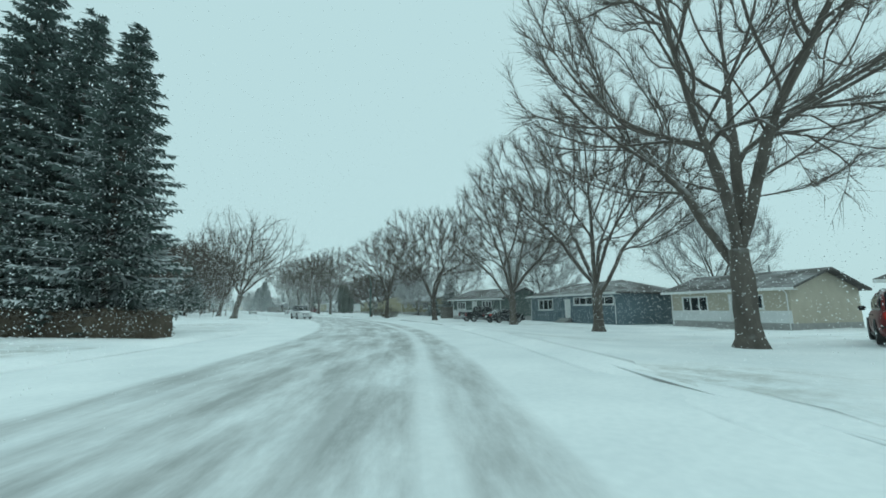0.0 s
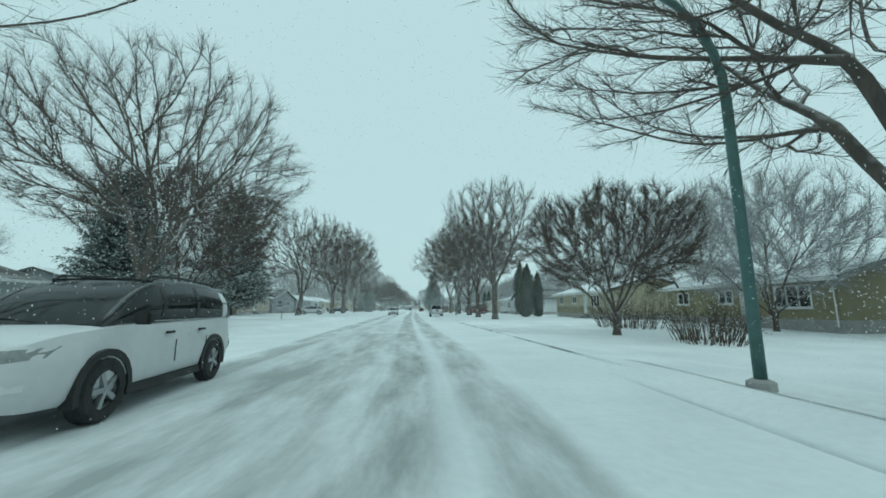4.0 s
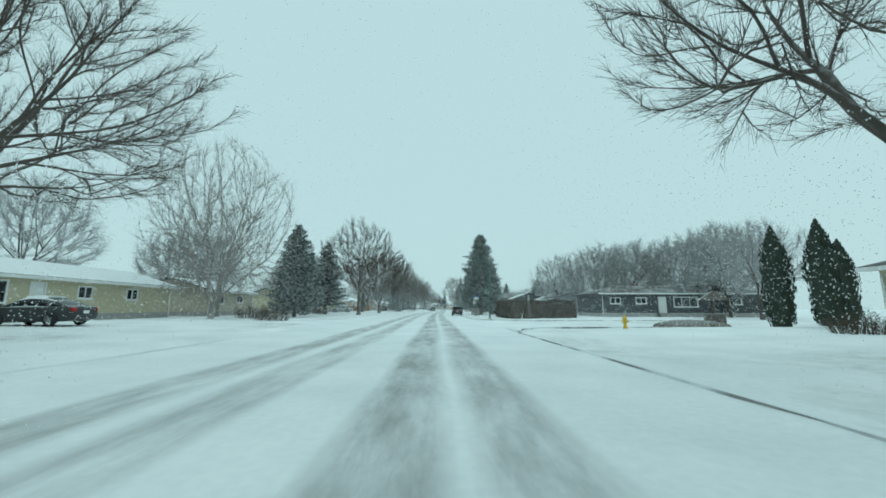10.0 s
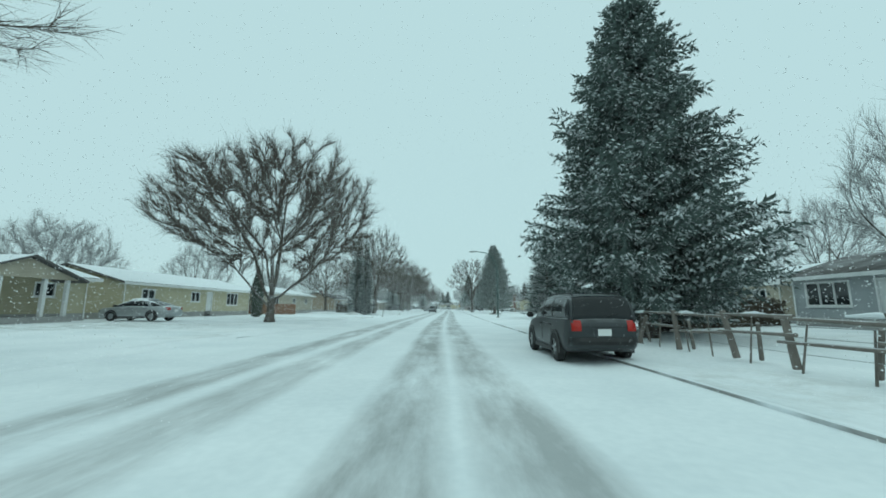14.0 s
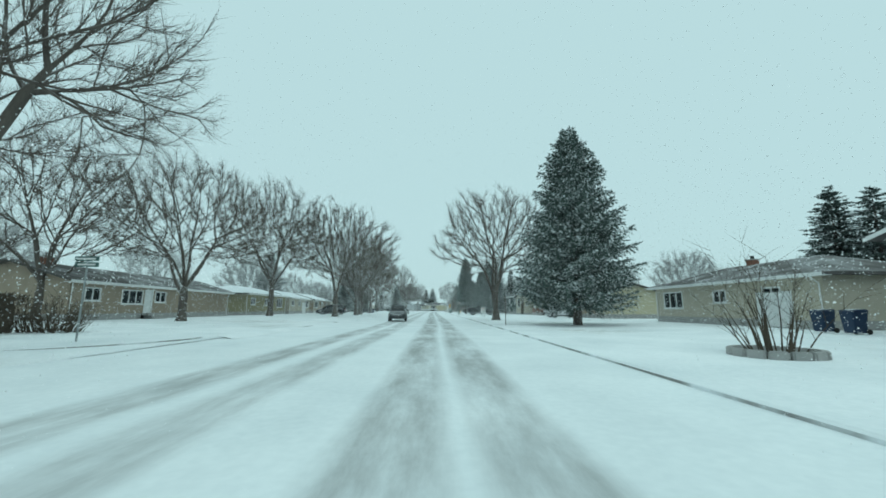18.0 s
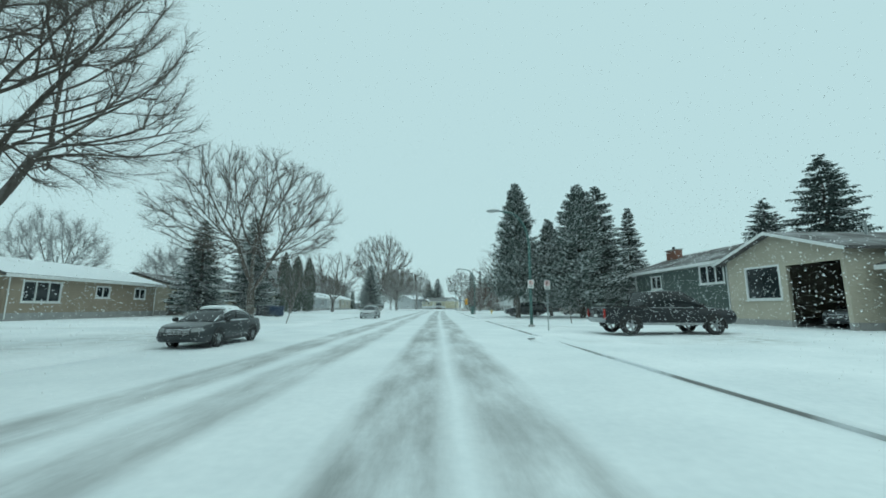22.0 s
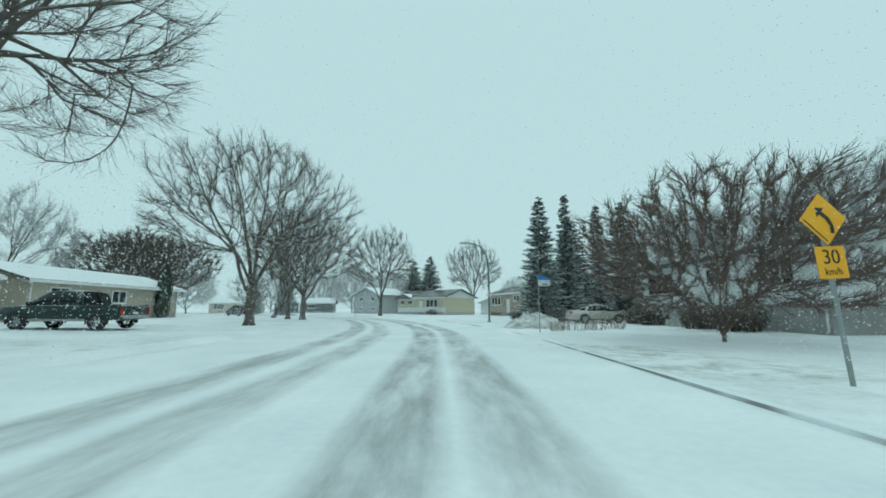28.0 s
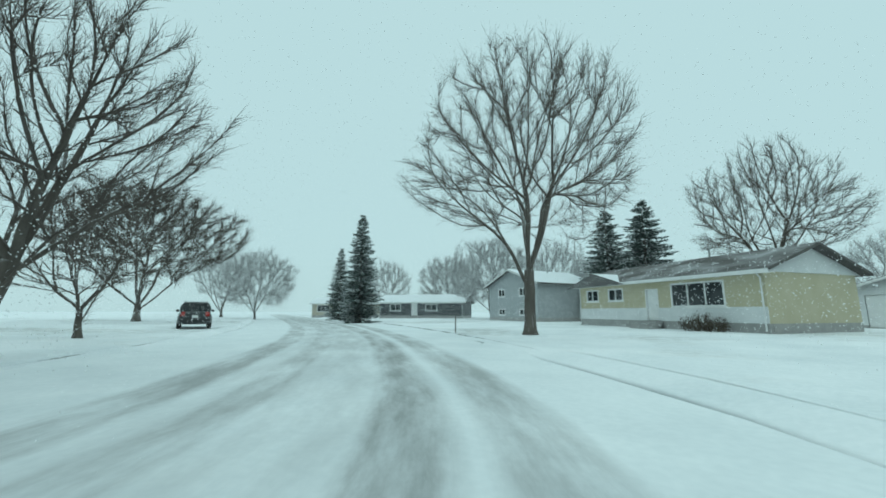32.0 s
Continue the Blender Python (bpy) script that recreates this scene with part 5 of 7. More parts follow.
def car(kind, coat, label, snowy=False, top=None, lit=False):
    c = CARS[kind]
    root = thing(c["name"], label, "truck" if kind == "pickup" else "car")
    secs, glass = faired(c["body"]), faired(c["cabin"], 4)
    sleek(part("body", Mesh().loft([ring(*q) for q in secs]), coat, root))
    sleek(part("cabin_glass", Mesh().loft([ring(*q, soft=0.4) for q in glass]), CAR_GLASS, root, "dark glass all round the cabin"))
    a, b = c["roof"]
    roof = []
    for y, z0, z1, w0, w1 in faired(c["cabin"][a:b + 1], 4):
        half = [(w1 + 0.025, z1 - 0.10), (w1 + 0.02, z1 - 0.045), (w1 - 0.03, z1 + 0.012), (w1 - 0.16, z1 + 0.03), (w1 * 0.4, z1 + 0.045)]
        roof.append([(p, y, z) for p, z in half] + [(-p, y, z) for p, z in reversed(half)])
    sleek(part("roof", Mesh().loft(roof), top or coat, root))
    cab = c["cabin"]
    for sx in (-1, 1):
        for run in (cab[:a + 1], cab[b:]):
            pts = [Vector((sx * (q[4] - 0.005), q[0], q[2] - 0.035)) for q in faired(run, 3)]
            part("pillar", Mesh().tube(pts, [0.042] * len(pts), 5), top or coat, root, smooth=True)
        for low, high, half, painted in c["posts"]:
            part("pillar", window_post(glass, sx, low, high, half), coat if painted else BLACK_TRIM, root)
        my = cab[-1][0] - 0.35
        part("mirror", Mesh().box(sx * (c["w"] + 0.12) - 0.1, sx * (c["w"] + 0.12) + 0.1, my - 0.05, my + 0.09, cab[-1][1] + 0.03, cab[-1][1] + 0.2), BLACK_TRIM, root, bevel=0.03)
        w = c["w"]
        (la, lb), (ta, tb) = c["lamps"], c["tails"]
        lens = sleek(part("headlight", band(secs, 1, sx * w * 0.53, sx * w * 0.9, (la, la + 0.04), (lb - 0.01, lb), 0.022), LAMP_CLEAR, root, "headlight switched on" if lit else "clear headlight glass"))
        if lit:
            lx, lz = sx * w * 0.68, (la + lb) / 2 + 0.01
            ly = shell_y(secs, lx, lz, 1)
            part("bulb", Mesh().tube([Vector((lx, ly - 0.05, lz)), Vector((lx, ly + 0.03, lz)), Vector((lx, ly + 0.045, lz))], [0.055, 0.055, 0.03], 10), LAMP_LIT, lens, "glowing bulb", smooth=True)
        sleek(part("tail_light", band(secs, -1, sx * w * (0.82 if kind == "pickup" else 0.6), sx * w * (0.94 if kind == "pickup" else 0.84), (ta, ta), (tb, tb), 0.025), TAIL_RED, root, "red tail light"))
        part("lower_trim", Mesh().box(sx * (c["w"] - 0.02) - 0.02, sx * (c["w"] - 0.02) + 0.02, -c["base"] / 2 + 0.4, c["base"] / 2 - 0.4, 0.22 if kind != "pickup" else 0.42, 0.34 if kind != "pickup" else 0.52), RIM if kind == "pickup" else BLACK_TRIM, root, bevel=0.012)
        part("window_trim", Mesh().tube([Vector((sx * (q[3] + 0.012), q[0], q[1] + 0.03)) for q in (cab[1], cab[3], cab[-2])], [0.014] * 3, 4), RIM, root)
        for yd in (-0.06, -1.02) if kind != "pickup" else (-0.02, -0.9):
            belt = c["body"][3][2]
            part("door_handle", Mesh().box(sx * w - 0.02, sx * w + 0.02, yd + 0.06, yd + 0.26, belt - 0.2, belt - 0.165), BLACK_TRIM if kind != "pickup" else RIM, root, bevel=0.008)
            part("door_gap", Mesh().box(sx * (w + 0.006) - 0.006, sx * (w + 0.006) + 0.002, yd - 0.012, yd, 0.5, belt - 0.3), BLACK_TRIM, root)
        for yy in (-c["base"] / 2, c["base"] / 2):
            R = c["wheel"]
            wh = Mesh()
            prof = [(0.0, R * 0.6), (0.0, R * 0.9), (0.03, R), (0.19, R), (0.22, R * 0.9), (0.22, R * 0.6)]
            rings = []
            for k in range(20):
                t = 2 * math.pi * k / 20
                rings.append([(sx * (c["w"] + 0.03 - o), yy + math.cos(t) * r, R + math.sin(t) * r) for o, r in prof])
            rings.append(rings[0])
            wh.loft(rings, cap=False)
            w_ob = part("wheel", wh, RUBBER, root, "black winter tyre caked with snow")
            rim = Mesh()
            x0 = sx * (c["w"] + 0.015)
            rim.tube([Vector((x0, yy, R)), Vector((x0 - sx * 0.06, yy, R))], [R * 0.16, R * 0.16], 8)
            for k in range(5):
                t = 2 * math.pi * k / 5
                rim.tube([Vector((x0 - sx * 0.01, yy, R)), Vector((x0 - sx * 0.03, yy + math.cos(t) * R * 0.6, R + math.sin(t) * R * 0.6))], [R * 0.1, R * 0.13], 4)
            disc = [[(x0 - sx * 0.09, yy + math.cos(2 * math.pi * k / 16) * R * 0.61, R + math.sin(2 * math.pi * k / 16) * R * 0.61), (x0 - sx * 0.02, yy + math.cos(2 * math.pi * k / 16) * R * 0.61, R + math.sin(2 * math.pi * k / 16) * R * 0.61), (x0 - sx * 0.02, yy + math.cos(2 * math.pi * k / 16) * R * 0.54, R + math.sin(2 * math.pi * k / 16) * R * 0.54)] for k in range(17)]
            rim.loft(disc, cap=False)
            part("rim", rim, RIM, w_ob)
            arch = Mesh()
            ar = []
            for k in range(13):
                t = math.pi * (-0.08 + 1.16 * k / 12)
                ar.append([(sx * (c["w"] - 0.12), yy + math.cos(t) * (R + 0.02), R + math.sin(t) * (R + 0.02)), (sx * (c["w"] + 0.02), yy + math.cos(t) * (R + 0.02), R + math.sin(t) * (R + 0.02)),
                           (sx * (c["w"] + 0.02), yy + math.cos(t) * (R + 0.1), R + math.sin(t) * (R + 0.1)), (sx * (c["w"] - 0.12), yy + math.cos(t) * (R + 0.1), R + math.sin(t) * (R + 0.1))])
            arch.loft(ar)
            part("wheel_arch", arch, BLACK_TRIM, root)
    front, rear = c["body"][-1], c["body"][0]
    w = c["w"]
    ga, gb = c["grille"]
    part("grille", band(secs, 1, -w * 0.48, w * 0.48, (ga, ga), (gb, gb), 0.012), BLACK_TRIM, root, "black slatted grille")
    for k in range(3):
        z = ga + (gb - ga) * (0.14 + 0.3 * k)
        part("grille_bar", band(secs, 1, -w * 0.47, w * 0.47, (z, z), (z + 0.04, z + 0.04), 0.03), CHROME, root, "bright grille bar")
    dip = 0.14 if kind != "pickup" else 0.06
    sleek(part("front_bumper", band(secs, 1, -w * 0.9, w * 0.9, (ga - dip, ga - dip), (ga - 0.02, ga - 0.02), 0.045, 14), RIM if kind == "pickup" else coat, root))
    part("lower_intake", band(secs, 1, -w * 0.62, w * 0.62, (front[1] + 0.01, front[1] + 0.01), (ga - dip - 0.015, ga - dip - 0.015), 0.012), BLACK_TRIM, root, "dark lower air intake")
    sleek(part("rear_bumper", band(secs, -1, -w * 0.92, w * 0.92, (rear[1] - 0.06, rear[1] - 0.06), (rear[1] + 0.12, rear[1] + 0.12), 0.05, 14), RIM if kind == "pickup" else BLACK_TRIM if kind == "suv" else coat, root))
    part("number_plate", Mesh().box(-0.16, 0.16, rear[0] - 0.018, rear[0] + 0.01, rear[1] + 0.16, rear[1] + 0.32), SIGN_WHITE, root, "blank pale plate")
    if kind == "suv":
        for sx in (-1, 1):
            part("roof_rail", Mesh().tube([Vector((sx * 0.58, -1.95, 1.66)), Vector((sx * 0.6, -1.8, 1.74)), Vector((sx * 0.6, -0.6, 1.79)), Vector((sx * 0.6, 0.15, 1.76)), Vector((sx * 0.58, 0.3, 1.68))], [0.02] * 5, 6), BLACK_TRIM, root)
        part("rear_wiper", Mesh().tube([Vector((0, -2.29, 1.16)), Vector((0.36, -2.262, 1.24))], [0.012, 0.008], 4), BLACK_TRIM, root)
        part("tailgate_seam", Mesh().box(-0.7, 0.7, rear[0] - 0.006, rear[0] + 0.02, rear[1] + 0.36, rear[1] + 0.375), BLACK_TRIM, root)
    if kind == "pickup":
        part("bed", Mesh().box(-0.78, 0.78, -2.7, -1.0, 1.1, 1.155), BLACK_TRIM, root, "dark load bed with snow in it")
        for sx in (-1, 1):
            part("bed_rail", Mesh().box(sx * 0.9 - 0.06, sx * 0.9 + 0.06, -2.8, -0.95, 1.14, 1.2), BLACK_TRIM, root, bevel=0.015)
        part("tailgate_badge", Mesh().box(-0.2, 0.2, rear[0] - 0.02, rear[0] + 0.01, 0.84, 1.09), BLACK_TRIM, root, "plain dark plate on the tailgate", bevel=0.01)
        part("tailgate_gap", Mesh().box(-0.78, 0.78, rear[0] - 0.005, rear[0] + 0.01, 0.64, 0.652), BLACK_TRIM, root)
        part("tailgate_handle", Mesh().box(-0.12, 0.12, rear[0] - 0.035, rear[0] - 0.018, 0.98, 1.03), BLACK_TRIM, root)
    else:
        part("wiper", Mesh().tube([Vector((-0.1, cab[-1][0] - 0.02, cab[-1][2] + 0.03)), Vector((0.5, cab[-1][0] - 0.1, cab[-1][2] + 0.1))], [0.012, 0.008], 4), BLACK_TRIM, root)
    if snowy:
        y0, z0a, z1a, w0a, w1a = cab[a]
        cov = []
        for s in cab[a:b + 1]:
            y, z0, z1, w0, w1 = s
            cov.append([(-w1 + 0.03, y, z1 + 0.0), (w1 - 0.03, y, z1 + 0.0), (w1 - 0.12, y, z1 + 0.12), (-w1 + 0.12, y, z1 + 0.12)])
        part("snow_cover", Mesh().loft(cov), SNOW, root, "cap of snow on the roof", bevel=0.02)
        side = []
        for s in cab[a - 1:b + 2]:
            y, z0, z1, w0, w1 = s
            side.append([(-w0 - 0.012, y, z0 + 0.02), (-w1 - 0.035, y, z1 - 0.02), (-w1 + 0.06, y, z1 + 0.03), (-w0 + 0.1, y, z0 + 0.02)])
        part("side_snow", Mesh().loft(side), SNOW, root, "snow plastered over the side windows", bevel=0.01)
    return root


def park(ob, x, y, rz, s=1.0):
    ob.matrix_basis = at(x, y, rz, s)
    return ob


park(car("suv", P_WHITE, "white compact SUV with a black roof driving the opposite way", top=P_BLACK), -4.2, 55.9, 184)
park(car("pickup", P_BLACK, "black pickup truck parked in a snowy driveway"), 13.9, 38.4, -95)
park(car("sedan", P_BLACK, "black hatchback parked nose-in beside the pickup"), 13.7, 34.1, -92)
park(car("suv", P_RED, "red car parked in a snowy driveway near a big elm"), 5.6, 3.2, -75)
park(car("pickup", P_WHITE, "white pickup truck parked at the kerb"), 3.2, 113.1, 1)
park(car("suv", P_RED, "dark red SUV parked in a driveway"), 12.3, 128.8, -90)
park(car("sedan", P_WHITE, "white sedan parked across a snowy driveway"), -18.6, 120.0, 90)
park(car("sedan", P_SILVER, "silver sedan with its headlights on driving the opposite way", lit=True), -4.8, 129.4, 181)
park(car("sedan", P_GREY, "dark sedan with snow on its roof in a driveway", True), -22.6, 163.8, 90)
park(car("suv", P_SILVER, "silver SUV parked behind front-yard spruces"), -21.8, 196.5, 90)
park(car("suv", P_GREY, "charcoal SUV parked at the kerb below a tall spruce"), 1.4, 212.4, 0, 0.93)
park(car("sedan", P_SILVER, "parked car buried under drifted snow", True), -23.5, 228.5, 90)
park(car("pickup", P_BLACK, "black pickup truck parked in a driveway"), 16.5, 259.4, -90)
park(car("suv", P_WHITE, "white SUV parked in a driveway beside a brick chimney house"), 15.8, 313.4, -90)
park(car("suv", P_GREY, "charcoal crossover car with bright grille bars driving the opposite way"), -5.4, 304.9, 182)
park(car("minivan", P_BLACK, "dark minivan parked in a driveway beside a boulevard elm"), -19.0, 330.6, 90)
park(car("sedan", P_GREY, "dark sedan with a snow-covered roof parked at the kerb", True), -8.8, 339.3, 180, 0.83)
park(car("pickup", P_BLACK, "large black pickup truck parked across a driveway apron"), 8.9, 342.6, -90)
park(car("sedan", P_SILVER, "silver sedan parked at the kerb facing the traffic"), -8.4, 369.3, 180, 0.93)
park(car("suv", P_GREY, "dark SUV parked under a big spruce"), 9.9, 372.6, 90)
park(car("suv", P_BEIGE, "beige SUV parked further up the driveway"), 18.0, 376.6, -90)
park(car("suv", P_BLACK, "dark SUV parked beside a yellow house"), 20.4, 393.6, -90)
park(car("pickup", P_GREEN, "dark green pickup truck parked in front of a bungalow"), -17.6, 428.6, 90)
park(car("sedan", P_BEIGE, "pale gold sedan parked in front of spruces"), 13.6, 440.0, -90)
park(car("suv", P_GREY, "dark SUV parked beside a spruce in a driveway"), 14.4, 453.4, 90)
park(car("suv", P_GREY, "grey SUV parked on the curving street"), -30.8, 472.5, 55)
park(car("sedan", P_GREY, "dark sedan with a white roof parked in a side yard", True), -38.0, 461.5, 70)


# ---- houses ----
def wall_boxes(mesh, w, z0, z1, y0, y1, holes):
    """A wall along x from 0 to w with openings (x0, x1, z0, z1) that go through it."""
    xs = sorted({0.0, w, *(round(v, 4) for h in holes for v in h[:2] if 0 < v < w)})
    zs = sorted({z0, z1, *(round(v, 4) for h in holes for v in h[2:] if z0 < v < z1)})
    mesh.plate(xs, zs, y0, y1, holes)


def window(root, a, b, c, d, y, panes=2):
    """A window at the wall plane y of the front: frame, sill and panes."""
    t = 0.075
    cuts = [a + (b - a) * k / panes for k in range(1, panes)]
    xs = [a - 0.03, a + t] + [v for q in cuts for v in (q - 0.03, q + 0.03)] + [b - t, b + 0.03]
    zs = [c - 0.03, c + t, d - t, d + 0.03]
    open_cells = [(xs[2 * k + 1], xs[2 * k + 2], zs[1], zs[2]) for k in range(panes)]
    fr = Mesh().plate(xs, zs, y - 0.045, y + 0.1, open_cells)
    win = part("window", fr, WHITE, root, "white window frame")
    part("sill", Mesh().box(a - 0.08, b + 0.08, y - 0.1, y + 0.02, c - 0.09, c - 0.032), WHITE, win)
    for k in range(panes):
        x0, x1 = a + (b - a) * k / panes + 0.03, a + (b - a) * (k + 1) / panes - 0.03
        part("pane", Mesh().box(x0, x1, y + 0.03, y + 0.045, c + 0.05, d - 0.05), GLASS, win)


def house(x, y, rz, w, depth, wall, label, eave=3.0, rise=1.3, roof="gable", base=CONCRETE, base_h=0.5, wins=(), door=None, chimney=None, lower=None, roofmat=None, garage=None, bay=None, trim=None, over=0.55, ridge="x"):
    """A bungalow: front wall along local x at y = 0, facing -y."""
    root = thing("house", label, "house", "houses along the street")
    th = 0.2
    holes = [(a, b, c, d) for a, b, c, d, *_ in wins]
    if door is not None:
        holes.append((door, door + 0.95, base_h, base_h + 2.08))
    if garage is not None:
        holes.append((garage, garage + 2.6, 0.05, 2.25))
    if bay is not None:
        holes.append((bay[0], bay[1], -0.4, bay[2]))
    front = Mesh()
    wall_boxes(front, w, base_h, eave, 0, th, [(p, q, max(r, base_h), s) for p, q, r, s in holes])
    part("front_wall", front, wall, root)
    cuts = [h for h in holes if h[2] < base_h - 1e-6]
    runs = [(0.0, w)] if bay is None else [r for r in ((0.0, bay[0]), (bay[1], w)) if r[1] - r[0] > 0.05]
    for p, q in runs:
        foot = Mesh()
        wall_boxes(foot, q - p, -0.4, base_h, -0.02, th + 0.02, [(h[0] - p, h[1] - p, h[2], h[3]) for h in cuts if p < (h[0] + h[1]) / 2 < q])
        foot.v = [(x0 + p, y0, z0) for x0, y0, z0 in foot.v]
        part("foundation", foot, base, root)
    for bx in ((0, w, depth - th, depth + 0.02), (-0.02, th, th + 0.02, depth - th), (w - th, w + 0.02, th + 0.02, depth - th)):
        part("foundation", Mesh().box(*bx, -0.4, base_h), base, root)
    back = Mesh()
    back.box(0, w, depth - th, depth, base_h, eave)
    part("back_wall", back, wall, root)
    for nm, x0 in (("side_wall", 0.0), ("side_wall", w - th)):
        s = Mesh()
        s.box(x0, x0 + th, th, depth - th, base_h, eave)
        if roof == "gable" and ridge == "x":
            s.add([(x0, 0.0, eave), (x0, depth, eave), (x0, depth / 2, eave + rise), (x0 + th, 0.0, eave), (x0 + th, depth, eave), (x0 + th, depth / 2, eave + rise)], [(0, 2, 1), (3, 4, 5), (0, 1, 4, 3), (1, 2, 5, 4), (2, 0, 3, 5)])
        part(nm, s, wall, root)
    if roof == "gable" and ridge == "y":
        for y0 in (0.0, depth - th):
            g = Mesh().add([(0, y0, eave), (w, y0, eave), (w / 2, y0, eave + rise), (0, y0 + th, eave), (w, y0 + th, eave), (w / 2, y0 + th, eave + rise)], [(0, 1, 2), (3, 5, 4), (0, 3, 4, 1), (1, 4, 5, 2), (2, 5, 3, 0)])
            part("gable", g, wall, root)
        for xa in (-over, w + over):
            kk = rise / (w / 2)
            z0, z1 = eave - over * kk, eave + rise
            q = [(xa, -over - 0.03, z0 - 0.05), (w / 2, -over - 0.03, z1 - 0.05), (w / 2, -over - 0.03, z1 + 0.13), (xa, -over - 0.03, z0 + 0.13)]
            q += [(p[0], -over - 0.003, p[2]) for p in q]
            part("rake_board", Mesh().add(q, [(0, 1, 2, 3), (7, 6, 5, 4), (0, 4, 5, 1), (3, 2, 6, 7), (0, 3, 7, 4)]), WHITE, root, "white rake board along the gable edge")
    if lower is not None:
        lw = Mesh()
        lo = base_h + 0.85
        wall_boxes(lw, w, base_h, lo, -0.05, -0.004, [(a, b, max(c, base_h), min(d, lo)) for a, b, c, d in holes if c < lo])
        part("lower_cladding", lw, lower, root)
    rm = roofmat or ROOF
    r = Mesh()
    t = 0.16
    x0, x1, y0, y1 = -over, w + over, -over, depth + over
    if roof == "gable" and ridge == "x":
        k = rise / (depth / 2)
        ze, zr, ym = eave - over * k, eave + rise, depth / 2
        for ya, yb in ((y0, ym), (y1, ym)):
            r.add([(x0, ya, ze), (x1, ya, ze), (x1, yb, zr), (x0, yb, zr), (x0, ya, ze + t), (x1, ya, ze + t), (x1, yb, zr + t), (x0, yb, zr + t)],
                  [(3, 2, 1, 0), (4, 5, 6, 7), (0, 1, 5, 4), (1, 2, 6, 5), (2, 3, 7, 6), (3, 0, 4, 7)] if ya < yb else [(0, 1, 2, 3), (7, 6, 5, 4), (4, 5, 1, 0), (5, 6, 2, 1), (6, 7, 3, 2), (7, 4, 0, 3)])
    elif roof == "gable":
        k = rise / (w / 2)
        ze, zr, xm = eave - over * k, eave + rise, w / 2
        for xa in (x0, x1):
            r.add([(xa, y0, ze), (xa, y1, ze), (xm, y1, zr), (xm, y0, zr), (xa, y0, ze + t), (xa, y1, ze + t), (xm, y1, zr + t), (xm, y0, zr + t)],
                  [(0, 1, 2, 3), (7, 6, 5, 4), (4, 5, 1, 0), (5, 6, 2, 1), (6, 7, 3, 2), (7, 4, 0, 3)] if xa < xm else [(3, 2, 1, 0), (4, 5, 6, 7), (0, 1, 5, 4), (1, 2, 6, 5), (2, 3, 7, 6), (3, 0, 4, 7)])
    else:
        ze = eave
        hx = depth / 2
        zr = eave + rise
        a = [(x0, y0, ze), (x1, y0, ze), (x1, y1, ze), (x0, y1, ze)]
        top = [(x0 + hx, depth / 2, zr), (x1 - hx, depth / 2, zr)]
        lift = [(p[0], p[1], p[2] + t) for p in a] + [(p[0], p[1], p[2] + t) for p in top]
        r.add(a + lift, [(0, 3, 2, 1), (0, 1, 5, 4), (1, 2, 6, 5), (2, 3, 7, 6), (3, 0, 4, 7), (4, 5, 9, 8), (5, 6, 9), (6, 7, 8, 9), (7, 4, 8)])
    roof_ob = part("roof", r, rm, root, "dark shingles half covered by blown snow")
    if not (roof == "gable" and ridge == "y"):
        k = rise / (depth / 2) if roof == "gable" else 0
        part("fascia", Mesh().box(x0, x1, y0 - 0.03, y0 - 0.003, eave - over * k - 0.08, eave - over * k + 0.13), trim or WHITE, root, "white fascia and gutter")
        part("soffit", Mesh().box(x0 + 0.02, x1 - 0.02, y0 + 0.02, -0.02, eave - over * k - 0.06, eave - over * k - 0.02), trim or WHITE, root)
        part("downpipe", Mesh().tube([Vector((0.15, -0.08, eave - 0.25)), Vector((0.15, -0.08, 0.1))], [0.04, 0.04], 6), WHITE, root)
        part("downpipe", Mesh().tube([Vector((w - 0.2, y0 + 0.05, eave - 0.1)), Vector((w - 0.15, -0.08, eave - 0.45)), Vector((w - 0.15, -0.08, 0.1))], [0.04, 0.04, 0.04], 6), WHITE, root)
    for a, b, c, d, *n in wins:
        window(root, a, b, c, d, 0.02, n[0] if n else 2)
    if door is not None:
        dr = part("door", Mesh().box(door + 0.04, door + 0.91, 0.06, 0.11, base_h + 0.02, base_h + 2.05), WHITE, root, "pale front door")
        part("door_handle", Mesh().box(door + 0.78, door + 0.84, 0.0, 0.06, base_h + 1.0, base_h + 1.06), STEEL, dr)
        part("door_frame", Mesh().box(door - 0.05, door + 0.04, -0.03, 0.12, base_h, base_h + 2.12).box(door + 0.91, door + 1.0, -0.03, 0.12, base_h, base_h + 2.12).box(door + 0.04, door + 0.91, -0.03, 0.12, base_h + 2.05, base_h + 2.12), WHITE, root)
        for s in range(3):
            part("step", Mesh().box(door - 0.3, door + 1.25, -0.35 * (3 - s) - 0.3, -0.06, -0.1 + 0.0, base_h * (s + 1) / 3.0 - 0.02), CONCRETE, root)
    if garage is not None:
        g = part("garage_door", Mesh().box(garage + 0.03, garage + 2.57, 0.05, 0.1, 0.05, 2.22), WHITE, root, "white panelled garage door")
        for k in range(4):
            part("panel", Mesh().box(garage + 0.1, garage + 2.5, 0.025, 0.05, 0.12 + k * 0.53, 0.57 + k * 0.53), WHITE, g)
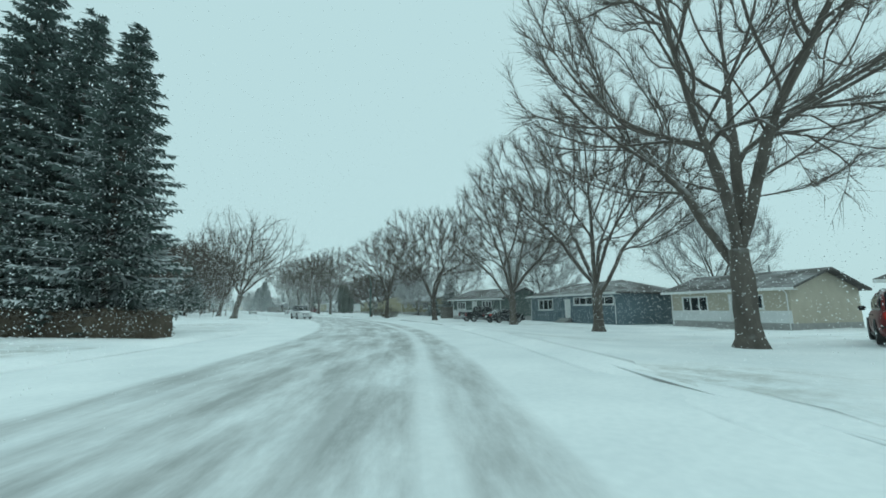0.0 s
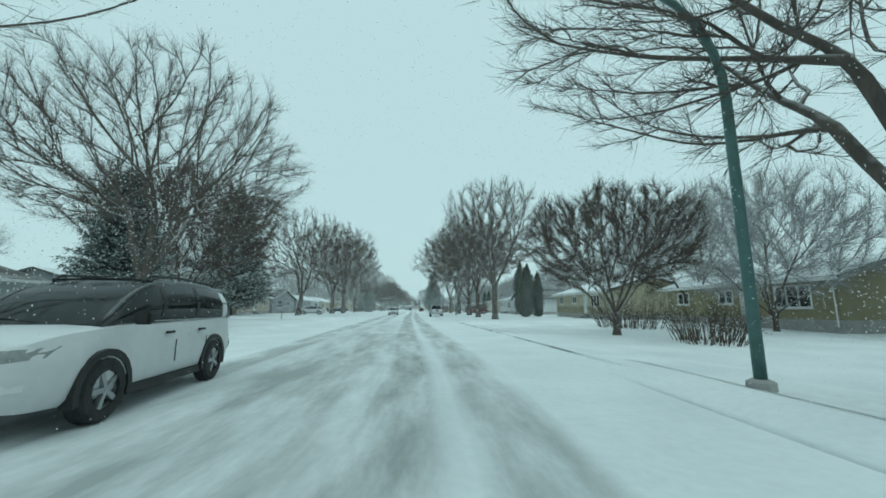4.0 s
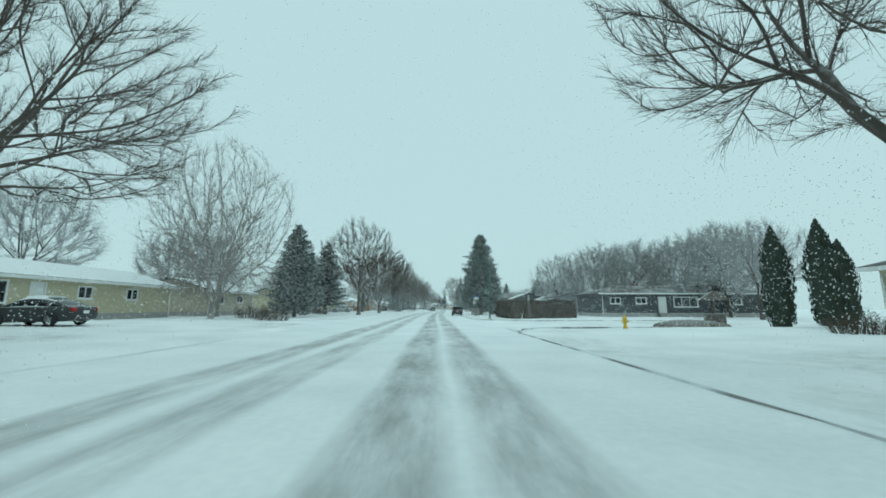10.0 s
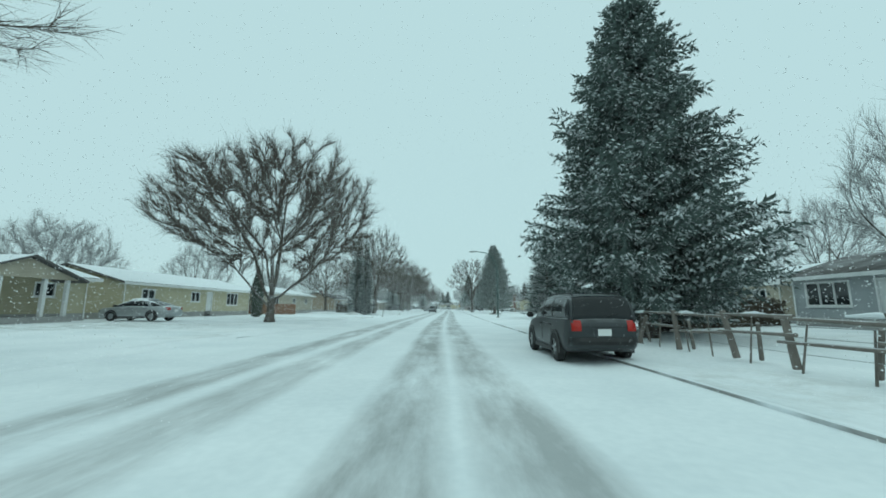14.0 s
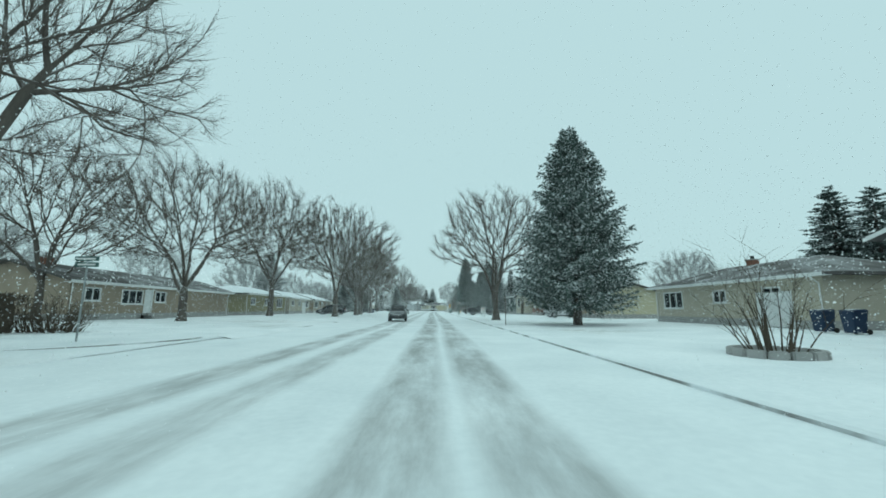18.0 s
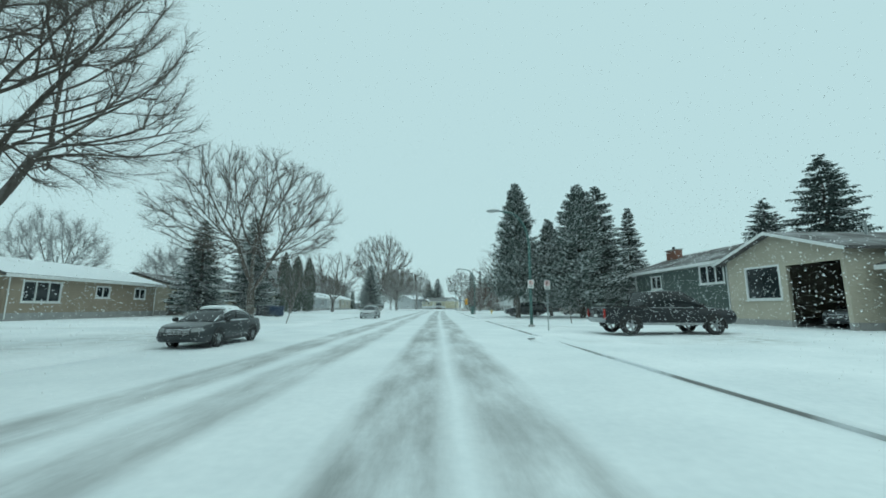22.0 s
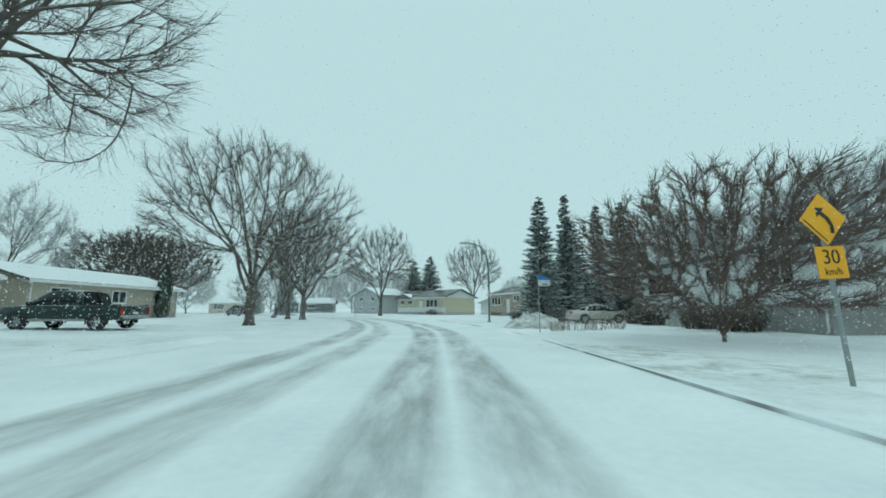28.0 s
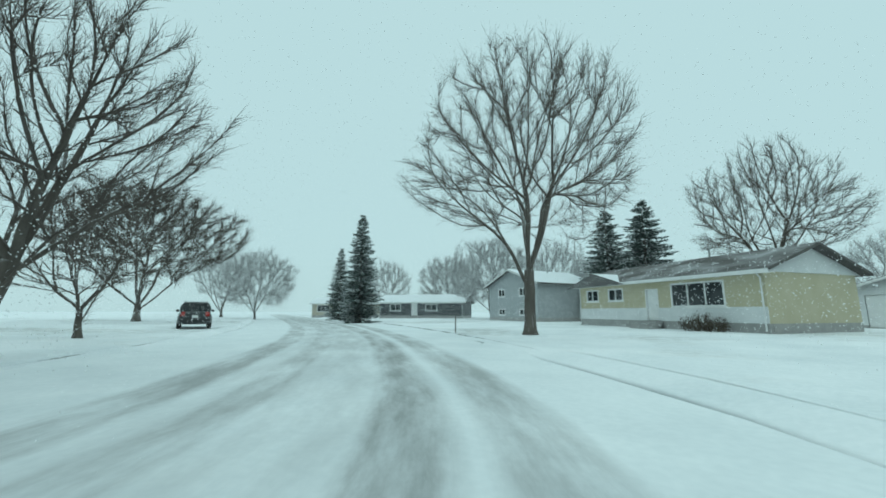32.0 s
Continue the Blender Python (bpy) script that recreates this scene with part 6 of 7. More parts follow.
    if chimney is not None:
        cx, cy, cw, ch, cm = chimney
        z = eave + rise
        ch_ob = part("chimney", Mesh().box(cx, cx + cw, cy, cy + 0.6, eave - 0.4 if cy > 0 else -0.2, z + ch), cm, root, bevel=0.02)
        part("chimney_cap", Mesh().box(cx - 0.06, cx + cw + 0.06, cy - 0.06, cy + 0.66, z + ch, z + ch + 0.08), CONCRETE, ch_ob)
        part("flue", Mesh().tube([Vector((cx + cw / 2, cy + 0.3, z + ch + 0.07)), Vector((cx + cw / 2, cy + 0.3, z + ch + 0.35))], [0.12, 0.12], 8), BLACK_TRIM, ch_ob)
    else:
        part("vent_pipe", Mesh().tube([Vector((w * 0.6, depth * 0.55, eave + rise * 0.7)), Vector((w * 0.6, depth * 0.55, eave + rise + 0.75))], [0.07, 0.07], 8), STEEL, root)
    root.matrix_basis = pose(x, y, gz(x, y), 0, 0, rz)
    return root


def right_house(y0, y1, wall, label, x=19.0, turn=0, **kw):
    return house(x, y1, -90 + turn, y1 - y0, kw.pop("depth", 8.5), wall, label, **kw)


def left_house(y0, y1, wall, label, x=-28.0, turn=0, **kw):
    return house(x, y0, 90 + turn, y1 - y0, kw.pop("depth", 8.5), wall, label, **kw)


def row(w, spec):
    """Window places by fractions of the front's width: (from, width in metres, sill, head, panes)."""
    return [(f * w, f * w + ww, c, d, n) for f, ww, c, d, n in spec]


STD = ((0.1, 1.5, 1.5, 2.5, 2), (0.42, 1.4, 1.5, 2.5, 2), (0.74, 2.4, 1.2, 2.6, 3))
ALT = ((0.08, 2.6, 1.2, 2.6, 3), (0.5, 1.3, 1.6, 2.5, 2), (0.8, 1.3, 1.6, 2.5, 2))
right_house(-7, 6, GREY_SIDING, "grey bungalow with a dark shingled roof", x=20, turn=-22, wins=row(13, STD), door=7.6)
right_house(10.5, 19.5, BEIGE_SIDING, "beige bungalow with white-trimmed windows", x=21, turn=-10, wins=row(9, ((0.12, 2.2, 1.3, 2.5, 3), (0.66, 1.4, 1.5, 2.5, 2))), door=5, lower=WHITE_SIDING)
house(22.0, 38.5, -102.3, 15.5, 8.5, BLUE_SIDING, "dark blue bungalow with white window frames", roof="hip", rise=1.5, wins=[(1.8, 5.0, 1.4, 2.65, 3), (9.0, 12.1, 1.95, 2.75, 3), (12.6, 15.1, 1.95, 2.75, 2)], door=7.4, lower=BLUE_SIDING, base=BLUE_SIDING)
house(17.6, 51.2, -84, 10.6, 8.5, GREEN_SIDING, "grey-green bungalow with white lower cladding", rise=1.4, wins=[(1.1, 3.0, 1.5, 2.55, 3), (6.7, 8.6, 1.5, 2.6, 3)], door=4.6, lower=WHITE_SIDING)
right_house(70, 85, OLIVE_SIDING, "low olive bungalow behind shrubs and bare trees", x=24, wins=row(15, STD), door=8.4, roofmat=ROOF_SNOW)
right_house(229, 242.5, BEIGE_SIDING, "beige bungalow behind young spruces", x=22, wins=row(13.5, ALT), door=6.2, roofmat=ROOF_SNOW)
right_house(88, 103.5, YELLOW_SIDING, "bungalow with pale yellow siding and a snowy roof", x=20, wins=row(15.5, ((0.08, 1.4, 1.7, 2.6, 2), (0.36, 1.4, 1.7, 2.6, 2), (0.7, 2.2, 1.3, 2.6, 3))), door=9.0, lower=OLIVE_SIDING, roofmat=ROOF_SNOW)
right_house(119.5, 129, WHITE_SIDING, "white bungalow with a street-facing gable", x=20, ridge="y", rise=1.7, wins=row(9.5, ((0.12, 1.6, 1.4, 2.5, 2), (0.6, 2.2, 1.3, 2.5, 2))), door=4.2)
right_house(131, 142, WHITE_SIDING, "white house with a dark roof behind bare trees", x=20, wins=row(11, STD), door=6.3, roofmat=ROOF_SNOW)
right_house(147.5, 162, YELLOW_SIDING, "yellow bungalow with a broad front window", x=20.5, wins=row(14.5, ((0.06, 2.8, 1.1, 2.6, 3), (0.48, 1.5, 1.6, 2.5, 2), (0.76, 1.5, 1.6, 2.5, 2))), door=5.2, roof="hip", rise=1.6)
house(19.8, 194.0, 0, 22.0, 9.0, DARK_SIDING, "long dark bungalow with white trim beside a hedge", wins=[(1.2, 2.6, 1.7, 2.5, 2), (4.6, 6.0, 1.7, 2.5, 2), (9.6, 12.8, 1.3, 2.6, 3), (17.0, 18.6, 1.6, 2.5, 2)], door=7.6, rise=1.2, roofmat=ROOF, roof="hip", chimney=(6.5, 4.4, 0.8, 0.4, BRICK))
right_house(215, 226, GREY_SIDING, "grey bungalow behind a rustic log fence", x=20, wins=row(11, ALT), door=4.8)
right_house(267.6, 278.0, DARK_SIDING, "dark split-level house with a street-facing gable and white windows", x=18, eave=4.3, rise=1.7, ridge="y", base_h=0.3, base=CONCRETE, wins=row(10.4, ((0.12, 2.0, 2.6, 4.0, 1), (0.17, 1.7, 0.6, 1.4, 2), (0.72, 2.0, 2.6, 4.0, 2))), door=5.2)
right_house(256.5, 267.2, DARK_SIDING, "dark wing of a split-level house with a snowy roof", x=20, eave=4.0, rise=1.5, wins=row(10.7, ((0.2, 1.8, 2.4, 3.6, 2), (0.6, 1.8, 2.4, 3.6, 2))), roofmat=ROOF_SNOW)
right_house(282.5, 298, BEIGE_SIDING, "beige bungalow with a hipped roof", x=19.5, wins=row(14.5, ALT), roof="hip", rise=1.5, garage=11, chimney=(6, 4.0, 0.6, 0.5, BRICK))
right_house(309.5, 322, YELLOW_SIDING, "ochre bungalow with a red brick chimney on its front", x=19, wins=row(12.5, ((0.1, 1.9, 1.3, 2.6, 3), (0.7, 2.0, 1.3, 2.6, 2))), chimney=(4.2, -0.6, 1.3, 0.5, BRICK), lower=TAN_SIDING, ridge="x")
right_house(326, 341.9, OLIVE_SIDING, "olive bungalow with orange brick below its windows", x=19.5, wins=row(15.9, ((0.08, 1.4, 1.6, 2.5, 2), (0.3, 1.6, 1.4, 2.5, 2), (0.72, 2.2, 1.4, 2.6, 2))), door=8.2, lower=BRICK)
right_house(342.8, 350.0, BEIGE_SIDING, "pale house with a white-trimmed gable and an open carport", x=18.0, eave=3.9, ridge="y", rise=1.25, base_h=0.35, wins=[(1.4, 3.75, 1.5, 3.4, 1)], bay=(4.15, 7.0, 3.3), roofmat=ROOF)
right_house(350.2, 362.0, GREEN_SIDING, "dark green raised house wing with a wide brick chimney", x=18.3, eave=4.25, rise=1.5, base_h=0.6, wins=[(2.6, 4.1, 2.6, 3.7, 2), (2.0, 3.6, 0.8, 1.5, 2), (8.9, 11.3, 2.7, 4.0, 3)], chimney=(0.3, 3.0, 1.5, 0.6, BRICK))
park(car("sedan", P_GREY, "dark car standing inside an open carport"), 21.3, 344.4, 90)
right_house(363, 375, DARK_SIDING, "dark two-storey house with a brick chimney behind spruces", x=26, eave=5.2, rise=1.5, wins=row(12, ((0.15, 1.6, 3.4, 4.5, 2), (0.55, 1.6, 3.4, 4.5, 2), (0.18, 1.6, 1.0, 1.9, 2), (0.6, 1.6, 1.0, 1.9, 2))), lower=WHITE_SIDING, chimney=(1.0, 3.5, 1.1, 0.3, BRICK))
right_house(377.5, 391, YELLOW_SIDING, "yellow bungalow with an olive lower wall", x=20.5, wins=row(13.5, ALT[1:]), door=4.6, lower=OLIVE_SIDING, rise=1.6)
right_house(404, 414, GREY_SIDING, "pale grey bungalow beyond a side yard", x=24, wins=row(10, STD), roofmat=ROOF_SNOW)
right_house(424.5, 438.8, WHITE_SIDING, "raised white bungalow with a large dark front window", x=16.8, eave=4.2, base_h=1.3, wins=row(14.3, ((0.06, 3.2, 2.1, 3.6, 1), (0.5, 1.6, 2.4, 3.5, 2), (0.75, 2.2, 2.2, 3.6, 3))), door=5.2, rise=1.3, trim=DARK_TRIM)
for n, (x, y, r, h) in enumerate(((15.6, 437.6, 0.9, 1.5), (15.4, 435.2, 1.1, 1.7), (15.4, 430.4, 1.2, 1.9), (15.3, 427.6, 1.2, 1.9))):
    shrub("house_shrub", 300 + n, r, r, h, "rounded dark shrub against a white house wall", dense=160, leaf=0.05).matrix_basis = at(x, y, n * 50)
shrub("window_shrub", 310, 1.7, 0.8, 1.1, "low dark shrub under a broad house window", dense=150, leaf=0.05).matrix_basis = at(0.4, 480.2, -49)
right_house(410.5, 421, WHITE_SIDING, "pale bungalow behind a spreading hawthorn", x=18, wins=row(10.5, ALT), door=5)
house(10.6, 475.5, -74, 16.0, 8.5, TAN_SIDING, "brown bungalow with white windows on the curve", eave=3.6, rise=1.25, wins=[(0.6, 4.0, 1.75, 3.1, 3), (8.3, 10.2, 2.3, 3.15, 2), (11.8, 13.7, 2.3, 3.15, 2)], door=6.1, base=BASE_BROWN)
yellow = house(-6.5, 489.5, -49.5, 14.5, 7.6, YELLOW_SIDING, "pale yellow bungalow with white lower cladding and gable", eave=3.3, rise=1.35, wins=[(0.9, 2.3, 1.9, 2.8, 2), (3.4, 4.9, 1.9, 2.8, 2), (9.0, 12.4, 1.4, 2.85, 3)], door=7.0, lower=WHITE_SIDING)
part("gable_cladding", Mesh().add([(14.505, -0.5, 3.15), (14.505, 8.1, 3.15), (14.505, 3.8, 4.6), (14.56, -0.5, 3.15), (14.56, 8.1, 3.15), (14.56, 3.8, 4.6)], [(0, 2, 1), (3, 4, 5), (0, 1, 4, 3), (1, 2, 5, 4), (2, 0, 3, 5)]), WHITE_SIDING, yellow, "white boarded gable")
part("wing_roof", Mesh().loft([[(-0.7, -0.75, 3.05), (5.9, -0.75, 3.05), (2.6, -0.75, 4.1)], [(-0.7, 3.7, 3.05), (5.9, 3.7, 3.05), (2.6, 3.7, 4.1)]]), ROOF_SNOW, yellow, "snowy gabled wing roof")
house(-41.0, 513.0, 8, 15.0, 8.0, DARK_SIDING, "low dark bungalow beyond the curve in blowing snow", eave=2.8, rise=1.3, wins=[(2.0, 4.0, 1.3, 2.4, 2), (8.5, 10.5, 1.3, 2.4, 2)], door=6.0, roofmat=ROOF_SNOW)
house(11.0, 490.5, -30, 5.0, 6.0, WHITE_SIDING, "white detached garage behind the bungalow", eave=2.5, rise=0.9, ridge="y", garage=1.2, base_h=0.2)
house(-18.2, 502.8, -40, 9.2, 9.0, GREY_SIDING, "pale split-level house with a gable and white windows", eave=4.3, rise=1.7, ridge="y", wins=[(2.0, 3.3, 2.9, 3.8, 2), (6.0, 7.4, 2.9, 3.8, 2), (2.0, 3.3, 0.7, 1.4, 2), (6.0, 7.4, 0.7, 1.4, 2)], base_h=0.4, roofmat=ROOF_SNOW)
house(-62.0, 520.0, 20, 14.0, 8.0, BEIGE_SIDING, "bungalow far along the curving street", wins=row(14, ALT), roofmat=ROOF_SNOW)
for y0, y1, mat, lab, kw in (
        (60, 80, GREY_SIDING, "grey bungalow set back behind a snowy lawn", dict(wins=row(20, STD), ridge="x", door=11)),
        (84.5, 96, GREY_SIDING, "grey bungalow with a snowy roof beyond a spruce", dict(wins=row(11.5, ALT), roofmat=ROOF_SNOW, door=5.2)),
        (98, 110, BEIGE_SIDING, "low beige bungalow with a dark window", dict(wins=row(12, STD), roof="hip", roofmat=ROOF_SNOW)),
        (112, 125, BEIGE_SIDING, "beige bungalow with a snow-covered roof", dict(wins=row(13, ALT), roofmat=ROOF_SNOW, door=6)),
        (126.5, 139.5, GREY_SIDING, "grey bungalow with a street-facing gable", dict(wins=row(13, ((0.2, 2.6, 1.2, 2.6, 3), (0.62, 1.5, 1.5, 2.5, 2))), ridge="y", rise=1.8)),
        (141, 150.5, GREY_SIDING, "pale grey bungalow with a snowy roof", dict(wins=row(9.5, ((0.2, 1.4, 1.6, 2.5, 2), (0.6, 1.4, 1.6, 2.5, 2))), roofmat=ROOF_SNOW)),
        (151.5, 161, WHITE_SIDING, "white bungalow with a wide dark window", dict(wins=row(9.5, ((0.05, 1.0, 1.6, 2.5, 2), (0.55, 2.8, 1.2, 2.6, 3))), door=3.2, roofmat=ROOF_SNOW)),
        (163.5, 181, YELLOW_SIDING, "long pale yellow bungalow with a snowy roof", dict(wins=row(17.5, ((0.05, 2.4, 1.2, 2.6, 2), (0.45, 1.2, 1.6, 2.5, 2), (0.7, 1.2, 1.6, 2.5, 2))), door=4.6, roofmat=ROOF_SNOW)),
        (187, 197.5, BEIGE_SIDING, "low beige house behind shrubs", dict(wins=row(10.5, ((0.15, 1.8, 1.4, 2.5, 2), (0.6, 1.5, 1.6, 2.5, 2))), roofmat=ROOF_SNOW)),
        (211, 229, YELLOW_SIDING, "pale bungalow with a pillared porch gable", dict(wins=row(18, ALT), roofmat=ROOF_SNOW, door=8)),
        (232, 252, YELLOW_SIDING, "pale bungalow with a snowy roof", dict(wins=row(20, STD), roofmat=ROOF_SNOW, door=11)),
        (257, 276, BEIGE_SIDING, "beige bungalow with a hipped snowy roof", dict(wins=row(19, ALT), roof="hip", roofmat=ROOF_SNOW)),
        (291, 313, TAN_SIDING, "tan bungalow with a brick chimney and gable end", dict(wins=row(22, ((0.06, 1.4, 1.5, 2.5, 2), (0.22, 2.4, 1.3, 2.5, 3), (0.4, 1.5, 1.5, 2.5, 2))), chimney=(1.5, 3.5, 1.0, 0.5, BRICK), door=7.5)),
        (318, 333, OLIVE_SIDING, "olive bungalow with a snow-covered hipped roof", dict(wins=row(15, STD), roof="hip", roofmat=ROOF_SNOW)),
        (335, 347, BEIGE_SIDING, "beige bungalow with snow on its roof", dict(wins=row(12, STD), roofmat=ROOF_SNOW, garage=7.4)),
        (350, 363, TAN_SIDING, "tan bungalow beside a board fence", dict(wins=row(13, ALT), roofmat=ROOF_SNOW)),
        (366, 384, BEIGE_SIDING, "beige bungalow behind a boulevard elm", dict(wins=row(18, ALT), roofmat=ROOF)),
        (386.5, 397, OLIVE_SIDING, "olive bungalow with a snowy roof beside cedars", dict(wins=row(10.5, STD), roofmat=ROOF_SNOW)),
        (403, 422, GREY_SIDING, "grey bungalow behind a small bare tree", dict(wins=row(19, STD), roofmat=ROOF_SNOW)),
        (424.5, 434, WHITE_SIDING, "pale teal and white bungalow", dict(wins=row(9.5, ALT), roofmat=ROOF_SNOW)),
        (436.5, 452.5, BEIGE_SIDING, "beige bungalow with a snow-covered roof and a pickup outside", dict(wins=row(16, ((0.1, 1.6, 1.5, 2.5, 2), (0.45, 1.6, 1.4, 2.5, 2), (0.78, 1.9, 1.4, 2.5, 2))), roofmat=ROOF_SNOW))):
    hs = left_house(y0, y1, mat, lab, **kw)
    if y0 == 211:
        for px in (9.6, 11.0, 13.4, 14.8):
            part("porch_pillar", Mesh().box(px - 0.11, px + 0.11, -1.75, -1.53, 0.0, 2.62), WHITE, hs, "white porch pillar", bevel=0.02)
        part("porch_gable", Mesh().loft([[(9.1, -1.9, 2.62), (15.3, -1.9, 2.62), (12.2, -1.9, 3.75)], [(9.1, -1.7, 2.62), (15.3, -1.7, 2.62), (12.2, -1.7, 3.75)]]), BEIGE_SIDING, hs)
        for sx in (-1, 1):
            part("porch_roof", Mesh().add([(12.2 + sx * 3.5, -2.2, 2.5), (12.2 + sx * 3.5, 1.2, 2.5), (12.2, 1.2, 3.82), (12.2, -2.2, 3.82), (12.2 + sx * 3.5, -2.2, 2.63), (12.2 + sx * 3.5, 1.2, 2.63), (12.2, 1.2, 3.95), (12.2, -2.2, 3.95)], [(0, 1, 2, 3), (7, 6, 5, 4), (4, 5, 1, 0), (5, 6, 2, 1), (6, 7, 3, 2), (7, 4, 0, 3)]), ROOF_SNOW, hs)
        part("porch_deck", Mesh().box(9.3, 15.1, -1.95, -0.06, -0.2, 0.35), CONCRETE, hs)


# ---- street furniture ----
def lamp_post(x, y, h=7.2, arm=2.6, turn=0, sign=""):
    root = thing("street_lamp", "tall green steel street lamp with an arm curving over the road", "street lamp", "street lamps along the kerb")
    part("base", Mesh().tube([Vector((0, 0, -0.1)), Vector((0, 0, 0.12)), Vector((0, 0, 0.16))], [0.2, 0.19, 0.12], 10), CONCRETE, root)
    pts = [Vector((0, 0, 0.1)), Vector((0, 0, h * 0.4)), Vector((0, 0, h * 0.68))]
    for k in range(1, 9):
        t = math.pi / 2 * k / 8
        pts.append(Vector((-arm * 0.62 * (1 - math.cos(t)), 0, h * 0.68 + h * 0.31 * math.sin(t))))
    pts.append(Vector((-arm * 0.85, 0, h)))
    part("pole", Mesh().tube(pts, [0.088 - 0.045 * k / (len(pts) - 1) for k in range(len(pts))], 10), GREEN_POLE, root, "green tapered pole and curved arm", smooth=True)
    head = Mesh().loft([[(-arm * 0.8, -0.07, h - 0.03), (-arm * 0.8, 0.07, h - 0.03), (-arm * 0.8, 0.06, h + 0.07), (-arm * 0.8, -0.06, h + 0.07)], [(-arm * 1.0, -0.15, h - 0.07), (-arm * 1.0, 0.15, h - 0.07), (-arm * 1.0, 0.12, h + 0.09), (-arm * 1.0, -0.12, h + 0.09)], [(-arm * 1.18, -0.1, h - 0.05), (-arm * 1.18, 0.1, h - 0.05), (-arm * 1.18, 0.07, h + 0.03), (-arm * 1.18, -0.07, h + 0.03)]])
    lum = part("luminaire", head, STEEL, root, "grey cobra-head lamp", bevel=0.02)
    part("lens", Mesh().box(-arm * 1.14, -arm * 0.95, -0.09, 0.09, h - 0.1, h - 0.06), HEAD_GLASS, lum, bevel=0.015)
    root.matrix_basis = at(x, y, turn)
    return root


def flat_shape(pts, y0, y1):
    """A plate in the xz plane through pts, from y0 to y1."""
    m = Mesh()
    n = len(pts)
    m.add([(a, y0, b) for a, b in pts] + [(a, y1, b) for a, b in pts], [tuple(range(n)), tuple(reversed(range(n, 2 * n)))] + [(i, i + n, (i + 1) % n + n, (i + 1) % n) for i in range(n)])
    return m


def lettering(text, size, x, z, y, mat, parent, name="lettering"):
    cu = bpy.data.curves.new(name, "FONT")
    cu.body, cu.size, cu.align_x, cu.align_y, cu.extrude = text, size, "CENTER", "CENTER", 0.002
    tmp = bpy.data.objects.new(name, cu)
    scene.collection.objects.link(tmp)
    me = bpy.data.meshes.new_from_object(tmp.evaluated_get(bpy.context.evaluated_depsgraph_get()))
    bpy.data.objects.remove(tmp)
    me.transform(pose(x, y, z, 90, 0, 0))
    me.materials.clear()
    me.materials.append(mat)
    ob = new(name, me)
    ob.parent = parent
    return ob


def no_parking(parent, z, y, w=0.3, h=0.45):
    pl = part("sign_plate", Mesh().box(-w / 2, w / 2, y - 0.006, y, z - h / 2, z + h / 2), SIGN_WHITE, parent, "white no-parking plate with a red ring", bevel=0.002)
    c = [[((0.11 + o) * math.cos(2 * math.pi * k / 20), y - 0.012 + d, z + 0.08 + (0.11 + o) * math.sin(2 * math.pi * k / 20)) for o, d in ((-0.015, 0), (0.015, 0), (0.015, 0.005), (-0.015, 0.005))] for k in range(21)]
    part("red_ring", Mesh().loft(c, cap=False), SIGN_RED, pl)
    part("slash", Mesh().box(-0.1, 0.1, y - 0.016, y - 0.0125, z + 0.068, z + 0.09, Matrix.Translation((0, 0, z + 0.08)) @ Matrix.Rotation(radians(45), 4, "Y") @ Matrix.Translation((0, 0, -z - 0.08))), SIGN_RED, pl)
    part("symbol", Mesh().box(-0.045, -0.015, y - 0.011, y - 0.007, z, z + 0.16).box(-0.015, 0.04, y - 0.011, y - 0.007, z + 0.08, z + 0.16), SIGN_BLACK, pl)
    for k in range(2):
        part("text_bar", Mesh().box(-0.1, 0.1, y - 0.011, y - 0.007, z - 0.12 - 0.06 * k, z - 0.09 - 0.06 * k), SIGN_BLACK, pl)


def sign_post(name, label, x, y, h, turn=0, lean=0.0, r=0.03, mat=None):
    root = thing(name, label, "sign")
    part("post", Mesh().tube([Vector((0, 0, -0.2)), Vector((0, 0, h))], [r, r], 8), mat or STEEL, root)
    root.matrix_basis = pose(x, y, gz(x, y), 0, lean, turn)
    return root


lamps = {}
for x, y, h, arm, turn in ((5.6, 55.5, 7.0, 2.4, -8), (7.0, 118.3, 7.2, 2.6, 0), (4.2, 187.0, 7.1, 2.6, 0), (4.2, 247.9, 8.0, 2.9, 0), (4.65, 348.6, 7.1, 2.2, 0), (5.2, 386.4, 7.1, 2.5, 0), (5.3, 443.6, 7.2, 2.3, 4)):
    lamps[y] = lamp_post(x, y, h, arm, turn)
for y in (118.3, 348.6, 443.6):
    no_parking(lamps[y], 2.55, -0.13, 0.36, 0.5)
for k, z in enumerate((2.95, 3.2)):
    part("street_name_sign", Mesh().box(-0.75 + 0.6 * k, 0.05 + 0.35 * k, -0.16, -0.14, z - 0.09, z + 0.09), GREEN_POLE, lamps[187.0], "small street name plate", bevel=0.004)
part("text_bar", Mesh().box(-0.65, -0.1, -0.166, -0.161, 2.93, 2.98), SIGN_WHITE, lamps[187.0])

